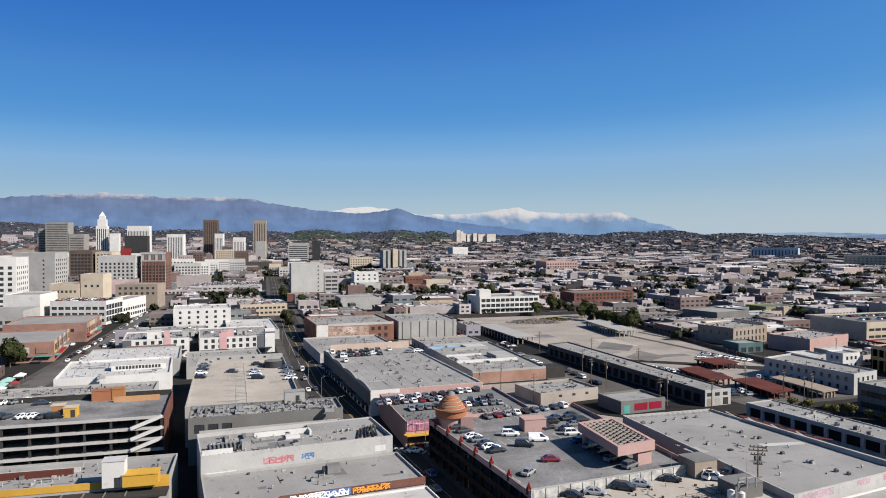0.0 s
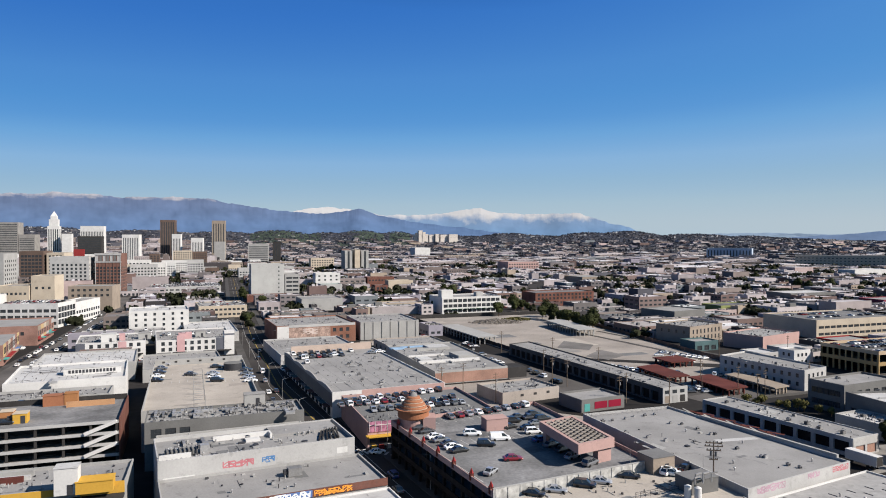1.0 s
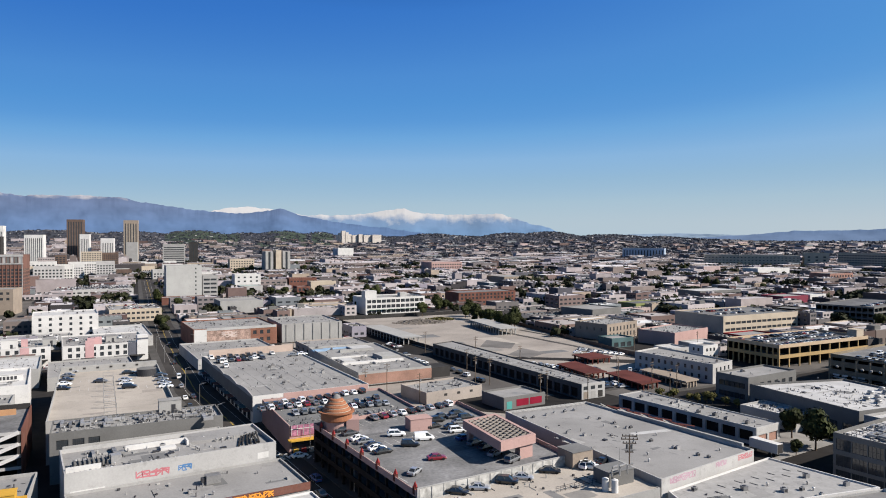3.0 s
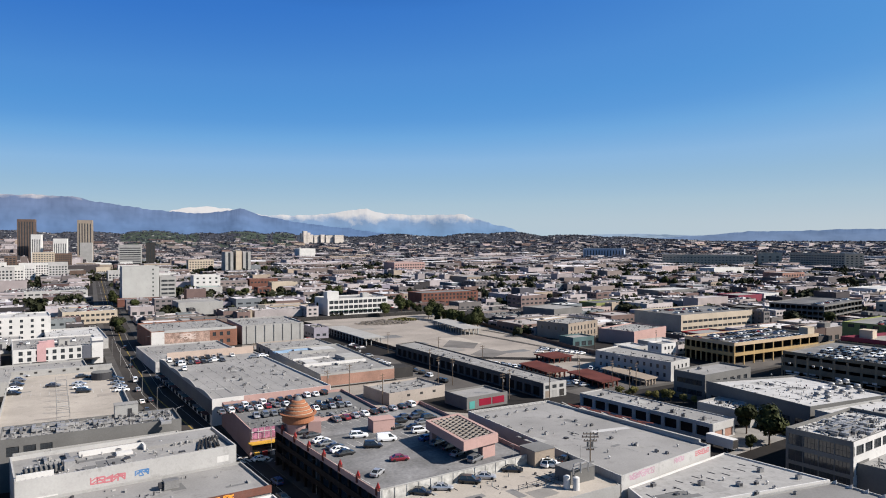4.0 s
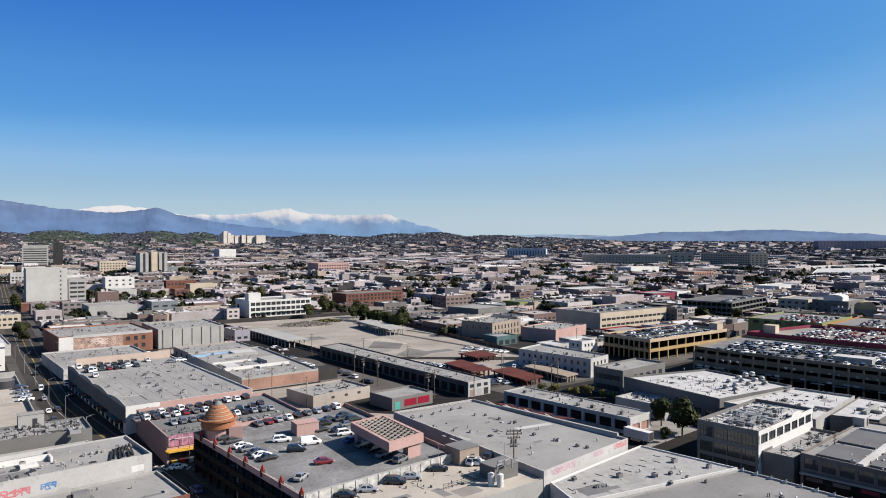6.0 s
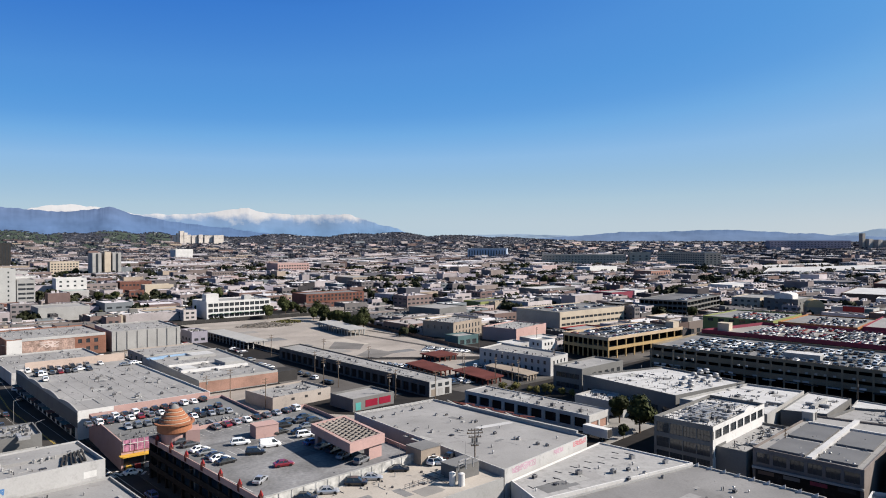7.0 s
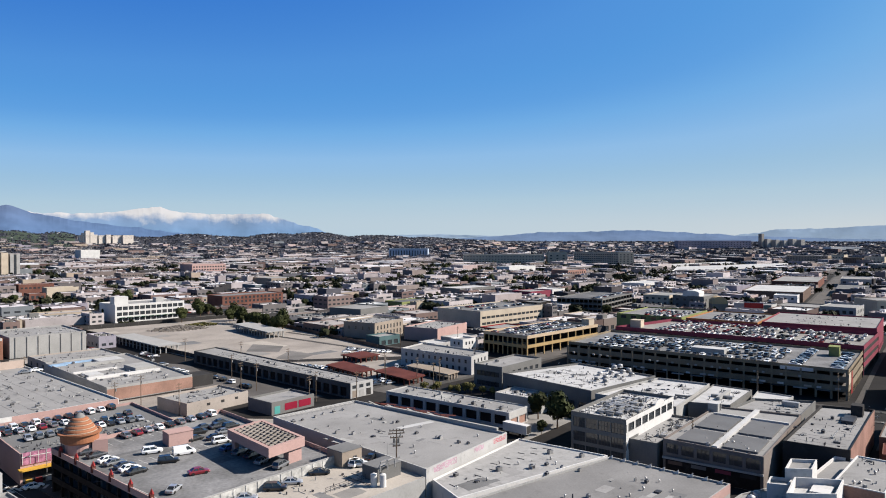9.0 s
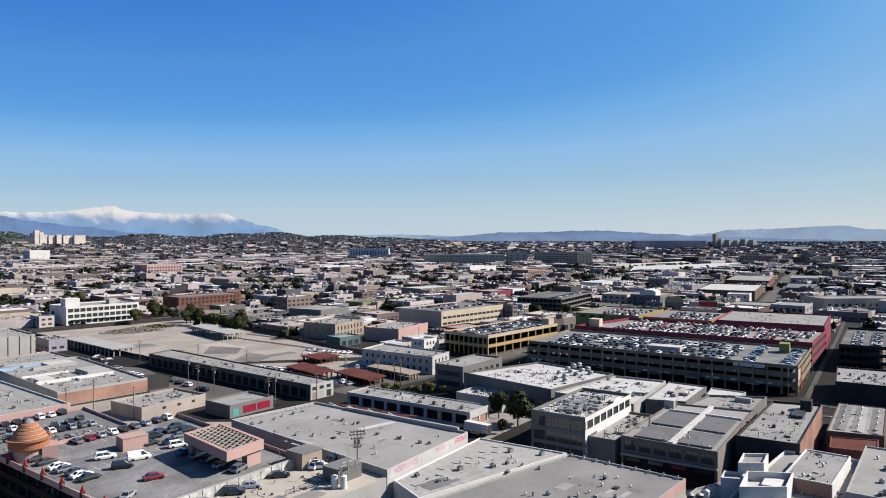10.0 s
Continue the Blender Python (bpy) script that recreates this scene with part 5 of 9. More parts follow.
    for k in range(6):
        m = Mesh()
        m.box(44.02, 0.6 + k * 7.6, 8.4, 44.2, 7.6 + k * 7.6, 11.0)
        part("shop_panel", m, (TAN, OCHRE, CREAM, TAN, ROSE, OFFWHITE)[k], tan_shops)
        m = Mesh()
        m.box(44.02, 0.6 + k * 7.6, 3.6, 44.2, 7.6 + k * 7.6, 4.9)
        part("shop_sign", m, (REDPAINT, CREAM, OCHRE, OFFWHITE, TEAL, TAN)[k], tan_shops)
        m = Mesh()
        m.box(44.21, 1.0 + k * 7.6, 3.2, 45.8, 7.2 + k * 7.6, 3.45)
        part("awning", m, (REDPAINT, TEAL, REDPAINT, GREY, TEAL, REDPAINT)[k], tan_shops)
    tower("apartment_tower", "pair of tall pale apartment slabs", rect(-112, 1300, 18, 14, 30), 38, PALE, None, rows_of(1, 4, 34, (3,)))
    tower("apartment_tower", "pair of tall pale apartment slabs", rect(-94, 1305, 18, 10, 30), 40, CREAM)
    tower("apartment_tower", "pair of tall pale apartment slabs", rect(-82, 1308, 18, 14, 30), 38, PALE, None, rows_of(1, 4, 34, (3,)))
    for x, w, h in ((46, 18, 80), (58, 13, 89), (70, 20, 100), (89, 16, 92), (104, 16, 82), (124, 26, 78), (156, 20, 82), (182, 38, 76), (226, 48, 80)):
        tower("hospital_block", "large white hospital block on a hill", rect(x, 3560 - (h - 90) * 0.5, 18, w, 20), h, HOSPITAL, ROOF_W, rows_of(max(2, int(w / 5)), 1.4, 1.5, (62, 67, 72, 77), 1), cat="hospital")
    tower("industrial_hall", "long dark industrial hall", rect(2250, 2090, -31, 300, 60), 55, PLUM, ROOF_L, rows_of(24, 5, 2.2, (30, 38, 46)))
    tower("chimney_tower", "tall grey tower", rect(2572, 1936, 0, 16, 16), 84, CONCRETE)
    for i in range(5):
        tower("apartment_tower", "pale tower blocks in the haze", rect(2594 + 30 * i, 1925 - 18 * i, 0, 24, 24), 62 - 3 * (i % 3), PALE, None, rows_of(3, 1.6, 28, (28,)))
    tower("apartment_tower", "white tower with balconies", rect(1306, 1427, -31, 34, 30), 28, WHITE, None, rows_of(1, 28, 1.8, (4, 8, 12, 16, 20, 24), 2))
    for q in (((963, 910), (1398, 992), (1560, 1100), (1145, 1066)), ((1160, 1112), (1435, 1150), (1516, 1234), (1216, 1174))):
        tower("embankment", "long white concrete embankment", q, 3.0, WHITE, ROOF_W, cat="embankment")
    block = lambda name, label, q, h, wall, roof=None, n=0, z=(), ww=2.2, hh=1.9, side=0: tower(name, label, q, h, wall, roof, rows_of(n, ww, hh, z, 1) if n else None, rows_of(side, ww, hh, z, 1) if side else None, "building")
    block("shop_building", "white building with a pale teal roof", rect(-94, 781, 18, 24, 20), 10, OFFWHITE, TEALROOF)
    block("office_building", "white block with a few small windows", rect(-104, 813, 18, 29, 18), 21, WHITE, ROOF_W, 4, (12, 16.5), 2.4, 1.8)
    block("brick_building", "small dark red brick building with square windows", rect(-32, 743, 18, 14, 16), 11.5, BRICK, None, 3, (2, 6.6), 2.6, 2.6, 3)
    block("brick_building", "long low red brick building", rect(-46, 851, 18, 34, 16), 14, BRICK, ROOF_L, 8, (9,), 2.4, 1.8)
    block("shop_building", "cream yellow building with a flat roof", rect(-20, 831, 18, 31, 15), 11, CREAM, ROOF_L)
    block("warehouse", "large white box-shaped warehouse", rect(32, 2259, 18, 53, 50), 30, WHITE, ROOF_W)
    block("apartment_building", "cream apartment building with rows of windows", rect(-184, 1367, 18, 46, 20), 22, CREAM, ROOF_L, 9, (3, 7.5, 12, 16.5), 2.6, 2.2)
    block("warehouse", "pale grey warehouse with a plain wall", rect(-87, 589, 18, 35, 30), 10.5, PALE, ROOF_L)
    block("brick_building", "pinkish block with rows of windows", rect(184, 1234, 18, 62, 44), 19, PINK, ROOF_L, 12, (3, 8, 13), 3, 2.4)
    block("brick_building", "tan block with a band of windows", rect(228, 883, 18, 43, 48), 11.5, TAN, ROOF_L, 9, (2.4, 6.8), 2.8, 2.2)
    block("parking_garage_wall", "lime green parking building", rect(252, 541, 18, 38, 22), 7.8, GREENP, DECK, 8, (3.6,), 3.4, 1.4)
    block("shop_building", "crimson shop building with a flat roof", rect(419, 586, 18, 36, 24), 7.7, MAGENTA, ROOF_L)
    block("shop_building", "white shop building with plain walls", rect(456, 598, 18, 24, 24), 8.0, WHITE, ROOF_W)
    block("warehouse", "long white lit warehouse", rect(703, 1049, 18, 80, 30), 12, WHITE, ROOF_W)
    block("brick_building", "orange brick building with square windows", rect(659, 826, 18, 50, 30), 15, ROSE, ROOF_L, 8, (4, 9.6), 3.2, 2.6)
    block("workshop", "grey workshop with a row of arched bays", rect(361, 631, 18, 58, 30), 10, GREY, ROOF_W, 8, (4.2,), 4.6, 3.0)
    block("warehouse", "cream block with small windows beside a grey one", ((467, 444), (505, 462), (495, 484), (457.6, 466)), 12, CREAM, ROOF_L, 4, (4, 8), 2.6, 1.8, 4)
    grey = block("warehouse", "grey stepped commercial block with a rounded white roof room", ((474, 412), (512, 430), (504, 458), (467, 440)), 13, GREY, ROOF_L, 4, (4, 8.5), 2.4, 1.8, 4)
    m = Mesh()
    m.v += [(x, 12 + 7 * math.cos(math.pi * k / 10), 12.4 + 3.2 + 2.0 * math.sin(math.pi * k / 10)) for x in (3, 18) for k in range(11)] + [(x, y, 12.4) for x in (3, 18) for y in (19, 5)]
    m.f += [(k + 1, k, k + 11, k + 12) for k in range(10)] + [(22, *range(11), 23), (25, *range(21, 10, -1), 24), (0, 22, 24, 11), (10, 21, 25, 23)]
    m.k += [0] * 14
    part("roof_room", m, WHITE, grey, "white roof room with a rounded top")
    signed = block("shop_building", "white shop building with a big red sign", ((481, 353), (497, 360), (488, 388), (474, 382)), 10.5, OFFWHITE, ROOF_L, 2, (4,), 2.6, 1.8)
    facing(signed, "sign", -0.4, -0.05, 6, 20, 7.5, 11.4, REDPAINT, "red sign board with an arched top")
    facing(signed, "mural", -0.3, -0.05, 0.5, 5.5, 1.0, 10.0, DULLTEAL, "teal painted end of the wall")
    block("shop_building", "grey stepped shop facade with dark windows", ((508, 334), (542, 346), (530, 374), (497.5, 363)), 9, GREY, ROOF_L, 6, (1.0, 5.2), 2.8, 2.2, 6)
    block("shop_building", "pale grey shop facade with dark windows", ((516, 308), (550, 322), (542, 344), (509, 332)), 10.5, PALE, ROOF_L, 5, (1.0, 5.6), 2.6, 2.4, 5)
    block("office_block", "dark block with a fine grid of windows and a white end", ((1125, 1225), (1160, 1212), (1120, 1324), (1085, 1337)), 31, CREAM, ROOF_M, 4, (4, 9, 14, 19, 24), 4, 2.2, 20)
    block("black_house", "black painted house beside the dark garage", rect(352, 478, 29, 22, 18), 8, SHADEBLACK, ROOF_M, 4, (4.6,), 2.2, 1.4, 3)
    block("long_hall", "long hall with a dull maroon end wall", rect(812, 532, 30, 140, 52), 9, BRICK, ROOF_L, 0, (), 2.2, 1.9, 0)
    block("long_hall", "long olive-brown hall with a white roof", rect(630, 428, 30, 110, 55), 10, BROWN, ROOF_W, 0, (), 2.2, 1.9, 0)
    block("painted_house", "white house on the street corner", rect(598, 412, 30, 24, 20), 9, WHITE, ROOF_W, 3, (5,), 2.2, 1.8, 3)
    block("long_hall", "blue-grey hall beside the straight street", rect(748, 432, 30, 90, 32), 8, SLATE, ROOF_M, 0, (), 2.2, 1.9, 5)
    block("long_hall", "pale hall with a row of dark windows", rect(890, 512, 30, 80, 34), 11, PALE, ROOF_L, 0, (5,), 3.6, 2.6, 5)
    block("warehouse", "long brown warehouse in the haze", ((1650, 1056), (1700, 1072), (1675, 1168), (1627, 1152)), 20, TAN, ROOF_M, 0, (5, 10, 15), 3, 2, 14)
    block("apartment_tower", "cream end block of the brown warehouse", ((1679, 1033), (1712, 1044), (1692, 1060), (1654, 1049)), 23, CREAM, ROOF_L, 0, (5, 10, 15), 3, 2, 4)
    block("warehouse", "long brown warehouse in the haze", ((1612, 950), (1646, 960), (1664, 1014), (1630, 1006)), 18, BROWN, ROOF_M, 0, (4, 9, 13), 3, 2, 8)
    block("apartment_tower", "cream end block of the brown warehouse", ((1640, 915), (1672, 926), (1636, 952), (1604, 940)), 21, CREAM, ROOF_L, 0, (5, 10, 15), 3, 2, 5)
    block("warehouse", "long white hall on the hazy plain", ((2682, 1582), (2720, 1640), (2583, 1675), (2545, 1617)), 31, WHITE, ROOF_W)
    block("warehouse", "long pale warehouse with a white roof", rect(604, 614, 18, 65, 30), 9, WHITE, ROOF_W)
    block("parking_roof_building", "low parking building crowded with cars", rect(-279, 776, 18, 74, 50), 8, OFFWHITE, ROOF_G, 12, (3.4,), 4, 1.6)
    block("warehouse", "long cream warehouse", rect(860, 1489, -31, 200, 50), 24, CREAM, ROOF_L, 26, (5, 11, 17), 3.2, 1.8)
    block("apartment_tower", "cream end block of the long warehouse", rect(1040, 1383, -31, 48, 40), 30, CREAM, ROOF_L, 3, (5, 12, 19), 5, 3)
    block("warehouse", "long pale blue sheet-metal shed", rect(929, 2095, -31, 128, 60), 30, PALEBLUE, ROOF_L, 14, (6,), 3, 18)
    hall = thing("barrel_hall", "tan hall with a rounded barrel roof", "building", pose(471, 401, 0, 0, 0, -32))
    m = Mesh()
    m.box(0, 0, 0, 13, 9, 8)
    part("wall", m, TAN, hall)
    m = Mesh()
    arc = [(6.5 - 6.5 * math.cos(math.pi * k / 14), 8 + 6.0 * math.sin(math.pi * k / 14)) for k in range(15)]
    m.v += [(x, y, z) for y in (-0.3, 9.3) for x, z in arc]
    m.f += [(k, k + 1, k + 16, k + 15) for k in range(14)] + [tuple(range(15)), tuple(range(29, 14, -1))]
    m.k += [0] * 16
    part("barrel_roof", m, OCHRE, hall)
    take(rect(471, 401, -32, 13, 16))



# ---- places of cars, roof units, poles and trees on the plan (x, y, heading, style) ----
M3_CARS = ((4.0, 188.1, 22, 'dark'), (5.7, 184.3, 22, 'dark'), (7.8, 179.0, 22, 'white'), (9.2, 176.0, 22, 'grey'), (11.0, 172.6, 22, 'dark'), (11.8, 169.9, 22, 'white'), (13.1, 167.2, 22, 'black'), (17.6, 181.1, -2, 'suvwhite'), (24.3, 176.5, 8, 'vanwhite'), (20.2, 171.7, -4, 'suvblack'), (25.1, 160.3, 3, 'red'), (18.8, 151.5, 58, 'silver'), (34.1, 182.1, 5, 'suvwhite'), (34.5, 175.0, 30, 'blue'), (39.4, 161.2, 40, 'silver'), (42.3, 156.0, 40, 'suvgrey'), (30.2, 193.3, 15, 'suvblack'), (28.5, 187.5, 25, 'black'), (35.7, 196.9, 20, 'dark'), (37.4, 200.7, 20, 'black'), (32.5, 197.5, 20, 'dark'))
M3_ROW = ((12.8, 200.0, 112), (15.6, 201.5, 112), (18.4, 203.1, 112), (21.3, 204.6, 112), (24.3, 206.2, 112), (27.3, 207.8, 112), (30.3, 209.4, 112), (33.4, 211.0, 112), (36.5, 212.7, 112))
LOT_CARS = ((26.6, 141.8, -20, 'black'), (31.6, 143.4, -15, 'silver'), (38.4, 146.0, -25, 'suvblack'), (42.5, 148.0, -15, 'silver'), (49.8, 151.1, -18, 'black'), (59.5, 152.1, -20, 'suvwhite'), (61.5, 145.6, -15, 'white'), (63.7, 142.4, -15, 'grey'))
M2_ROW = ((-20.5, 237.2, 108), (-17.8, 238.5, 108), (-15.1, 239.9, 108), (-12.3, 241.3, 108), (-9.5, 242.7, 108), (-6.7, 244.1, 108), (-3.8, 245.5, 108), (-0.9, 247.0, 108), (2.0, 248.5, 108), (5.0, 250.0, 108), (8.0, 251.5, 108), (11.1, 253.0, 108))
M2_ROW2 = ((-22.4, 228.2, 108), (-19.7, 229.2, 108), (-16.9, 230.1, 108), (-14.2, 231.1, 108), (-11.4, 232.0, 108), (-8.6, 233.0, 108), (-5.7, 234.0, 108), (-2.9, 235.0, 108), (0.0, 236.0, 108))
M2_MORE = ((9.1, 232.2, 100, 'suvblack'), (13.1, 235.5, 100, 'black'), (16.0, 238.9, 100, 'dark'))
M1_CARS = ((-45.0, 309.5, 100, 'vanwhite'), (-41.9, 298.2, 100, 'suvwhite'), (-39.4, 334.8, 15, 'dark'), (-35.7, 331.4, 15, 'black'), (-31.1, 328.1, 15, 'black'), (-32.1, 317.0, 15, 'white'), (-28.3, 333.1, 15, 'dark'), (-20.8, 334.8, 15, 'dark'), (-11.7, 324.9, 15, 'white'), (-9.2, 333.1, 15, 'silver'), (-15.5, 321.7, 15, 'grey'))
L5_CARS = ((-88.2, 251.0, 5, 'black'), (-90.3, 258.3, 5, 'white'), (-92.3, 266.0, 5, 'dark'), (-94.5, 274.2, 5, 'grey'), (-96.1, 283.0, 5, 'silver'), (-79.5, 261.6, -3, 'dark'), (-71.6, 262.7, 5, 'silver'), (-66.8, 250.0, 5, 'suvblack'), (-69.5, 256.2, 5, 'white'), (-74.3, 276.7, 20, 'black'), (-69.6, 276.7, 20, 'black'), (-61.0, 269.5, 10, 'dark'), (-59.0, 261.6, 10, 'grey'), (-56.7, 255.1, 10, 'silver'), (-54.7, 249.0, 10, 'white'))
L1_CARS = ((-130.9, 207.4, 60, 'white'), (-128.3, 208.1, 60, 'grey'), (-126.2, 210.3, 60, 'white'), (-119.8, 206.7, 25, 'dark'), (-120.3, 191.1, 70, 'dark'), (-115.9, 191.1, 60, 'white'), (-113.5, 191.7, 60, 'white'), (-110.3, 191.1, 60, 'dark'), (-107.2, 191.1, 20, 'suvblack'), (-114.3, 213.3, 20, 'dark'), (-121.6, 190.5, 60, 'suvblack'))
STREET_CARS = ((-65.4, 321.8, 108, 'vanwhite'), (-60.3, 301.3, 108, 'silver'), (-54.5, 279.0, 108, 'white'), (-50.1, 265.3, 108, 'dark'), (-48.2, 259.8, 108, 'grey'), (-57.2, 327.3, 110, 'white'), (-51.9, 281.1, 110, 'dark'), (-51.8, 306.1, 290, 'black'), (-78.8, 379.9, 108, 'grey'), (-91.0, 422.3, 108, 'dark'), (-74.9, 358.4, 108, 'black'), (-3.2, 179.4, 112, 'suvblue'), (-8.0, 199.4, 20, 'white'), (-191.8, 370.6, 107, 'dark'), (-187.2, 345.3, 107, 'white'), (-203.7, 400.0, 107, 'red'), (-162.8, 281.1, 20, 'silver'), (-156.5, 274.0, 20, 'white'), (-159.2, 271.0, 20, 'dark'), (-38.0, 323.1, 108, 'suvblack'), (-29.6, 281.1, 108, 'dark'), (-1.9, 168.9, 112, 'grey'), (3.4, 199.4, 112, 'black'))
YARD_CARS = ((92.2, 334.0, 20, 'white'), (94.8, 332.6, 20, 'silver'), (97.2, 329.7, 20, 'white'), (99.5, 326.8, 20, 'white'), (102.1, 324.0, 20, 'dark'), (104.4, 321.3, 20, 'white'), (132.6, 356.1, -5, 'white'), (138.0, 361.2, -5, 'silver'), (138.7, 351.1, -5, 'white'), (141.4, 337.0, -5, 'white'), (120.8, 313.3, 10, 'black'), (124.1, 309.4, 10, 'dark'), (120.2, 275.5, 10, 'white'), (114.1, 270.6, 10, 'dark'), (120.7, 270.6, 10, 'silver'), (128.6, 280.6, 10, 'black'), (133.5, 294.9, 10, 'white'), (134.8, 291.5, 10, 'suvblack'), (103.8, 291.5, 10, 'white'), (109.6, 280.6, 10, 'white'), (-53.2, 410.2, 15, 'dark'))
M8_UNITS = ((56.4, 194.8), (59.5, 196.0), (64.0, 197.8), (67.3, 200.3), (70.8, 200.9), (74.1, 202.2), (78.0, 191.3), (59.6, 184.1), (63.8, 178.9), (67.5, 175.9), (80.4, 186.2), (81.7, 180.9), (82.9, 180.9), (74.6, 174.5), (81.0, 172.6), (82.6, 168.0), (85.4, 161.6), (86.3, 161.2), (88.5, 155.3), (90.2, 153.4), (75.2, 192.4))
R2_UNITS = ((101.3, 134.9), (97.4, 129.6), (103.2, 131.3), (105.6, 127.9), (106.0, 146.0), (103.7, 150.4), (78.2, 138.6), (96.5, 114.0), (98.6, 109.6), (107.4, 105.0))
M8_SMALL = ((76.4, 157.2), (74.5, 152.6), (65.9, 157.2), (95.6, 157.6), (76.0, 183.5), (77.8, 168.0), (86.3, 172.6))
M1_UNITS = ((-18.0, 271.5), (-16.2, 261.7), (-8.2, 258.6), (-10.2, 283.2), (-8.8, 255.6), (-5.9, 298.7), (-18.8, 292.1), (-22.9, 298.7), (-13.6, 308.6), (-2.1, 279.6))
M5_UNITS = ((18.9, 304.9), (24.8, 316.4), (33.1, 335.5), (17.6, 327.3), (10.0, 338.9), (1.7, 344.1), (27.5, 351.3), (30.1, 304.9), (34.2, 296.7), (14.6, 294.1), (-5.4, 349.5))
M6_UNITS = ((38.1, 262.1), (42.0, 269.3), (47.1, 267.2), (50.3, 272.5), (50.9, 264.1), (43.3, 257.3))
R4_FANS = ((184.0, 210.6), (181.3, 204.3), (189.4, 210.0), (187.4, 204.5), (192.5, 215.2), (194.9, 209.4), (198.8, 218.7), (199.4, 210.9), (202.6, 219.4), (176.3, 198.6), (175.6, 202.7), (193.7, 203.3))
R6_UNITS = ((178.4, 115.1), (194.5, 122.7), (195.4, 120.6))
R13_UNITS = ((282.9, 154.4), (284.4, 150.8), (288.0, 147.2), (290.7, 144.2), (279.2, 144.8), (282.2, 140.4), (292.3, 141.9))
POLES0 = ((14.1, 269.5), (33.8, 257.2), (62.4, 309.7), (67.1, 284.2), (89.2, 316.0), (82.7, 255.1), (96.4, 248.0), (131.0, 266.0), (137.8, 258.3), (52.0, 372.6), (74.6, 347.7), (-17.0, 347.7), (123.7, 284.2), (162.9, 351.6), (197.4, 347.7), (167.0, 277.9))
POLES10 = ((59.6, 167.1), (152.9, 136.6), (120.1, 274.4), (131.3, 251.4), (78.0, 248.5), (62.0, 289.5), (23.4, 279.6), (253.1, 289.9), (233.2, 176.9), (256.5, 159.7))
TREES0 = ((-206.7, 330.5), (-111.9, 500.8), (-105.5, 475.7), (-116.8, 536.2), (-60.3, 747.3), (-50.2, 732.9), (-43.9, 747.3), (-39.8, 762.3), (92.2, 577.0), (103.2, 585.9), (23.4, 624.4), (32.8, 609.4), (25.8, 585.9), (112.7, 500.8), (116.6, 491.1), (120.2, 481.7), (124.6, 475.7), (128.8, 469.8), (136.0, 481.7), (110.8, 514.4), (109.8, 536.2), (73.6, 543.9), (-176.5, 762.3), (-159.3, 692.8), (-142.1, 609.4), (-135.4, 595.1), (-123.3, 543.9), (-247.9, 543.9), (-255.9, 577.0), (-248.4, 551.8), (-333.4, 953.6), (-361.9, 1060.0), (-315.2, 1272.9), (-281.3, 1174.6), (-336.9, 1317.0), (205.0, 634.9), (213.7, 645.7), (257.1, 662.6), (-67.2, 1528.8), (-44.1, 1389.2), (-66.4, 1272.9), (-3.1, 953.6), (-11.6, 1017.5), (10.5, 802.6), (18.0, 847.3))
TREES0B = ((-149.3, 1272.9), (-138.4, 1317.0), (121.2, 953.6), (129.6, 930.3), (186.8, 609.4), (220.5, 634.9), (339.3, 762.3), (480.6, 847.3), (483.7, 828.8), (481.4, 802.6), (510.7, 828.8), (407.6, 762.3), (74.6, 953.6), (198.9, 953.6), (-103.9, 692.8), (-128.9, 634.9), (202.6, 762.3), (470.7, 1389.2), (356.1, 1528.8), (583.9, 1389.2), (704.8, 1528.8), (120.3, 1272.9), (284.4, 953.6), (494.2, 953.6))
TREES10 = ((804.3, 430.3), (775.1, 402.7), (809.4, 408.4), (834.3, 411.8), (911.0, 606.5), (468.8, 767.9), (493.0, 778.7), (499.7, 761.6), (473.1, 804.2), (506.3, 744.9), (372.6, 802.7), (272.8, 670.2), (100.7, 591.8), (104.6, 566.3), (92.9, 596.6), (108.0, 503.7), (114.9, 492.2), (119.3, 479.0), (120.5, 461.7), (122.2, 454.3), (104.6, 524.6), (41.0, 740.8), (48.0, 705.0), (621.3, 784.6), (375.2, 423.0), (827.1, 739.7), (886.4, 757.8), (965.8, 789.7), (849.5, 819.7), (793.9, 814.7), (455.8, 886.4), (645.0, 1182.8), (842.9, 1119.0))


# ---- cars ----
def gloss(name, col, rough=0.25, metal=0.0):
    m = bpy.data.materials.new(name)
    m.use_nodes = True
    b = m.node_tree.nodes["Principled BSDF"]
    b.inputs["Base Color"].default_value = (*col, 1)
    b.inputs["Roughness"].default_value, b.inputs["Metallic"].default_value = rough, metal
    b.inputs["Coat Weight"].default_value = 0.6
    nz = m.node_tree.nodes.new("ShaderNodeTexNoise")
    nz.inputs["Scale"].default_value = 3.0
    mr = m.node_tree.nodes.new("ShaderNodeMapRange")
    mr.inputs[3].default_value, mr.inputs[4].default_value = rough * 0.8, rough * 1.7
    m.node_tree.links.new(nz.outputs[0], mr.inputs[0])
    m.node_tree.links.new(mr.outputs[0], b.inputs["Roughness"])
    return m


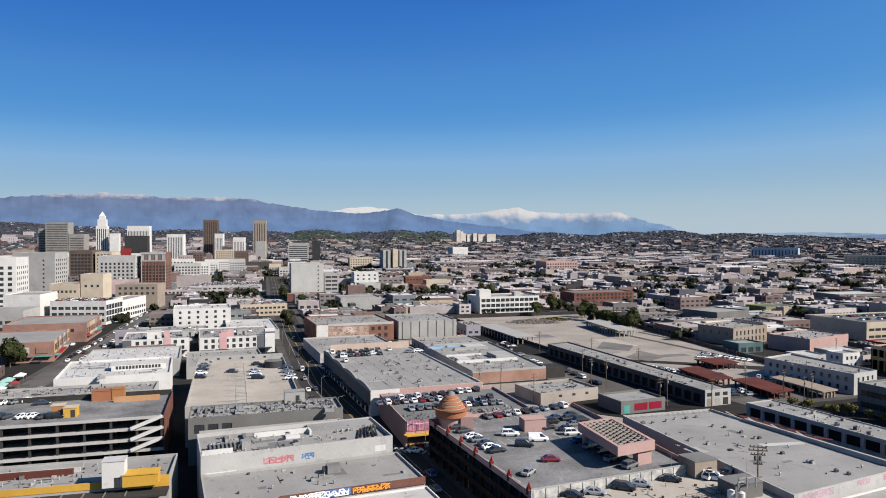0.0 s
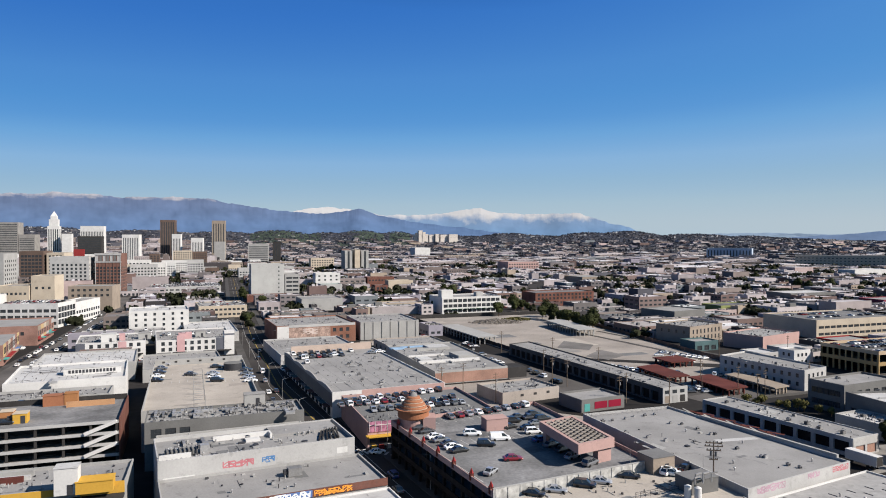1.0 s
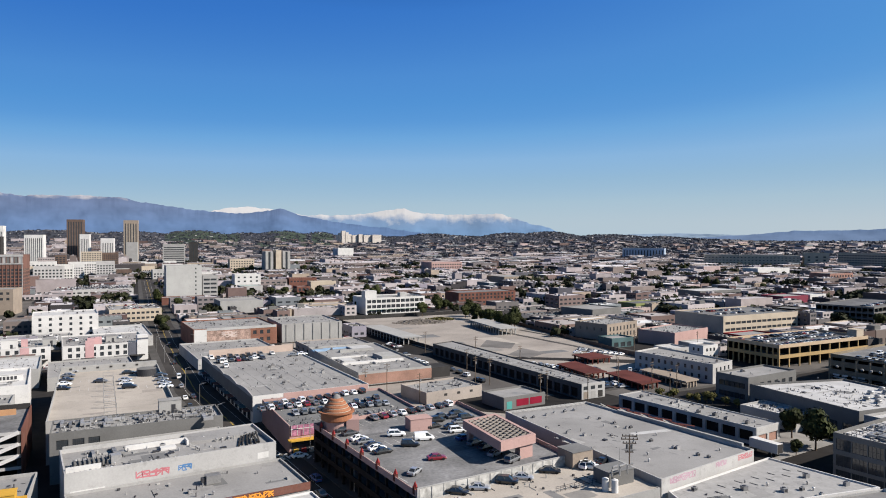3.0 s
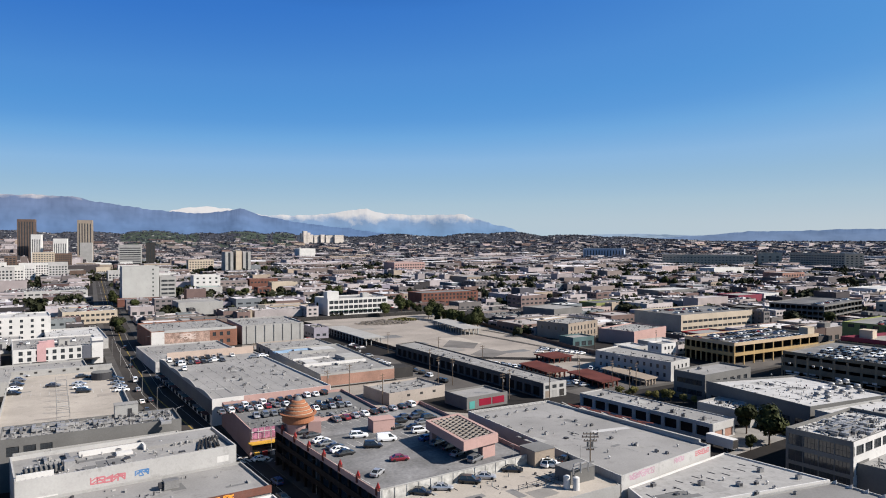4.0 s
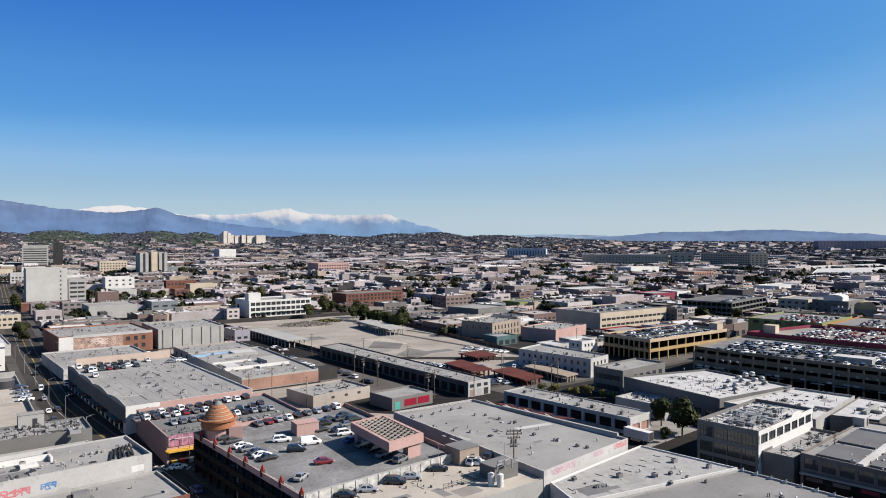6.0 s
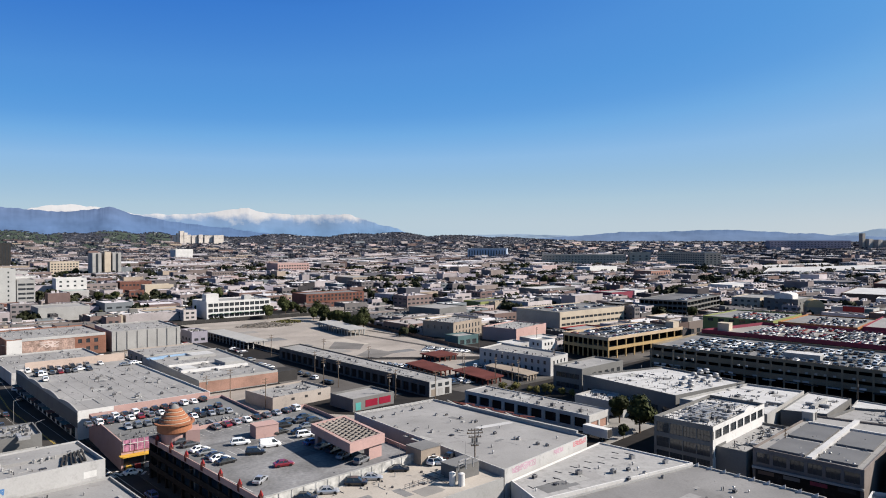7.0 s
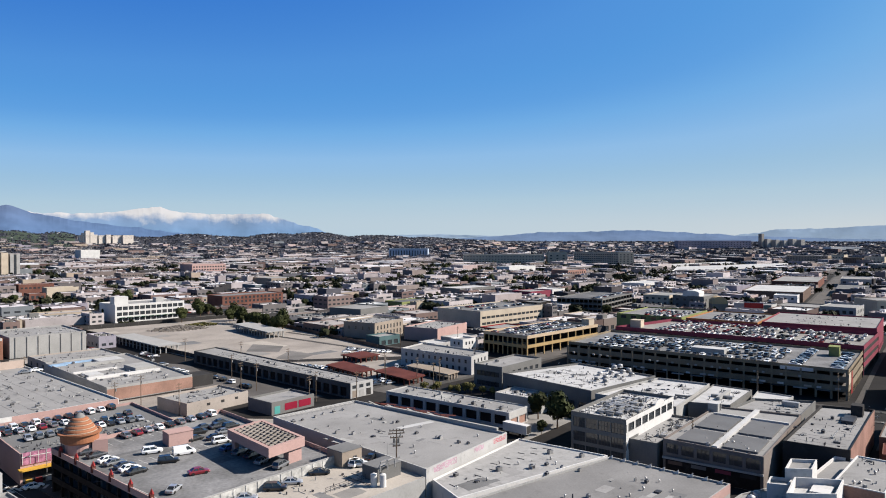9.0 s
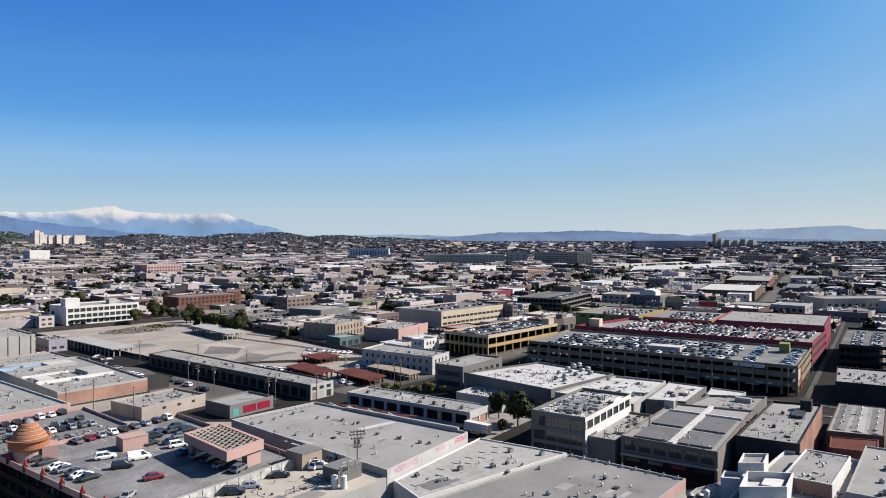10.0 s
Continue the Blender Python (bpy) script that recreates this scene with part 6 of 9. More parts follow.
FAR_CAR = surf("mixed_car_paint", (0.4, 0.4, 0.4), rough=0.35, var=0.05, bump=0, palette=((0.6, 0.6, 0.6), (0.04, 0.04, 0.045), (0.3, 0.3, 0.31), (0.015, 0.015, 0.015), (0.55, 0.55, 0.55), (0.1, 0.1, 0.11), (0.16, 0.02, 0.02), (0.65, 0.65, 0.64)), island=True)
CARPAINT = {"white": gloss("white_car_paint", (0.75, 0.75, 0.74)), "silver": gloss("silver_car_paint", (0.42, 0.43, 0.45), 0.3, 0.5), "grey": gloss("grey_car_paint", (0.16, 0.165, 0.175), 0.3, 0.3),
            "dark": gloss("dark_car_paint", (0.035, 0.037, 0.045)), "black": gloss("black_car_paint", (0.012, 0.012, 0.013)), "red": gloss("red_car_paint", (0.17, 0.010, 0.016)), "blue": gloss("blue_car_paint", (0.03, 0.06, 0.18))}
CARGLASS = gloss("car_glass", (0.02, 0.024, 0.028), 0.06)
LAMP_W, LAMP_R = gloss("headlight_lens", (0.6, 0.6, 0.6), 0.15), gloss("tail_light_lens", (0.35, 0.02, 0.02), 0.2)
CARS = {}
SHAPES = {  # length, half width, body stations (x, z low, z high), cabin side outline (x, z), names
    "sedan": (4.7, 0.9, ((-2.35, 0.45, 0.80), (-2.2, 0.28, 0.93), (-1.5, 0.22, 0.98), (0.9, 0.22, 0.93), (1.9, 0.24, 0.80), (2.3, 0.32, 0.66), (2.35, 0.42, 0.58)), ((-1.75, 0.96), (-1.05, 1.42), (0.25, 1.44), (1.15, 0.92))),
    "suv": (4.8, 0.96, ((-2.4, 0.5, 1.0), (-2.3, 0.34, 1.08), (-1.5, 0.28, 1.1), (1.0, 0.28, 1.08), (2.0, 0.3, 1.0), (2.35, 0.4, 0.85), (2.4, 0.5, 0.75)), ((-2.25, 1.08), (-1.95, 1.72), (0.35, 1.76), (1.2, 1.07))),
    "van": (5.2, 1.0, ((-2.6, 0.45, 1.2), (-2.55, 0.32, 1.25), (-1.5, 0.28, 1.25), (1.2, 0.28, 1.2), (2.2, 0.3, 1.05), (2.55, 0.4, 0.9), (2.6, 0.5, 0.8)), ((-2.56, 1.22), (-2.45, 2.05), (0.9, 2.08), (1.9, 1.12)))}


def car_parts(kind, colour, full=True):
    L, hw, st, cab = SHAPES[kind]
    root = thing({"sedan": "car", "suv": "suv", "van": "van"}[kind], "%s %s parked among others" % (colour, {"sedan": "sedan car", "suv": "sport utility car", "van": "panel van"}[kind]), "car", None, "parked cars")
    m = Mesh()
    for x, z0, z1 in st:
        zm = z0 + (z1 - z0) * 0.6
        e = hw if abs(x) < L / 2 - 0.1 else hw * 0.86
        m.v += [(x, -e * 0.9, z0), (x, -e, zm), (x, -e * 0.9, z1), (x, e * 0.9, z1), (x, e, zm), (x, e * 0.9, z0)]
    for i in range(len(st) - 1):
        for k in range(6):
            a, b = i * 6 + k, i * 6 + (k + 1) % 6
            m.f.append((a, b, b + 6, a + 6))
            m.k.append(0)
    n = (len(st) - 1) * 6
    m.f += [(5, 4, 3, 2, 1, 0), (n, n + 1, n + 2, n + 3, n + 4, n + 5)]
    m.k += [0, 0]
    # roof skin and pillars
    (x0, z0), (x1, z1), (x2, z2), (x3, z3) = cab
    b0, t0 = hw * 0.88, hw * 0.72
    m.prism(((x1 - 0.03, -t0 - 0.02), (x2 + 0.03, -t0 - 0.02), (x2 + 0.03, t0 + 0.02), (x1 - 0.03, t0 + 0.02)), z1 - 0.03, z1 + 0.05)
    for s in (-1, 1):
        m.beam((x0, s * b0, z0), (x1, s * t0, z1), 0.06), m.beam((x3, s * b0, z3), (x2, s * t0, z2), 0.05)
        m.beam(((x0 + x3) / 2 + 0.1, s * (b0 + 0.01), z0), ((x1 + x2) / 2 + 0.1, s * (t0 + 0.01), z1), 0.05)
        if kind == "van":
            m.quad((x0, s * (b0 + 0.02), z0), (x3 - 1.5, s * (b0 + 0.02), z3 + 0.06), (x2 - 0.7, s * (t0 + 0.03), z2), (x1, s * (t0 + 0.03), z1))
    part("body", m, CARPAINT[colour], root)
    g = Mesh()
    lo, hi = [(x0, z0), (x3, z3)], [(x1, z1), (x2, z2)]
    g.v += [(x0, -b0, z0), (x3, -b0, z3), (x2, -t0, z2), (x1, -t0, z1), (x0, b0, z0), (x3, b0, z3), (x2, t0, z2), (x1, t0, z1)]
    g.f += [(0, 1, 2, 3), (5, 4, 7, 6), (1, 5, 6, 2), (4, 0, 3, 7), (3, 2, 6, 7)]
    g.k += [0] * 5
    part("glasshouse", g, CARGLASS, root)
    if full:
        w = Mesh()
        w.tube(0, 0, -0.1, 0.1, 0.33, n=12)
        wd = w.data("wheel", TYRE)
        for sx_ in (-L * 0.3, L * 0.3):
            for sy_ in (-hw + 0.08, hw - 0.08):
                part("wheel", wd, None, root, at=pose(sx_, sy_, 0.33, 90, 0, 0))
        lw, lr = Mesh(), Mesh()
        lw.box(-0.03, -0.18, -0.06, 0.03, 0.18, 0.06), lr.box(-0.03, -0.16, -0.07, 0.03, 0.16, 0.07)
        dw, dr = lw.data("headlight", LAMP_W), lr.data("tail_light", LAMP_R)
        zh = st[-2][2] - 0.06
        for s in (-1, 1):
            part("headlight", dw, None, root, at=pose(L / 2 - 0.04, s * hw * 0.6, zh))
            part("tail_light", dr, None, root, at=pose(-L / 2 + 0.02, s * hw * 0.62, st[0][2] - 0.1))
    else:
        w = Mesh()
        prof = ((-L * 0.38, 0.34), (-L * 0.36, 0.0), (-L * 0.24, 0.0), (-L * 0.22, 0.3), (L * 0.22, 0.3), (L * 0.24, 0.0), (L * 0.36, 0.0), (L * 0.38, 0.34))
        w.v += [(px_, s * (hw - 0.02), pz_) for s in (-1, 1) for px_, pz_ in prof]
        w.f += [(k, k + 1, k + 9, k + 8) for k in range(7)] + [(0, 1, 2, 3), (4, 5, 6, 7), (11, 10, 9, 8), (15, 14, 13, 12), (0, 3, 4, 7), (15, 12, 11, 8), (0, 8, 15, 7)]
        w.k += [0] * 14
        part("undercarriage", w, TYRE, root)
    return root


def car(x, y, z, heading, style, full=True):
    kind, colour = ("suv", style[3:]) if style.startswith("suv") else ("van", style[3:]) if style.startswith("van") else ("sedan", style)
    key = (kind, colour, full)
    m = pose(x, y, z, 0, 0, heading)
    if key not in CARS:
        CARS[key] = car_parts(kind, colour, full)
        CARS[key].matrix_basis = m
        return CARS[key]
    return copy_thing(CARS[key], m)


STYLES = ("white", "suvwhite", "silver", "grey", "dark", "black", "suvblack", "white", "silver", "dark", "suvgrey", "red", "grey", "suvwhite", "black")


def cars_at(rows, z, full=True, jitter=4.0, seed=1):
    rng = random.Random(seed)
    for row in rows:
        style = row[3] if len(row) > 3 else rng.choice(STYLES)
        car(row[0], row[1], z, row[2] + rng.uniform(-jitter, jitter), style, full)


FAR_DECK = Mesh()
landmarks()
WHITE_DECK = [ob for ob in bpy.data.objects if ob.parent is None and abs(ob.matrix_basis.translation.x + 278) < 0.1 and abs(ob.matrix_basis.translation.y - 490) < 0.1][0]
CITY_DECK = [ob for ob in bpy.data.objects if ob.name.startswith("parking_roof_building") and ob.parent is None][-1]


def far_row(root, x, y, dx, dy, n, z, heading, fill=0.8, seed=2):
    """Cars side by side on a deck too far off to tell them apart."""
    rng = random.Random(seed)
    rot = math.degrees(root.matrix_basis.to_euler().z)
    for i in range(n):
        if rng.random() < fill:
            p = root.matrix_basis @ Vector((x + dx * i + rng.uniform(-0.1, 0.1), y + dy * i + rng.uniform(-0.2, 0.2), 0))
            a = rot + heading + rng.uniform(-3, 3) + rng.choice((0, 180))
            c, s = math.cos(radians(a)), math.sin(radians(a))
            body = [(p.x + u * c - v * s, p.y + u * s + v * c) for u, v in ((-2.25, -0.75), (-2.1, -0.88), (2.0, -0.88), (2.25, -0.7), (2.25, 0.7), (2.0, 0.88), (-2.1, 0.88), (-2.25, 0.75))]
            FAR_DECK.prism(body, z + 0.25, z + 0.92, 0)
            cab = [(p.x + u * c - v * s, p.y + u * s + v * c) for u, v in ((-1.6, -0.72), (1.1, -0.72), (1.1, 0.72), (-1.6, 0.72))]
            top = [(p.x + u * c - v * s, p.y + u * s + v * c) for u, v in ((-1.1, -0.6), (0.4, -0.6), (0.4, 0.6), (-1.1, 0.6))]
            FAR_DECK.prism(cab, z + 0.92, z + 1.0, 0)
            b = len(FAR_DECK.v)
            FAR_DECK.v += [(*q, z + 0.96) for q in cab] + [(*q, z + 1.4) for q in top]
            FAR_DECK.f += [(b + k, b + (k + 1) % 4, b + 4 + (k + 1) % 4, b + 4 + k) for k in range(4)] + [(b + 4, b + 5, b + 6, b + 7)]
            FAR_DECK.k += [1, 1, 1, 1, 0]


DARKER = ("dark", "black", "grey", "suvblack", "white", "silver", "dark", "suvgrey", "suvwhite", "black")


def car_row(root, x, y, dx, dy, n, z, heading, fill=0.8, seed=2, styles=STYLES):
    """Cars side by side in the frame of a building."""
    rng = random.Random(seed)
    rot = math.degrees(root.matrix_basis.to_euler().z)
    for i in range(n):
        if rng.random() < fill:
            p = root.matrix_basis @ Vector((x + dx * i + rng.uniform(-0.1, 0.1), y + dy * i + rng.uniform(-0.2, 0.2), 0))
            car(p.x, p.y, z, rot + heading + rng.uniform(-3, 3) + rng.choice((0, 180)), rng.choice(styles), False)


cars_at(M3_CARS, 10.01)
cars_at([(x, y - 1.0, a) for x, y, a in M3_ROW], 10.01, seed=4)
cars_at([(x * 0.987, y * 0.987, a, c) for x, y, a, c in LOT_CARS[:6]], 9.31)
cars_at([(x + 0.6, y - 6.0, a) for x, y, a in M2_ROW], 7.21, seed=5)
cars_at([(x + 1.5, y - 2.0, a) for x, y, a in M2_ROW2], 7.21, seed=6)
cars_at([(x, y - 2, a, c) for x, y, a, c in M2_MORE], 7.21)
cars_at(M1_CARS[:3] + M1_CARS[5:6] + M1_CARS[8:9] + M1_CARS[10:], 8.41)
cars_at(L5_CARS, 10.91)
cars_at(L1_CARS, 12.01)
cars_at(STREET_CARS, 0.04)
cars_at(YARD_CARS, 0.13, False)

for u, h, s in ((5, 0, 11), (18, 0, 12), (23.5, 0, 13), (36, 0, 14), (41.5, 0, 15)):
    car_row(B["R8"], u + 1.5, 27, 0.0, 2.9, 29, 11.01, h, 0.84, s, DARKER)
for v, s in ((4.5, 71), (19, 72)):
    car_row(B["R8"], 4, v, 2.9, 0.0, 16, 11.01, 90, 0.8, s, DARKER)
for u, s in ((4, 21), (10, 22), (16, 23), (22, 24), (28, 25), (36, 51), (42, 52), (49, 53)):
    far_row(B["R9"], u, 5, 0.0, 2.8, 34, 12.01, 0, 0.66, s)
for key in ("R9g", "R9o"):
    for u, s in ((6, 26), (14, 27), (20, 28), (30, 29), (37, 30)):
        far_row(B[key], u, 4, 0.0, 2.8, 9, 13.71, 0, 0.8, s)
far_row(B["R16"], 6, 5, 3.0, 0.0, 20, 11.01, 90, 0.8, 44)
far_row(B["R16"], 6, 13, 3.0, 0.0, 20, 11.01, 90, 0.8, 45)
for v, s in ((4, 31), (16, 32), (26, 33)):
    far_row(B["R10"], 5, v, 2.8, 0.0, 22, 10.01, 90, 0.85, s)
far_row(B["R11"], 8, 30, 2.9, 0.0, 20, 10.81, 90, 0.6, 41)
far_row(B["R11"], 8, 14, 2.9, 0.0, 20, 10.81, 90, 0.5, 42)
far_row(B["R12"], 8, 10, 3.0, 0.0, 26, 12.01, 90, 0.4, 43)

for v in (4, 12, 20):
    far_row(WHITE_DECK, 3, v, 2.8, 0.0, 12, 16.31, 90, 0.8, 150 + v)
for v in (3, 15, 26, 36):
    far_row(B["cream"], 3, v, 2.8, 0.0, 12, 8.81, 90, 0.7, 130 + v)
for v in (4, 10, 21, 27, 38, 44):
    far_row(CITY_DECK, 3, v, 2.8, 0.0, 25, 7.31, 90, 0.8, 140 + v)
for key, x, y, n, z, sd in (("L9a", 11, 15, 6, 8.81, 61), ("L9a", 9, 22, 7, 8.81, 62), ("L9b", 4, 24, 10, 8.81, 63), ("fill2", 4, 8, 13, 4.31, 64), ("fill2", 4, 20, 13, 4.31, 65), ("fill2", 4, 30, 13, 4.31, 66)):
    far_row(B[key], x, y, 2.9, 0.0, n, z, 90, 0.65, sd)
tagged(new("deck_cars", FAR_DECK.data("deck_cars", FAR_CAR, CARGLASS)), "rows of parked cars on the far garage decks", "cars", kind="stuff")


# ---- roof plant ----
def make_ac():
    root = thing("air_conditioner", "grey metal rooftop air conditioning unit", "air conditioner", None, "rooftop units")
    m = Mesh()
    m.box(-0.75, -0.6, 0.12, 0.75, 0.6, 1.15), m.box(-0.8, -0.62, 0, 0.8, -0.5, 0.12), m.box(-0.8, 0.5, 0, 0.8, 0.62, 0.12)
    m.box(-0.79, -0.64, 1.15, 0.79, 0.64, 1.21)
    part("casing", m, METAL, root)
    f = Mesh()
    f.tube(0.1, 0, 1.21, 1.34, 0.46, n=14)
    part("fan_ring", f, DARKMETAL, root)
    l = Mesh()
    for i in range(6):
        l.box(-0.68, -0.625, 0.28 + i * 0.13, 0.68, -0.6, 0.36 + i * 0.13)
    l.box(-0.775, -0.5, 0.25, -0.75, 0.5, 1.05)
    part("louvre", l, DARKMETAL, root)
    return root


def make_vent():
    m = Mesh()
    m.tube(0, 0, 0, 0.6, 0.16, n=8)
    m.tube(0, 0, 0.6, 0.78, 0.32, 0.1, n=10)
    return tagged(new("roof_vent", m.data("roof_vent", METAL)), "small metal roof vent with a round cap", "vent", "roof vents")


def make_fan():
    root = thing("roof_fan", "large round white roof ventilator", "ventilator", None, "roof ventilators")
    m = Mesh()
    m.box(-0.9, -0.9, 0, 0.9, 0.9, 0.5)
    part("curb", m, ROOF_W, root)
    c = Mesh()
    c.lathe(((0.8, 0.5), (1.05, 0.75), (1.05, 1.15), (0.7, 1.4), (0.0, 1.45)), 14)
    part("hood", c, METAL, root, smooth=True)
    return root


def make_duct():
    root = thing("roof_duct", "bent sheet-metal duct on a roof", "duct", None, "roof ducts")
    m = Mesh()
    m.box(0, 0, 0.3, 5.0, 0.8, 1.0), m.box(4.2, 0.8, 0.3, 5.0, 2.4, 1.0), m.box(0, 0.1, 0, 0.6, 0.7, 0.3)
    part("duct_run", m, METAL, root)
    for x in (0.9, 3.6):
        s = Mesh()
        s.box(x, -0.03, 0.0, x + 0.1, 0.83, 1.03)
        part("bracket", s, DARKMETAL, root)
    return root


PROTO = {}


def put(make, m):
    if make not in PROTO:
        PROTO[make] = make()
        PROTO[make].matrix_basis = m
        return PROTO[make]
    return copy_thing(PROTO[make], m)


def units_at(rows, z, rot, seed=3, big=1.0):
    rng = random.Random(seed)
    for x, y in rows:
        put(make_ac, pose(x, y, z, 0, 0, rot + rng.choice((0, 90, 180))) @ Matrix.Scale(big * rng.uniform(0.8, 1.15), 4))


def scatter(root, w, d, z, n_ac, n_vent, n_duct=0, seed=1, x0=2.0, y0=2.0):
    rng = random.Random(seed)
    for make, n in ((make_ac, n_ac), (make_vent, n_vent), (make_duct, n_duct)):
        for _ in range(n):
            put(make, on(root, rng.uniform(x0, w - 2), rng.uniform(y0, d - 2), z, rng.choice((0, 90, 180, 270))) @ Matrix.Scale(rng.uniform(0.7, 1.15), 4))


units_at([(x * 0.978, y * 0.978) for x, y in M8_UNITS], 10.4, 20, big=0.72)
units_at([(x * 0.985, y * 0.985) for x, y in R2_UNITS if y < 142], 8.12, 20, big=0.85)
for x, y in M8_SMALL:
    put(make_vent, pose(x * 0.98, y * 0.98, 10.4))
units_at(M1_UNITS, 8.4, 20)
units_at([(x * 1.045, y * 1.045) for x, y in M5_UNITS], 4.9, 18)
units_at([(x * 1.02, y * 1.02) for x, y in M6_UNITS], 3.9, 25, big=0.8)
for x, y in R4_FANS:
    put(make_fan, pose(x, y, 8.3))
units_at(R6_UNITS, 9.8, 25)
units_at(R13_UNITS, 7.3, 28)
scatter(B["L6"], 42, 14, 12.3, 16, 14, 8, 51)
scatter(B["L6c"], 36, 15, 9.3, 4, 8, 4, 52)
scatter(B["L7"], 43, 18, 13.1, 2, 10, 1, 53)
scatter(B["L3"], 35, 34, 14.3, 5, 8, 1, 54)
scatter(B["L1b"], 49, 12, 12.9, 10, 4, 0, 55)
scatter(B["L2"], 44, 16, 9.3, 3, 5, 1, 56)
scatter(B["L9a"], 31, 32, 8.8, 6, 10, 1, 57)
scatter(B["L9b"], 37, 40, 8.8, 7, 12, 2, 58)
scatter(B["L10"], 35, 28, 14.3, 4, 6, 1, 59)
scatter(B["M1"], 41, 60, 8.4, 5, 12, 0, 60)
scatter(B["M5"], 33, 68, 4.9, 6, 14, 2, 61)
scatter(B["M4"], 45, 43, 10.3, 6, 10, 1, 62)
scatter(B["M4b"], 36, 38, 10.3, 4, 8, 0, 63)
scatter(B["strip"], 41, 53, 4.7, 5, 10, 1, 64)
scatter(B["M9"], 11, 105, 5.5, 7, 8, 0, 65)
scatter(B["R1"], 11.5, 50, 5.05, 9, 4, 0, 66)
scatter(B["R3"], 30, 15, 12.1, 6, 10, 16, 67, x0=8, y0=3)
scatter(B["R3b"], 32, 6, 6.9, 6, 4, 2, 68)
scatter(B["R4"], 40, 48, 8.3, 4, 6, 0, 69)
scatter(B["R4b"], 40, 24, 7.9, 3, 6, 3, 70)
scatter(B["R5"], 12, 20, 8.5, 2, 8, 0, 71)
scatter(B["R7d"], 23, 9, 10.7, 0, 4, 0, 72)
scatter(B["R7e"], 39, 9, 9.2, 6, 4, 0, 73)
scatter(B["R2"], 28, 26, 8.1, 1, 8, 0, 74, y0=4)
scatter(B["small"], 12, 19, 4.3, 3, 6, 1, 75)
scatter(B["R4t"], 29, 13, 9.8, 2, 4, 0, 76)
scatter(B["whiteb"], 52, 28, 12.8, 6, 8, 0, 77)
scatter(B["M14"], 31, 23, 9.3, 5, 6, 0, 78)
scatter(B["M14b"], 37, 23, 7.3, 5, 6, 0, 79)
scatter(B["M13"], 13, 42, 7.8, 3, 6, 0, 80)
scatter(B["L8"], 44, 18, 9.5, 1, 5, 0, 81)


def roof_wear(root, x0, y0, x1, y1, z, mats, n_patch, n_pipe, seed):
    """Patches of newer roofing, seams and thin pipes, each a piece of its own on the roof."""
    rng = random.Random(seed)
    k = math.degrees(root.matrix_basis.to_euler().z)
    for i in range(n_patch):
        w, d = rng.uniform(1.2, 7), rng.uniform(0.8, 5)
        x, y = rng.uniform(x0, max(x0 + 0.1, x1 - w)), rng.uniform(y0, max(y0 + 0.1, y1 - d))
        m = Mesh()
        m.box(x, y, z - 0.02, x + w, y + d, z + 0.012 + 0.002 * i)
        part("roof_patch", m, rng.choice(mats), root)
    for i in range(n_pipe):
        L = rng.uniform(3, 14)
        along = rng.random() < 0.5
        x, y = rng.uniform(x0, x1), rng.uniform(y0, y1)
        m = Mesh()
        e = (min(x + L, x1), y) if along else (x, min(y + L, y1))
        m.beam((x, y, z + 0.16), (e[0], e[1], z + 0.16), 0.05)
        for t in (0.0, 0.5, 1.0):
            px_, py_ = x + (e[0] - x) * t, y + (e[1] - y) * t
            m.box(px_ - 0.09, py_ - 0.09, z, px_ + 0.09, py_ + 0.09, z + 0.12)
        part("roof_pipe", m, rng.choice((METAL, DARKMETAL)), root)


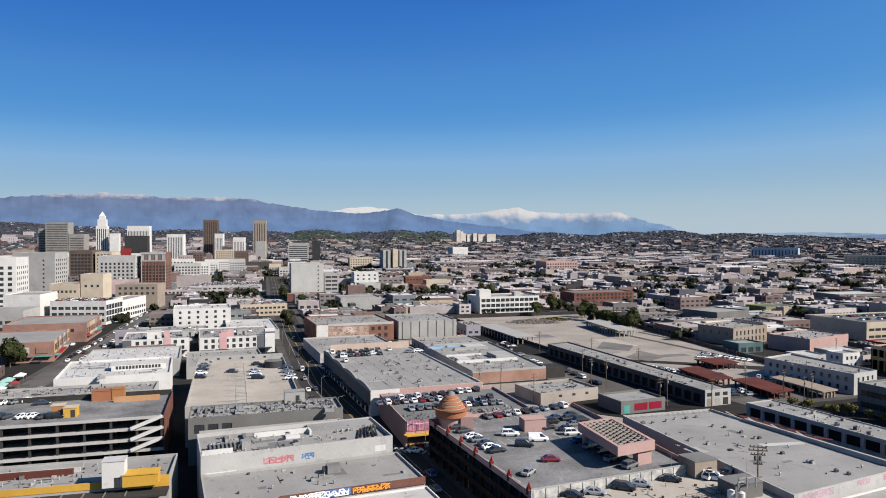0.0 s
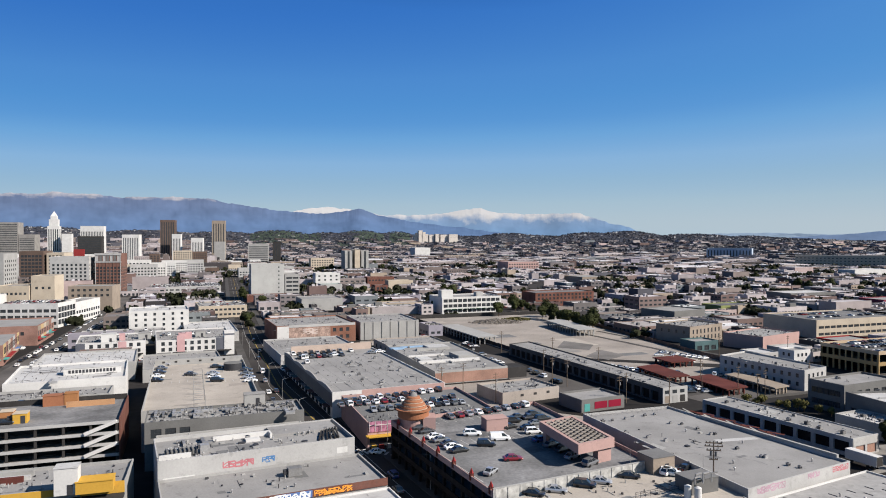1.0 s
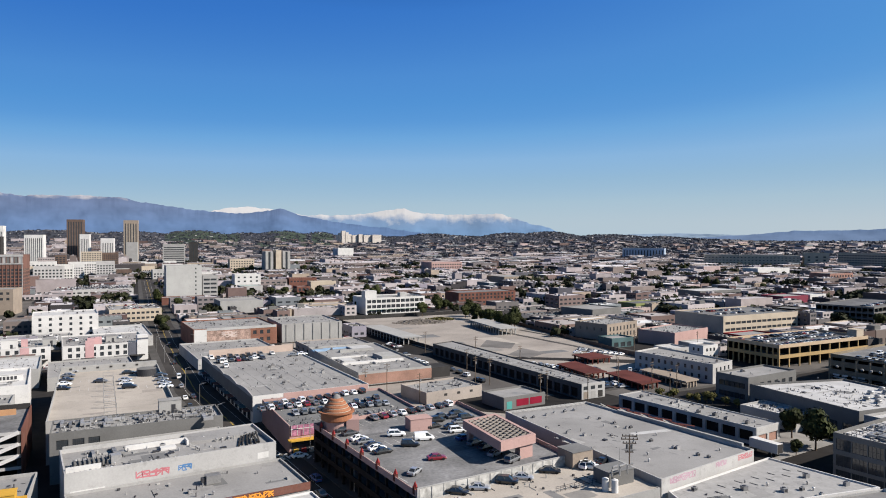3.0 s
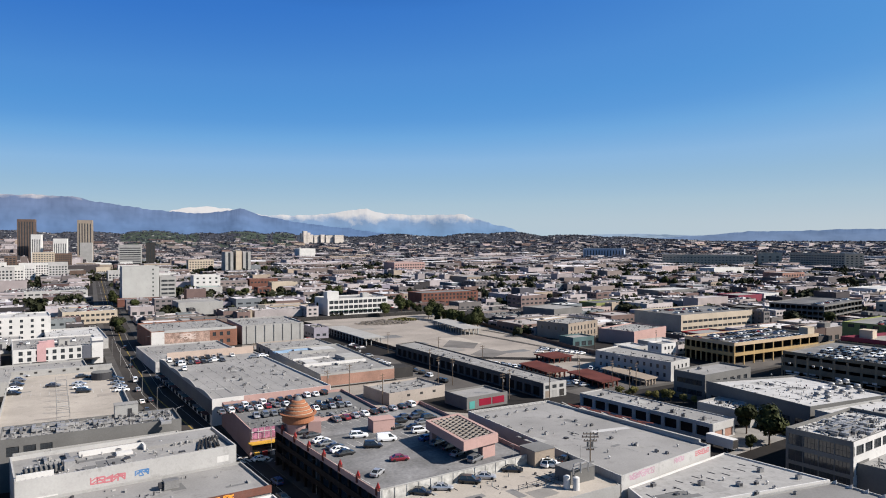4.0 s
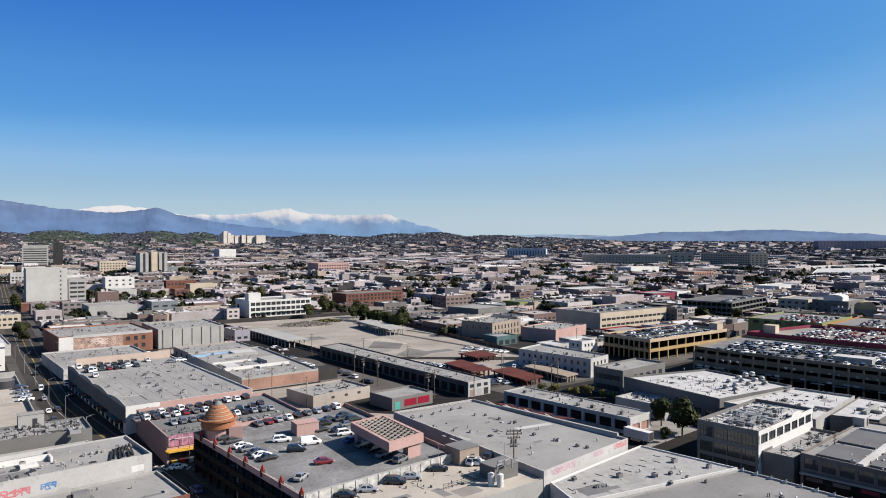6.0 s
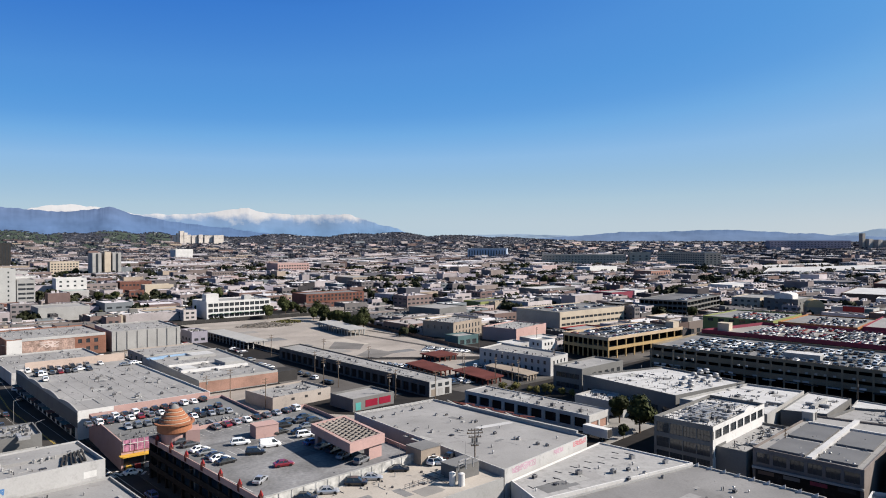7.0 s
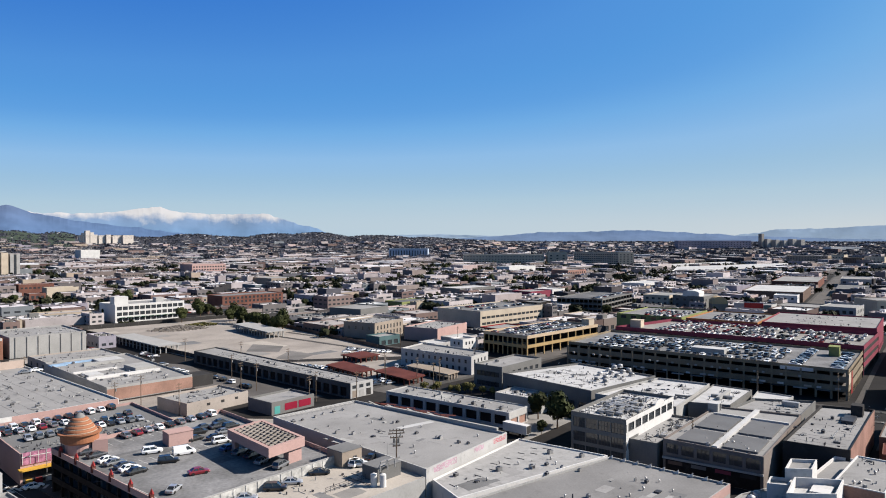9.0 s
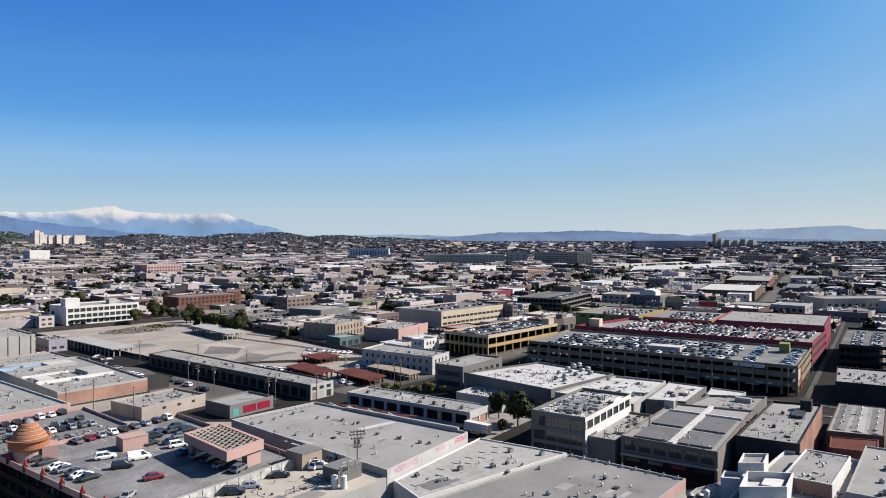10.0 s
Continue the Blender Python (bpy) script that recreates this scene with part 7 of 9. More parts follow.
GREYS = (ROOF_L, ROOF_M, ROOF_L, PALE)
for key, x0, y0, x1, y1, z, n, p, s in (
        ("M1", 2, 2, 40, 86, 8.4, 12, 5, 201), ("M5", 2, 2, 30, 66, 4.9, 12, 6, 202), ("M8", 3, 4, 30, 48, 10.4, 9, 0, 203), ("R2", 2, 4, 28, 22, 8.1, 7, 0, 204), ("R2b", 3, 2, 36, 12, 8.15, 9, 0, 205),
        ("L7", 2, 2, 42, 17, 13.1, 8, 0, 206), ("L6", 2, 1, 40, 13, 12.3, 6, 8, 207), ("L6c", 2, 1, 36, 15, 9.3, 6, 6, 208), ("L8", 2, 1, 43, 18, 9.5, 8, 0, 209), ("L3", 2, 2, 34, 33, 14.3, 5, 3, 210),
        ("L9a", 2, 2, 30, 31, 8.8, 6, 4, 211), ("L9b", 2, 2, 36, 40, 8.8, 6, 4, 212), ("M4", 2, 2, 44, 43, 10.3, 7, 3, 213), ("M4b", 2, 2, 35, 38, 10.3, 6, 3, 214), ("strip", 2, 2, 40, 50, 4.7, 9, 4, 215),
        ("M9", 2, 2, 10, 108, 5.5, 9, 3, 216), ("R1", 1, 2, 11, 48, 5.05, 6, 0, 217), ("R4", 2, 2, 33, 42, 8.3, 6, 4, 218), ("R4b", 3, 2, 38, 22, 7.9, 7, 4, 219), ("R3", 2, 2, 34, 16, 12.1, 3, 14, 220),
        ("R6", 2, 2, 35, 15, 9.8, 4, 4, 221), ("R7", 3, 2, 40, 14, 7.8, 5, 4, 222), ("M6", 2, 2, 24, 16, 3.9, 4, 3, 223), ("R5", 3, 2, 30, 22, 8.5, 2, 4, 224), ("L5", 2, 2, 32, 66, 10.9, 8, 0, 225), ("L2", 2, 2, 43, 8, 9.3, 5, 4, 226), ("L1b", 2, 2, 48, 11, 12.9, 4, 3, 227)):
    roof_wear(B[key], x0, y0, x1, y1, z, (ROOF_T, SAND, CONCRETE) if key == "L5" else GREYS, n, p, s)
scatter(B["L6"], 42, 14, 12.3, 14, 22, 8, 151)
scatter(B["L7"], 43, 18, 13.1, 2, 16, 2, 152, y0=9)
scatter(B["R2b"], 44, 14, 8.15, 4, 6, 0, 153, y0=3)
scatter(B["M2"], 40, 12, 7.2, 3, 10, 2, 155)
scatter(B["R3"], 26, 14, 12.1, 6, 8, 16, 156, x0=10, y0=4)


def clutter(root, x0, y0, x1, y1, z, n, seed):
    """Countless small roof fittings: stub pipes, cans, curbs, cables, scraps, as one piece for a roof."""
    rng = random.Random(seed)
    for name, mat, share in (("roof_fitting", DARKMETAL, 0.55), ("roof_scrap", PALE, 0.45)):
        m = Mesh()
        for _ in range(int(n * share)):
            x, y, a = rng.uniform(x0, x1), rng.uniform(y0, y1), rng.random()
            if a < 0.35:
                m.tube(x, y, z - 0.01, z + rng.uniform(0.25, 0.9), rng.uniform(0.06, 0.16), n=6)
            elif a < 0.7:
                s = rng.uniform(0.12, 0.42)
                m.prism(rect(x, y, rng.uniform(0, 90), s * rng.uniform(1, 2.4), s), z - 0.01, z + s * rng.uniform(0.4, 1.4))
            elif a < 0.9:
                b, L = rng.choice((0, 90, rng.uniform(0, 180))), rng.uniform(0.8, 4.5)
                m.prism(rect(x, y, b, min(L, x1 - x + 0.3) if b == 0 else min(L, y1 - y + 0.3), 0.09), z - 0.01, z + 0.1)
            else:
                m.prism(rect(x, y, rng.choice((0, 90)), rng.uniform(0.7, 1.6), rng.uniform(0.6, 1.2)), z - 0.01, z + rng.uniform(0.15, 0.4))
        tagged(part(name, m, mat, root), kind="stuff")


for i, (key, x0, y0, x1, y1, z, n) in enumerate((
        ("M1", 2, 2, 39, 80, 8.4, 80), ("M5", 2, 2, 29, 66, 4.9, 100), ("M8", 3, 5, 27, 46, 10.4, 16), ("R2", 3, 5, 26, 22, 8.1, 12), ("R2b", 4, 4, 34, 11, 8.15, 14), ("L7", 2, 2, 42, 17, 13.1, 70),
        ("L6", 1, 1, 41, 13, 12.3, 190), ("L6c", 1, 1, 36, 15, 9.3, 150), ("L8", 2, 1, 43, 18, 9.5, 26), ("L8b", 2, 1, 42, 8, 8.2, 60), ("L3", 2, 2, 33, 33, 14.3, 70), ("L1b", 2, 1, 48, 12, 12.9, 120), ("L2", 1, 1, 43, 15, 9.3, 110),
        ("L9a", 2, 2, 30, 31, 8.8, 120), ("L9b", 2, 2, 36, 40, 8.8, 140), ("M4", 2, 2, 44, 43, 10.3, 90), ("M4b", 2, 2, 35, 38, 10.3, 70), ("strip", 2, 2, 40, 50, 4.7, 90), ("M9", 2, 2, 9, 106, 5.5, 60), ("M6", 2, 2, 24, 16, 3.9, 50),
        ("R1", 1, 1, 11, 48, 5.05, 40), ("R3", 1, 1, 34, 16, 12.1, 200), ("R3b", 1, 1, 31, 6, 6.9, 70), ("R4", 3, 3, 30, 34, 8.3, 120), ("R4b", 3, 2, 38, 22, 7.9, 70), ("R4d", 3, 2, 24, 9, 8.0, 60), ("R4c", 2, 2, 20, 13, 8.1, 40), ("R5", 2, 2, 30, 22, 8.5, 70), ("R6", 2, 2, 35, 15, 9.8, 60),
        ("R7", 3, 2, 40, 14, 7.8, 80), ("R7d", 1, 1, 23, 9, 10.7, 20), ("small", 1, 1, 12, 19, 4.3, 90), ("R13", 2, 2, 30, 24, 7.3, 60), ("R15", 2, 1, 40, 20, 6.8, 50), ("fill1", 2, 2, 38, 36, 7.3, 120), ("behind_deck", 2, 2, 32, 40, 4.8, 80), ("lane_shop", 2, 2, 32, 24, 3.7, 70), ("fill2", 2, 2, 44, 34, 4.3, 110), ("fill3", 2, 2, 28, 56, 5.3, 110), ("M13", 1, 2, 13, 38, 7.8, 50), ("M14", 2, 2, 30, 22, 9.3, 60), ("M14b", 2, 2, 36, 22, 7.3, 60), ("R9r", 3, 3, 55, 45, 14.5, 90), ("R9g", 3, 3, 42, 28, 13.7, 40), ("R9o", 3, 3, 44, 30, 13.7, 40))):
    clutter(B[key], x0, y0, x1, y1, z, n, 300 + i)


# ---- the temple-like turret, stair house and lattice canopy on the pink garage ----
def turret():
    root = thing("turret", "terracotta turret of stacked rings with a grey cone tip", "turret", pose(2.2, 190.5, 10.0))
    m = Mesh()
    m.tube(0, 0, 0, 2.7, 3.3, n=28)
    part("drum", m, PINK, root)
    m = Mesh()
    m.lathe(((3.6, 2.6), (4.25, 3.0), (4.3, 5.0), (4.0, 5.2), (0, 5.2)), 36)
    part("bowl", m, TERRA, root, smooth=False)
    m = Mesh()
    m.lathe(((4.3, 4.7), (4.85, 4.85), (4.9, 5.25), (4.3, 5.3), (4.2, 5.2)), 36)
    part("rim", m, TERRA, root)
    z = 5.2
    for i, (r, nxt) in enumerate(((3.75, 3.25), (3.25, 2.65), (2.65, 2.0), (2.0, 1.3))):
        m = Mesh()
        m.lathe(((r - 0.1, z), (r, z + 0.1), (r - 0.08, z + 0.52), ((r + nxt) / 2, z + 0.78), (nxt - 0.1, z + 0.86)), 32)
        part("tier", m, TERRA, root)
        m = Mesh()
        m.lathe(((r - 0.05, z + 0.02), (r + 0.1, z + 0.06), (r + 0.1, z + 0.18), (r - 0.05, z + 0.2)), 32)
        part("ledge", m, CREAM, root)
        z += 0.84
    r = 1.1
    m = Mesh()
    m.lathe(((r + 0.15, z), (r - 0.1, z + 0.45), (0.5, z + 0.95), (0, z + 1.15)), 20)
    part("tip", m, ROOF_G, root, smooth=True)
    m = Mesh()
    m.box(2.6, -3.0, 0, 6.0, 2.4, 3.2)
    part("annex", m, PINK, root)
    m = Mesh()
    m.box(6.0, -1.4, 0.0, 6.06, 0.0, 2.2)
    part("door", m, BROWN, root)


turret()


def stair_house(name, label, x, y, z, rot, w, d, h, wall, roof, door=True):
    root = thing(name, label, "roof house", pose(x, y, z, 0, 0, rot))
    m = Mesh()
    m.box(0, 0, 0, w, d, h)
    part("wall", m, wall, root)
    m = Mesh()
    m.box(-0.12, -0.12, h, w + 0.12, d + 0.12, h + 0.18)
    part("roof", m, roof, root)
    if door:
        m = Mesh()
        m.box(w * 0.55, -0.06, 0, w * 0.55 + 1.1, 0.0, 2.1)
        part("door", m, DARKMETAL, root)
    return root


stair_house("stair_house", "pink rendered stair house on the parking roof", 21.8, 184.6, 10.0, 14, 6.2, 4.2, 3.1, PINK, PINK, False)
stair_house("stair_house", "tan rendered stair house with a dark door", 55.0, 150.6, 9.3, 20, 6.0, 5.5, 3.6, TAN, ROOF_M)
stair_house("stair_house", "orange and yellow stair house on a parking deck", -108.5, 191.2, 12.0, 17, 3.2, 3.2, 3.2, ORANGE, CREAM)
stair_house("stair_house", "yellow stair house on a parking deck", -105.2, 191.4, 12.0, 17, 3.4, 3.4, 2.6, YELLOW, CREAM)
stair_house("lift_house", "orange lift house by the ramp", -101.5, 212.0, 12.0, 17, 3.5, 3, 3.4, ORANGE, ORANGE, False)
stair_house("lift_house", "red-brown roof house beside the ramp", -107.0, 210.5, 12.0, 17, 6.0, 3.2, 3.0, TERRA, TERRA, False)
stair_house("stair_tower", "white rendered stair tower above the shop roof", -71.5, 144.6, 9.3, 15, 4.4, 3.4, 5.5, WHITE, ROOF_W)
stair_house("stair_house", "yellow rendered parapet block of the shop", -67.5, 145.2, 9.3, 15, 7.0, 4.0, 2.4, YELLOW, YELLOW, False)
stair_house("roof_house", "pale grey roof house with plant", -47.5, 207.3, 12.3, 17, 6.0, 3.2, 3.2, PALE, ROOF_L)
clerestory = stair_house("roof_house", "white clerestory with louvres on the warehouse", -118, 246, 14.3, 20, 18, 5, 2.2, WHITE, ROOF_W, False)
stair_house("roof_house", "tan stair house on the magenta garage", 283, 290, 12.0, 28, 6, 6, 4.0, CREAM, CREAM, False)
stair_house("roof_house", "cream stair house on the yellow garage", 271, 320, 10.0, 18, 6, 5, 4.2, CREAM, CREAM, False)
stair_house("roof_house", "lime green stair house on the long garage", 293, 182, 11.0, 28, 6, 4, 4.0, GREENP, GREENP, False)
stair_house("roof_house", "low white roof house on the long garage", 252, 208, 11.0, 28, 7, 14, 2.4, PALE, ROOF_W, False)


def lattice_canopy():
    root = thing("lattice_canopy", "pink rendered canopy with an open lattice roof on the parking deck", "canopy", pose(38.9, 153.6, 10.0, 0, 0, 13.5))
    w, d, z0, z1 = 10.8, 21.0, 3.2, 5.4

    def skewed(name, m, mat, parent, label=""):
        m.v = [(x, y + 0.26 * x, z) for x, y, z in m.v]
        return part(name, m, mat, parent, label)

    for x0, y0, x1, y1 in ((0, 0, w, 0.9), (0, d - 0.9, w, d), (0, 0.9, 0.9, d - 0.9), (w - 0.9, 0.9, w, d - 0.9)):
        m = Mesh()
        m.box(x0, y0, z0, x1, y1, z1)
        skewed("fascia", m, PINK, root)
    n = 7
    for i in range(1, n):
        m = Mesh()
        x = w * i / n
        m.box(x - 0.09, 0.9, z1 - 0.42, x + 0.09, d - 0.9, z1 - 0.08)
        skewed("slat", m, SAND, root)
    n = 12
    for i in range(1, n):
        y = d * i / n
        for k in range(7):
            a = w * k / 7
            o = 0.45 if k % 2 else -0.45
            m = Mesh()
            m.box(max(0.9, a + 0.09), y + o - 0.17, z1 - 0.42, min(w - 0.9, a + w / 7 - 0.09), y + o + 0.17, z1 - 0.09)
            skewed("cross_slat", m, SAND, root)
    # added near-black sheet: makes the lattice holes dark as if in shade
    m = Mesh()
    m.box(0.91, 0.91, z0 + 0.15, w - 0.91, d - 0.91, z1 - 1.0)
    skewed("soffit", m, SHADEBLACK, root, "dark sheet standing for the shade under the lattice")
    m = Mesh()
    m.box(w - 4.6, 0.6, 0, w - 0.6, 3.0, z0)
    skewed("pier", m, PINK, root)
    m = Mesh()
    m.box(w - 3.2, d - 3.0, 0, w - 0.8, d - 0.8, z0)
    skewed("pier", m, PINK, root)
    m = Mesh()
    m.box(0.8, d - 2.4, 0, 2.2, d - 0.8, z0)
    skewed("pier", m, PINK, root)


lattice_canopy()


def parapet_lamps():
    """Red posts along the street parapet of the pink garage."""
    a, b = Vector((17.8, 138.4)), Vector((-3.6, 193.2))
    for i in range(7):
        p = a + (b - a) * (0.02 + i * 0.15)
        root = thing("parapet_post", "dark red pointed post on the pink parapet", "post", pose(p.x, p.y, 10.0, 0, 0, 20), "parapet posts")
        m = Mesh()
        m.box(-0.4, -0.4, 0, 0.4, 0.4, 1.5)
        part("shaft", m, RUST, root)
        m = Mesh()
        m.tube(0, 0, 1.5, 2.6, 0.55, 0.05, n=4)
        part("cap", m, REDPAINT, root)


parapet_lamps()


# ---- poles, lamps ----
def make_pole():
    root = thing("utility_pole", "weathered wooden utility pole with crossarms", "utility pole", None, "utility poles")
    m = Mesh()
    m.tube(0, 0, 0, 11.6, 0.17, 0.11, n=8)
    part("post", m, WOOD, root)
    for z in (10.9, 9.9):
        m = Mesh()
        m.box(-1.25, -0.06, z, 1.25, 0.06, z + 0.14)
        for x in (-1.1, -0.5, 0.5, 1.1):
            m.tube(x, 0, z + 0.14, z + 0.34, 0.06, n=6)
        part("crossarm", m, WOOD, root)
    m = Mesh()
    m.tube(0.38, 0, 8.2, 9.2, 0.24, n=10)
    part("transformer", m, METAL, root)
    return root


def make_lamp():
    root = thing("street_lamp", "grey metal lamp post with a short arm", "street lamp", None, "street lamps")
    m = Mesh()
    m.tube(0, 0, 0, 8.5, 0.1, 0.06, n=8)
    part("pole", m, METAL, root)
    m = Mesh()
    m.beam((0, 0, 8.4), (1.8, 0, 8.9), 0.04)
    part("arm", m, METAL, root)
    m = Mesh()
    m.box(1.6, -0.12, 8.82, 2.3, 0.12, 8.95)
    part("lamp_head", m, DARKMETAL, root)
    return root


for i, (x, y) in enumerate(POLES0 + POLES10[1:]):
    put(make_pole, pose(x, y, 0, 0, 0, 20 + 7 * (i % 3)))
for i in range(9):
    p = Vector(MAIN[1]) + (Vector(MAIN[3]) - Vector(MAIN[1])) * (i / 8)
    for s in (-1, 1):
        put(make_lamp, pose(p.x + s * 9.2, p.y + s * 2.6, 0.18, 0, 0, 20 if s < 0 else 200))


# ---- trees ----
def make_tree(seed, height, spread, leaf, n):
    rng = random.Random(seed)
    root = thing("tree", "leafy dark green tree with an uneven crown", "tree", None, "trees")
    t = Mesh()
    t.tube(0, 0, 0, height * 0.42, 0.26, 0.17, n=8)
    tips = []
    for i in range(7):
        a, e = rng.uniform(0, 6.28), rng.uniform(0.3, 1.0)
        tip = (math.cos(a) * spread * 0.62 * e, math.sin(a) * spread * 0.62 * e, height * rng.uniform(0.36, 0.86))
        t.beam((0, 0, height * rng.uniform(0.28, 0.42)), tip, 0.07)
        tips.append((tip, spread * rng.uniform(0.34, 0.55)))
    tips.append(((0, 0, height * 0.78), spread * 0.55))
    part("trunk", t, BARK, root)
    c = Mesh()
    for i in range(n):
        (x, y, z), r = rng.choice(tips)
        d = Vector((rng.gauss(0, 1), rng.gauss(0, 1), rng.gauss(0, 0.8))).normalized()
        p = Vector((x, y, z)) + d * r * rng.uniform(0.55, 1.08)
        s = rng.uniform(0.16, 0.36) * spread / 3
        u = Vector((rng.gauss(0, 1), rng.gauss(0, 1), rng.gauss(0, 1))).normalized()
        v = (d + u * 0.6).cross(u).normalized()
        u = v.cross(d + u * 0.4).normalized()
        c.quad(p - u * s - v * s * 0.6, p + u * s - v * s * 0.6, p + u * s * 0.7 + v * s * 0.7, p - u * s * 0.7 + v * s * 0.7)
    part("crown", c, leaf, root)
    return root


TREES = {}


def tree(x, y, k, size, z=0.0, turn=0.0):
    args = ((1, 9.0, 4.4, LEAF, 2600), (2, 10.0, 4.8, LEAF, 2600), (3, 8.0, 5.2, DARKLEAF, 2400), (4, 4.5, 2.6, LEAFDRY, 900))[k]
    m = pose(x, y, z, 0, 0, turn) @ Matrix.Scale(size, 4)
    if k not in TREES:
        TREES[k] = make_tree(*args)
        TREES[k].matrix_basis = m
        return
    copy_thing(TREES[k], m)


tree(141.6, 193.5, 0, 1.0), tree(140.6, 181.5, 1, 1.2, turn=70), tree(131.4, 177.6, 0, 0.5, turn=30), tree(163, 203, 2, 0.6)
_r = random.Random(77)
for x, y in TREES0 + TREES0B + TREES10:
    s = _r.uniform(0.75, 1.25)
    q = rect(x - 3 * s, y - 3 * s, 0, 6 * s, 6 * s)
    tree(x, y, _r.randrange(3), s, 0, _r.uniform(0, 360))
    take(q)
for i in range(9):
    tree(126 + 2.8 * i + _r.uniform(-1, 1), 252 - 2.4 * i + _r.uniform(-1.5, 1.5), 3, _r.uniform(0.7, 1.1), 0, _r.uniform(0, 360))


# ---- vacant lot, carports, fences ----
def post_shed(name, label, q, h, roof, posts):
    x, y = q[0]
    rot = math.degrees(math.atan2(q[1][1] - y, q[1][0] - x))
    root = thing(name, label, "shed", pose(x, y, 0.12, 0, 0, rot))
    inv = root.matrix_basis.inverted()
    c = [(inv @ Vector((a, b, 0))).xy for a, b in q]
    m = Mesh()
    m.prism([tuple(p) for p in c], h - 0.5, h)
    part("roof", m, roof, root)
    for i in range(4):
        a, b = c[i], c[(i + 1) % 4]
        k = posts if (b - a).length > 25 else 4
        for j in range(k):
            p = a + (b - a) * ((j + 0.5) / k)
            mid = sum(c, Vector((0, 0))) / 4
            p = p + (mid - p) * 0.05
            m = Mesh()
            m.box(p.x - 0.25, p.y - 0.25, 0, p.x + 0.25, p.y + 0.25, h - 0.5)
            part("post", m, roof, root)
    take(q)


post_shed("open_shed", "open concrete shed on posts in the vacant lot", ((108, 428), (121, 432), (111, 486), (98, 480)), 4.4, PALE, 12)
post_shed("open_shed", "open concrete shed on posts at the lot's edge", ((42, 399), (54.5, 403), (35, 461), (23, 457)), 4.4, PALE, 12)
post_shed("carport", "rusty red sheet-metal carport", ((111, 287), (122, 291), (117, 318), (106, 312)), 2.9, RUST, 6)
post_shed("carport", "rusty red sheet-metal carport", ((125, 263), (136, 268), (132, 293), (120, 288)), 2.9, RUST, 6)
post_shed("carport", "brown flat carport roof on posts", ((145, 264), (153, 268), (147, 297), (138, 292)), 3.0, TAN, 6)
post_shed("carport", "long rusty red carport", ((126, 322), (140, 327), (136, 341), (122, 336)), 2.9, RUST, 5)


def market_tent(x, y, rot, w, d, mat, label):
    """A stall under a pitched cloth canopy on four thin posts."""
    root = thing("market_tent", label, "tent", pose(x, y, 0.12, 0, 0, rot), "street market tents")
    m = Mesh()
    m.v += [(0, 0, 2.3), (w, 0, 2.3), (w, d, 2.3), (0, d, 2.3), (w * 0.5, d * 0.3, 3.3), (w * 0.5, d * 0.7, 3.3), (0, 0, 2.05), (w, 0, 2.05), (w, d, 2.05), (0, d, 2.05)]
    m.f += [(0, 1, 4), (1, 2, 5, 4), (2, 3, 5), (3, 0, 4, 5), (6, 7, 1, 0), (7, 8, 2, 1), (8, 9, 3, 2), (9, 6, 0, 3)]
    m.k += [0] * 8
    part("canopy", m, mat, root)
    for px_, py_ in ((0.1, 0.1), (w - 0.1, 0.1), (w - 0.1, d - 0.1), (0.1, d - 0.1)):
        m = Mesh()
        m.box(px_ - 0.04, py_ - 0.04, 0, px_ + 0.04, py_ + 0.04, 2.3)
        part("post", m, METAL, root)


for x, y, rot, w, d, mat, label in ((-175, 268, 20, 4, 6, WHITE, "white cloth market tent by the street"), (-179, 275, 20, 4, 7, TENTTEAL, "pale teal cloth market tent by the street"), (-183, 285, 20, 4.5, 7, TENTTEAL, "pale teal cloth market tent by the street"), (-176, 281, 20, 3, 3, REDPAINT, "small red market tent by the street"), (-184, 296, 20, 4, 6, WHITE, "white cloth market tent by the street")):
    market_tent(x, y, rot, w, d, mat, label)


def fence(name, label, a, b, h, mat):
    a, b = Vector(a), Vector(b)
    e = (b - a).normalized()
    n = Vector((-e.y, e.x)) * 0.12
    root = thing(name, label, "fence", pose(0, 0, 0))
    k = max(2, int((b - a).length / 8))
    for i in range(k):
        p, q = a + (b - a) * (i / k), a + (b - a) * ((i + 1) / k) - e * 0.15
        m = Mesh()
        m.prism([tuple(p), tuple(q), tuple(q + n), tuple(p + n)], 0, h + 0.12 * (i % 2))
        part("panel", m, mat, root)


fence("lot_fence", "dark board fence round the vacant lot", (4, 529), (116, 561), 2.6, DARKGREY)
fence("lot_fence", "rusty fence along the vacant lot", (160, 331), (119, 558), 2.2, BROWN)
fence("lot_fence", "dark wall along the warehouse side of the lot", (64, 360), (5, 525), 2.2, DARKGREY)


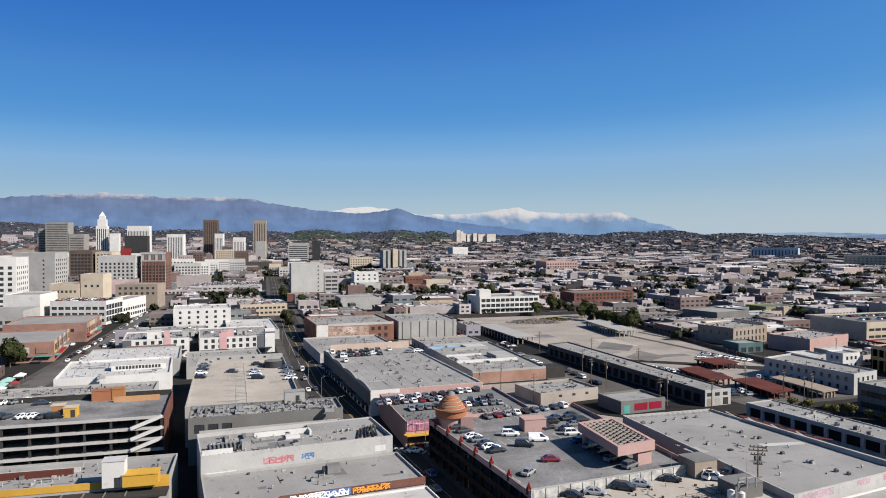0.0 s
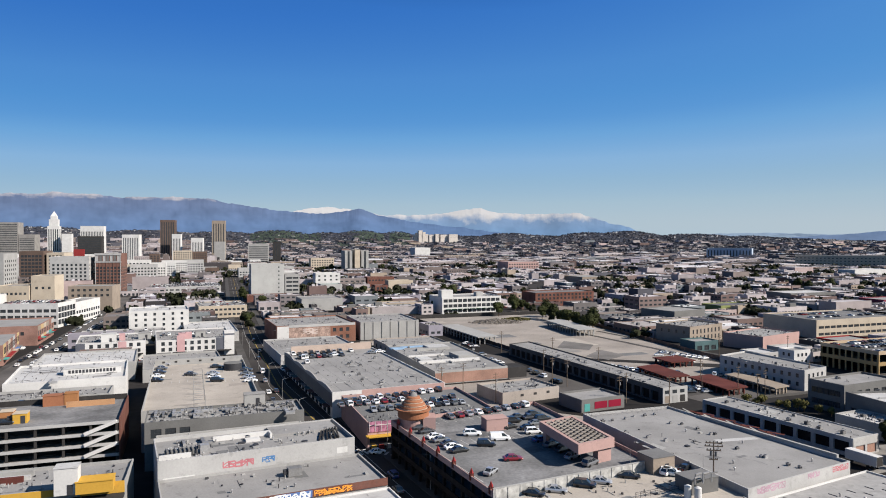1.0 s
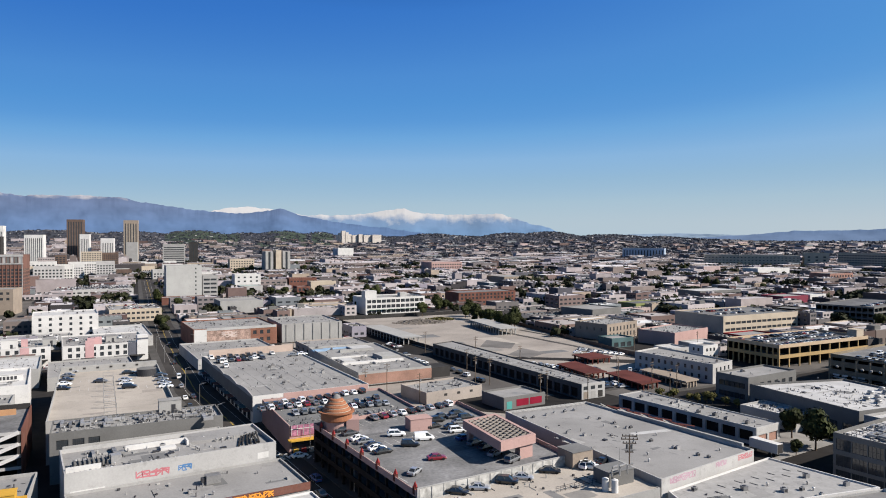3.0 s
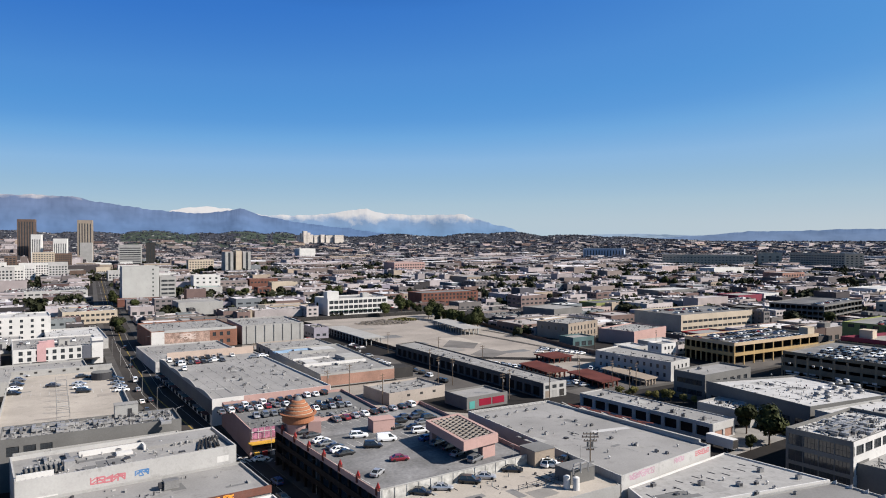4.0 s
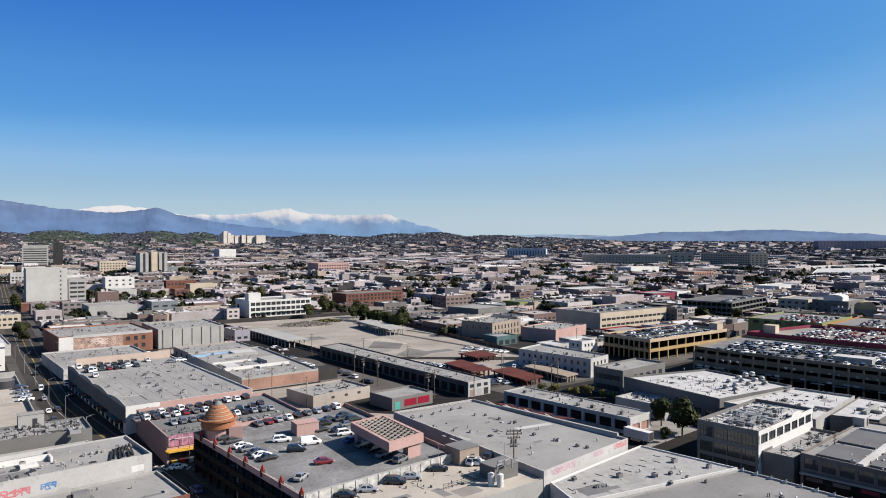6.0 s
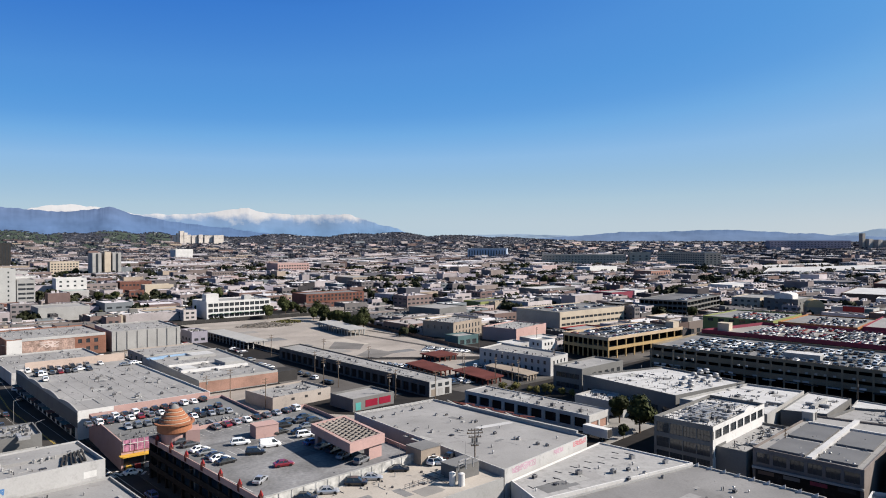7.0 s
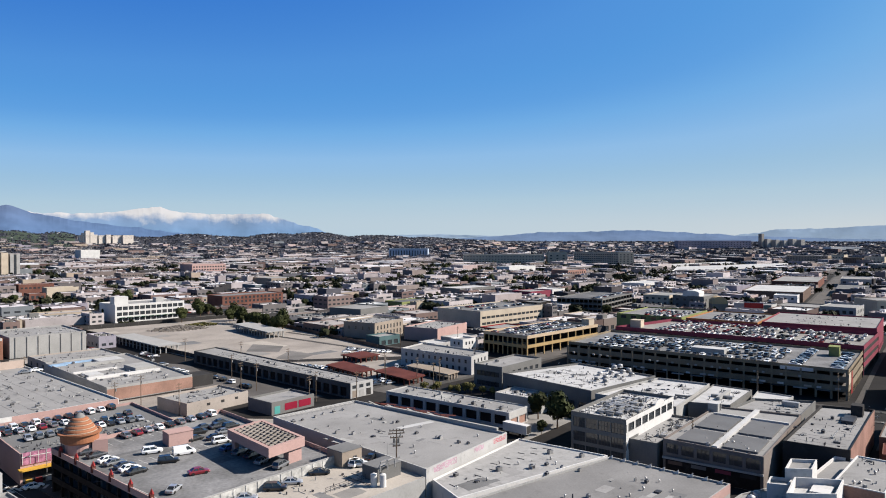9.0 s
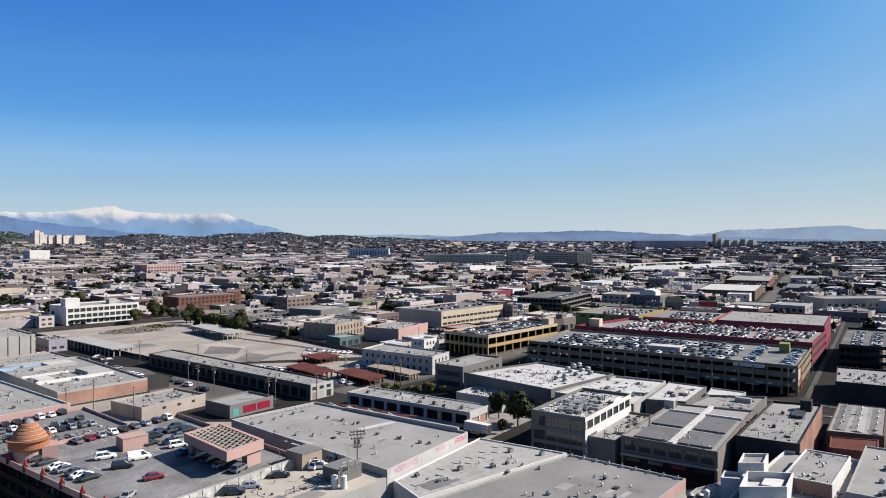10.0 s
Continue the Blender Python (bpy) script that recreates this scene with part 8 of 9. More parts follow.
def rubble():
    rng = random.Random(9)
    m = Mesh()
    for _ in range(420):
        a, r = rng.uniform(0, 6.28), rng.random() ** 0.7
        x, y = 66 + 20 * r * math.cos(a), 505 + 12 * r * math.sin(a)
        z = 0.1 + 2.4 * (1 - r)
        s = rng.uniform(0.3, 1.0)
        n = len(m.v)
        m.v += [(x + s * rng.uniform(0.6, 1.1) * sx_, y + s * rng.uniform(0.6, 1.1) * sy_, z + s * rng.uniform(0.5, 0.9) * sz_ - 0.2) for sx_ in (-1, 1) for sy_ in (-1, 1) for sz_ in (-1, 1)]
        m.f += [(n, n + 1, n + 3, n + 2), (n + 4, n + 6, n + 7, n + 5), (n, n + 4, n + 5, n + 1), (n + 2, n + 3, n + 7, n + 6), (n + 1, n + 5, n + 7, n + 3), (n, n + 2, n + 6, n + 4)]
        m.k += [0] * 6
    tagged(new("rubble", m.data("rubble", RUBBLE)), "heap of broken concrete in the vacant lot", "rubble", kind="stuff")
    g = Mesh()
    for _ in range(300):
        a, r = rng.uniform(0, 6.28), rng.random() ** 0.6
        x, y, s = 84 + 12 * r * math.cos(a), 520 + 7 * r * math.sin(a), rng.uniform(0.3, 0.8)
        z = 0.2 + 1.6 * (1 - r)
        b = rng.uniform(0, 3.14)
        g.quad((x - s * math.cos(b), y - s * math.sin(b), z - 0.2), (x + s * math.cos(b), y + s * math.sin(b), z - 0.2), (x + s * math.cos(b), y + s * math.sin(b), z + s), (x - s * math.cos(b), y - s * math.sin(b), z + s))
    tagged(new("weeds", g.data("weeds", LEAFDRY)), "dry weeds on a dirt heap", "weeds", kind="stuff")


rubble()


# ---- dressings of the near buildings ----
def graffiti(root, label, x, y, z, w, h, mat, seed):
    """Fat spray-painted letters, a few millimetres proud of a wall that faces the near side: bent bars, crossed and filled."""
    rng = random.Random(seed)
    m = Mesh()
    n = max(3, int(w / (h * 0.72)))
    step = w / n

    def bar(ax, az_, bx, bz, t, up):
        d = Vector((bx - ax, bz - az_))
        if d.length < 0.08:
            return
        nn = Vector((-d.y, d.x)).normalized() * t
        e = d.normalized() * t * 0.6
        m.quad((ax + nn.x - e.x, y - up, az_ + nn.y - e.y), (ax - nn.x - e.x, y - up, az_ - nn.y - e.y), (bx - nn.x + e.x, y - up, bz - nn.y + e.y), (bx + nn.x + e.x, y - up, bz + nn.y + e.y))

    for i in range(n):
        x0, x1 = x + step * i + rng.uniform(0, 0.1) * step, x + step * (i + 0.94)
        z0, z1 = z + rng.uniform(0, 0.16) * h, z + h * rng.uniform(0.82, 1.0)
        t = h * rng.uniform(0.065, 0.1)
        lean = rng.uniform(-0.1, 0.1) * step
        zm = (z0 + z1) / 2 + rng.uniform(-0.1, 0.1) * h
        strokes = [(x0, z0, x0 + lean, z1), (x1, z0, x1 + lean, z1), (x0, z1, x1, z1), (x0, z0, x1, z0), (x0, zm, x1, zm), (x0, z1, x1, z0), (x0, zm, x1, z1), (x1, zm, x0, z0)]
        for k, st in enumerate(rng.sample(strokes, 5)):
            bar(*st, t, 0.002 * k)
    tagged(part("graffiti", m, mat, root, label), kind="stuff")


SPRAY_R, SPRAY_B = surf("red_spray_paint", (0.42, 0.15, 0.17), var=0.2), surf("blue_spray_paint", (0.08, 0.18, 0.35), var=0.2)
SPRAY_W, SPRAY_P = surf("white_spray_paint", (0.75, 0.75, 0.75), var=0.1), surf("magenta_spray_paint", (0.36, 0.24, 0.29), var=0.25)
graffiti(B["L7"], "red spray-painted tag", 13.5, -0.012, 10.6, 6.6, 1.6, SPRAY_R, 1)
graffiti(B["L7"], "blue spray-painted tag", 22.0, -0.012, 10.8, 2.8, 1.4, SPRAY_B, 2)


facing(B["L8"], "brick_parapet", 14.0, 45.0, -0.25, -0.01, 8.7, 10.3, BRICK, "painted brick parapet")
facing(B["L8"], "mural_panel", 21.0, 28.5, -0.29, -0.255, 8.75, 10.2, BLUEP, "blue mural panel on the parapet")
graffiti(B["L8"], "white spray-painted letters", 16, -0.31, 8.8, 12, 1.3, SPRAY_W, 3)
graffiti(B["L8"], "red and orange spray-painted letters", 29, -0.31, 8.8, 8, 1.3, surf("orange_spray_paint", (0.75, 0.3, 0.05), var=0.2), 4)
facing(B["L7"], "patch", 1.0, 7.5, -0.02, -0.008, 8.0, 10.2, WHITE, "fresh white paint patch")
facing(B["L7"], "patch", 39.6, 42.2, -0.02, -0.008, 10.6, 12.0, WHITE, "fresh white paint patch")
rng_ = random.Random(15)
for i in range(26):
    s = rng_.uniform(0.3, 0.7)
    put(make_vent, on(B["L7"], 1 + i * 0.98, 1.1 + rng_.uniform(-0.2, 0.3), 13.1))
facing(B["L2"], "lean_roof", 2, 24, 8.5, 9.6, 9.3, 10.6, RUST, "rust-red ridge strip")
facing(B["L2"], "lean_roof", 2, 25, 10.6, 11.4, 9.3, 10.2, ROOF_W, "white roof ridge")
facing(B["L2"], "lean_roof", 2, 25, 13.4, 14.2, 9.3, 10.5, PALE, "white roof ridge")
for i in range(9):
    facing(B["L2"], "shingle_rib", 3 + i * 4.2, 3.25 + i * 4.2, -4.2, -0.6, 8.0, 8.25, GREY)
facing(B["L2"], "skirt_roof", 0, 45, -5.0, -0.02, 7.6, 8.0, DARKGREY, "dark shingled skirt roof")
facing(B["L2"], "yellow_band", 0, 45, -0.1, -0.01, 8.6, 10.02, YELLOW, "yellow painted parapet band")
facing(B["L2"], "yellow_band", 36.5, 45, -0.2, -0.11, 8.1, 10.6, YELLOW, "yellow painted parapet block")
# zigzag ramps at the garage's ends
for f in range(3):
    m = Mesh()
    m.beam((51.5, -0.12, 3.0 * f + 3.2), (59.5, -0.12, 3.0 * f + 6.2), 0.45)
    part("ramp", m, WHITE, B["L1"])
    m = Mesh()
    m.beam((10.0, -0.12, 3.0 * f + 6.2), (19.0, -0.12, 3.0 * f + 3.2), 0.45)
    part("ramp", m, WHITE, B["L1"])
facing(B["L1"], "end_wall", 60.05, 60.3, 0, 29, 0, 13.0, BRICK, "rust-coloured end wall")
facing(B["L1"], "back_parapet", 0, 59.9, 28.5, 28.9, 12, 13.6, DARKGREY)
facing(B["L1"], "ramp_kerb", 44, 57, 22, 22.5, 12, 13.6, BUFFRAMP, "pale orange kerb wall of the ramp")
facing(B["M3"], "near_wall", 0, 42.6, -0.14, -0.01, 8.2, 11.5, WHITEWASH, "streaked whitewashed wall above the car park")
facing(B["M3"], "coping", 0, 42.6, -0.2, 0.2, 11.504, 11.62, PALE)
for i in range(15):
    facing(B["M3"], "pilaster", 0.4 + i * 2.95, 0.75 + i * 2.95, -0.26, -0.142, 8.2, 11.45, WHITEWASH)
# shop corner of the market lot
facing(B["M2"], "sign", 0.3, 11.5, -0.22, -0.02, 5.0, 8.1, PINKSIGN, "pink and magenta shop sign")
facing(B["M2"], "sign_grid", 0.3, 11.5, -0.3, -0.23, 7.0, 7.15, WHITE)
for i in range(7):
    facing(B["M2"], "sign_bar", 0.4 + i * 1.8, 0.5 + i * 1.8, -0.31, -0.235, 5.2, 8.1, WHITE)
facing(B["M2"], "canopy", -0.6, 12.5, -2.2, -0.02, 3.9, 4.25, YELLOW, "yellow shop canopy")
facing(B["M2"], "shopfront", 0.6, 11.5, -0.06, -0.01, 0.2, 3.4, GLASS)
for i in range(5):
    facing(B["M2"], "crate", 1 + i * 2.3, 2.4 + i * 2.3, -1.3, -0.5, 0.18, 1.4, (YELLOW, REDPAINT, WHITE, TEAL, ORANGE)[i])
# scalloped street parapet of the market hall
m = Mesh()
k = 60
for i in range(k):
    y0_, y1_ = 90.0 * i / k, 90.0 * (i + 1) / k
    za, zb = (9.0 + 0.9 * abs(math.sin(math.pi * v / 22.5)) for v in (y0_, y1_))
    for xx in (-0.06, 0.34):
        m.quad((xx, y1_, 8.3), (xx, y0_, 8.3), (xx, y0_, za), (xx, y1_, zb))
    m.quad((-0.06, y0_, za), (0.34, y0_, za), (0.34, y1_, zb), (-0.06, y1_, zb))
part("scalloped_parapet", m, PALE, B["M1"])
for i in range(14):
    facing(B["M1"], "shopfront", -0.05, -0.012, 3 + i * 6.2, 7 + i * 6.2, 0.2, 3.2, GLASS)
    facing(B["M1"], "awning", -2.0, -0.02, 2.6 + i * 6.2, 7.6 + i * 6.2, 3.4, 3.6, (BRICK, DULLTEAL, GREY, DARKGREY)[i % 4])
# grey sheet over the white hall's street side, with its shade painted in
facing(B["M1"], "street_wall", -0.055, -0.01, 0.1, 89.9, 3.7, 8.25, GREY, "grimy grey street wall with its shade painted in")
facing(B["M1"], "end_band", 10.5, 41.8, -0.05, -0.008, 7.2, 9.0, PINK, "pink painted band")
# wall and small windows at the far end of the sandy parking roof
facing(B["L5"], "far_wall", 0.31, 33.69, 81.0, 82.6, 10.91, 13.2, PALE, "pale rendered wall at the end of the deck")
for i in range(6):
    facing(B["L5"], "small_window", 3 + 4.6 * i, 4.0 + 4.6 * i, 80.94, 80.995, 11.9, 12.6, DARKGREY)
# mural building
facing(B["M1"], "end_parapet", 3, 41.4, 89.3, 89.65, 8.4, 11.6, PEACHWALL, "pale peach parapet wall")
facing(B["M4"], "patch", 0.3, 7, -0.03, -0.008, 0.5, 10.6, WHITE, "white painted wall section")
facing(B["M4"], "mural_panel", 7.01, 31.5, -0.03, -0.008, 3.2, 9.4, surf("faded_mural", (0.33, 0.235, 0.195), var=0.5, scale=0.35, fine=1.4), "faded painted mural")
facing(B["M4"], "parapet_band", 7.01, 46.6, -0.1, -0.008, 9.7, 11.15, OFFWHITE, "white painted parapet band")
graffiti(B["M4"], "pale spray-painted letters", 15, -0.05, 5.5, 9, 3.2, surf("faded_pale_spray_paint", (0.42, 0.345, 0.31), var=0.3), 6)
graffiti(B["M4"], "blue spray-painted letters", 8, -0.05, 1.2, 6, 1.6, SPRAY_B, 7)
for i in range(7):
    facing(B["M4b"], "buttress", 2.4 + i * 5.4, 2.6 + i * 5.4, -0.3, -0.01, 0.2, 10.6, GREY)
# joined roofs of the second market hall
for i, (x0, y0, x1, y1, h, mt) in enumerate(((1, 22, 32, 24, 1.0, WHITE), (2, 40, 20, 41, 0.8, WHITE), (12, 56, 30, 58, 1.2, PALE), (1, 64, 8, 68, 0.7, BLUEROOF), (20, 60, 32, 71, 0.9, ROOF_W), (22, 26, 32, 38, 1.8, PALE), (3, 26, 9, 34, 1.2, ROOF_W))):
    facing(B["M5"], "upper_roof", x0, min(x1, 31), y0, min(y1, 69), 4.9, 4.9 + h, mt)
facing(B["M5"], "dark_end", 34.6, 44, 0.4, 10, 0, 4.6, DARKGREY, "dark shed at the end")
facing(B["M5"], "blue_roof", 8, 32, 67.5, 71, 4.92, 5.3, BLUEROOF, "bright blue roof covering")
DARKGREEN = surf("dark_green_canvas", (0.02, 0.06, 0.035), var=0.2)
DOORRED = surf("crimson_door_paint", (0.20, 0.012, 0.03), var=0.15)
# red doors of the small shop
for i in range(2):
    facing(B["M7"], "roller_door", 5.6 + i * 6.2, 11.2 + i * 6.2, -0.06, -0.01, 0.9, 3.4, DOORRED, "red roller door")
facing(B["M7"], "green_door", 1.2, 3.6, -0.06, -0.01, 0.3, 3.0, TEAL)
for i in range(3):
    facing(B["M6"], "window", 8 + 6 * i, 9.4 + 6 * i, -0.04, -0.008, 2.4, 3.3, DARKGREY)
# leaning rafters on the far edge of the big roof
for i in range(16):
    p = Vector((53.0, 197.8)).lerp(Vector((78.0, 204.9)), i / 15)
    m = Mesh()
    root = thing("roof_brace", "pale slanting parapet brace", "brace", pose(p.x, p.y, 10.3, 0, 0, 24), "parapet braces")
    m.beam((0, 0, 0.9), (0, -1.9, 0.02), 0.05)
    part("strut", m, PALE, root)
facing(B["M8"], "far_parapet", 0.5, 1.0, 0.5, 1.0, 10.3, 11.0, PALE)
graffiti(B["M8"], "magenta spray-painted tag", 3, -0.012, 9.3, 9, 1.4, SPRAY_P, 8)
graffiti(B["M8"], "magenta spray-painted tag", 20, -0.012, 9.6, 4, 1.2, SPRAY_P, 9)
graffiti(B["M8"], "brown spray-painted tag", 29, -0.012, 9.5, 6, 1.2, SPRAY_R, 10)
m = Mesh()
m.beam((84.5, 193.5, 10.9), (100.5, 155.5, 11.2), 0.4)
tagged(new("roof_ridge", m.data("roof_ridge", PALE)), "raised curb along the warehouse roof edge", "roof curb")
# skylight panels
for x0, y0, x1, y1 in ((3, 2, 16, 10.4), (19, 2, 35, 10.4), (3, 13.4, 16, 22), (19, 13.4, 35, 22)):
    m = Mesh()
    m.prism(((x0, y0), (x1, y0), (x1, y1), (x0, y1)), 8.5, 9.0)
    part("skylight", m, SKYLIGHT, B["R5"])
facing(B["R5"], "ridge_strip", 1, 48, 11.2, 12.5, 8.5, 9.3, ROOF_W)
facing(B["R5"], "cross_curb", 37, 37.8, 1, 22, 8.5, 9.1, ROOF_W)
facing(B["R5"], "shopfront", -0.05, -0.012, 0.8, 24.0, 0.2, 4.0, SHADEBLACK, "near-black shopfronts")
facing(B["R5"], "ledge", -0.5, -0.012, 0.0, 24.8, 4.2, 4.7, PALE)
for k in range(4):
    facing(B["R5"], "shop_sign", -0.12, -0.055, 1.6 + 6 * k, 5.4 + 6 * k, 2.9, 3.8, (DARKGREY, MAGENTA, GREY, BROWN)[k])
stair_house("roof_house", "small pale roof house with a grey door", 176, 147.5, 8.5, 25, 4, 3, 2.4, PALE, ROOF_W)
facing(B["R6"], "roof_box", 41, 45, 2, 5, 9.8, 13.0, DARKGREY, "dark plant box on the roof corner")
facing(B["R6"], "duct_frame", 30, 38, 3, 6, 9.8, 10.7, DARKMETAL, "low dark pipe rack")
facing(B["R4d"], "duct", 6, 20, 5, 6.2, 8.0, 9.1, PALE)
facing(B["R4d"], "duct", 10, 11.2, 2, 9, 8.0, 8.9, METAL)
facing(B["R4c"], "duct", 12, 14, 3, 8, 8.1, 9.6, METAL, "dented metal duct")
facing(B["R2"], "parapet_band", 15, 33, -0.15, -0.012, 6.6, 8.56, PINK, "pink painted parapet")
for x, y, mat, label in ((120.6, 96.6, DARKMETAL, "dark upright roof tank"), (122.4, 95.6, DARKMETAL, "dark upright roof tank"), (125.4, 96.4, WHITE, "white upright roof tank"), (128.6, 97.6, WHITE, "white upright roof tank")):
    root = thing("storage_tank", label, "tank", pose(x, y, 6.0))
    m = Mesh()
    m.tube(0, 0, 0, 2.2, 0.75, n=16)
    part("shell", m, mat, root)
    m = Mesh()
    m.tube(0, 0, 2.2, 2.5, 0.75, 0.25, n=16)
    part("lid", m, METAL, root)
# white terraces
facing(B["R7c"], "pit_cover", 2.5, 8.0, 1.4, 5.2, 9.8, 10.6, WHITE)
facing(B["R7"], "terrace_wall", 4, 4.3, 2, 17, 7.8, 9.4, WHITE)
# steel frames on the sandy parking roof
for i in range(7):
    root = thing("steel_frame", "thin grey steel frame standing on the parking roof", "frame", on(B["L5"], 16.0, 5 + i * 8.6, 10.9), "steel frames")
    for x in (-1.6, 1.6):
        m = Mesh()
        m.tube(x, 0, 0, 3.4, 0.07, n=6)
        part("leg", m, METAL, root)
    for z in (1.0, 2.2, 3.35):
        m = Mesh()
        m.box(-1.6, -0.05, z, 1.6, 0.05, z + 0.1)
        part("rail", m, METAL, root)
root = thing("water_tank", "dark round water tank on the parking roof", "tank", on(B["L5"], 29.0, 64.0, 10.9))
m = Mesh()
m.tube(0, 0, 0, 2.6, 3.4, n=28)
part("shell", m, DARKMETAL, root)
m = Mesh()
m.tube(0, 0, 2.6, 2.9, 3.5, 0.4, n=28)
part("lid", m, GREY, root)
# plant tanks by the car park
for x, y in ((57.0, 136.6), (58.6, 135.4)):
    root = thing("storage_tank", "white upright storage tank", "tank", pose(x, y, 9.3))
    m = Mesh()
    m.tube(0, 0, 0, 2.6, 0.7, n=16)
    part("shell", m, WHITE, root)
    m = Mesh()
    m.tube(0, 0, 2.6, 2.85, 0.7, 0.2, n=16)
    part("lid", m, WHITE, root)
stair_house("plant_house", "grey plant house with pipes beside the car park", 58.5, 138.0, 9.3, 20, 7, 5, 3.0, GREY, ROOF_M, False)
# gabled strips and brick flank by the long garage
for i in range(3):
    m = Mesh()
    y0, y1, z1 = 0.5 + 4.5 * i, 3.9 + 4.5 * i, 7.15 + 0.15 * (i % 2)
    ym = (y0 + y1) / 2
    m.v += [(1, y0, 6.8), (1, ym, z1), (1, y1, 6.8), (36, y0, 6.8), (36, ym, z1), (36, y1, 6.8)]
    m.f += [(0, 1, 2), (3, 5, 4), (0, 3, 4, 1), (1, 4, 5, 2), (0, 2, 5, 3)]
    m.k += [0] * 5
    part("gable_roof", m, (ROOF_G, ROOF_L, ROOF_M)[i], B["R15"])
for i in range(3):
    for k in range(4):
        put(make_vent, on(B["R15"], 4 + 8.4 * k + 2 * i, 2.2 + 4.5 * i, 7.05 + 0.15 * (i % 2)))
facing(B["R6"], "brick_flank", 0.6, 50.3, -0.08, -0.01, 0.2, 10.52, ROSE, "salmon brick side wall")
facing(B["R7d"], "brick_flank", -0.08, -0.01, 0.1, 9.4, 6, 10.8, SALMON)
# worn stall lines on the decks
for key, x0, dx, n, y, d, z in (("M3", 3.0, 2.7, 13, 53.5, 4.8, 10.0), ("M3", 12.0, 2.7, 10, 33.0, 4.6, 10.0), ("M3", 2.2, 0, 1, 8, 40, 10.0), ("L5", 2.0, 2.6, 11, 60.0, 4.6, 10.9), ("L5", 2.0, 2.6, 5, 44.0, 4.6, 10.9), ("L5", 20.0, 2.6, 5, 40.0, 4.6, 10.9), ("M2", 3.0, 2.6, 13, 22.0, 4.6, 7.2)):
    for i in range(n):
        facing(B[key], "stall_line", x0 + dx * i, x0 + dx * i + 0.13, y, y + d, z - 0.02, z + 0.006, PAINT_W)
roof_wear(B["M3"], 4, 6, 38, 50, 10.0, (DECK, ROOF_M, DECK), 12, 0, 240)
roof_wear(B["lot"], 3, 2, 44, 14, 9.3, (CONCRETE, ROOF_T, ROOF_G), 10, 2, 241)
clutter(B["lot"], 4, 8, 44, 17, 9.3, 50, 341)
root = thing("rail_fence", "thin dark rail fence on the parking roof", "fence", pose(0, 0, 9.3))
a, b = Vector((46.5, 137.2)), Vector((57.0, 141.2))
for i in range(10):
    p = a + (b - a) * (i / 9)
    m = Mesh()
    m.tube(p.x, p.y, 0, 1.2, 0.04, n=6)
    part("post", m, DARKMETAL, root)
for z in (0.4, 0.8, 1.17):
    m = Mesh()
    m.beam((a.x, a.y, z), (b.x, b.y, z), 0.025)
    part("rail", m, DARKMETAL, root)
root = thing("roof_box_unit", "pale metal box unit on the low roof", "air conditioner", pose(-25.5, 152.6, 9.5, 0, 0, 22))
m = Mesh()
m.box(0, 0, 0.2, 3.0, 2.0, 1.9)
part("casing", m, METAL, root)
m = Mesh()
m.box(-0.9, 0.4, 0.6, -0.02, 1.6, 1.5)
part("hood", m, DARKMETAL, root)
m = Mesh()
m.box(-0.1, -0.1, 0, 3.1, 2.1, 0.19)
part("curb", m, GREY, root)
# pipes and tanks of the plant house
for i in range(5):
    root = thing("vent_pipe", "white bent plant pipe on the roof house", "pipe", on(B["lot"], 39.5 + 1.1 * i, 3.4 + 0.9 * (i % 2), 12.4), "plant pipes")
    m = Mesh()
    m.tube(0, 0, 0, 1.5 + 0.3 * (i % 3), 0.16, n=8)
    part("riser", m, METAL, root)
    m = Mesh()
    m.beam((0, 0, 1.4 + 0.3 * (i % 3)), (1.8, 0.3, 1.4 + 0.3 * (i % 3)), 0.13)
    part("bend", m, METAL, root)
# white street front of the three-storey block; its grey sides have shade painted in
for z0, z1 in ((0.1, 4.55), (6.85, 9.35), (11.65, 12.95)):
    facing(B["R3"], "front_band", 0.02, 35.98, -0.05, -0.004, z0, z1, WHITE)
for z0 in (4.56, 9.36):
    for i in range(8):
        c = 1.0 + 34.0 / 7 * i
        facing(B["R3"], "front_pier", max(0.02, c - 0.46), min(35.98, c + 0.46), -0.05, -0.004, z0, z0 + 2.28, WHITE)
car_row(B["M2"], 3.0, 15.5, 2.7, 0.0, 13, 7.21, 90, 0.8, 93)
clutter(B["M2"], 1, 1, 40, 11, 7.2, 90, 342)
# cars in the canopy's shade
UNDER = ((36.3, 170.5, 35, "grey"), (38.2, 166.4, 35, "dark"), (36.4, 190.6, 15, "grey"), (33.4, 186.0, 10, "black"), (39.0, 195.0, 20, "suvblack"), (41.0, 172.5, 30, "black"))
LOT_LAMPS = ((33.1, 140.6), (51.1, 154.6), (66.3, 150.6))
for x, y, a, st in UNDER:
    car(x, y, 10.01, a, st)
for x, y in LOT_LAMPS:
    put(make_lamp, pose(x, y, 9.3, 0, 0, 200) @ Matrix.Scale(0.52, 4))
facing(B["M5"], "brick_wall", 0.1, 34.4, -0.08, -0.01, 0.3, 4.7, SALMON, "faded salmon brick end wall")
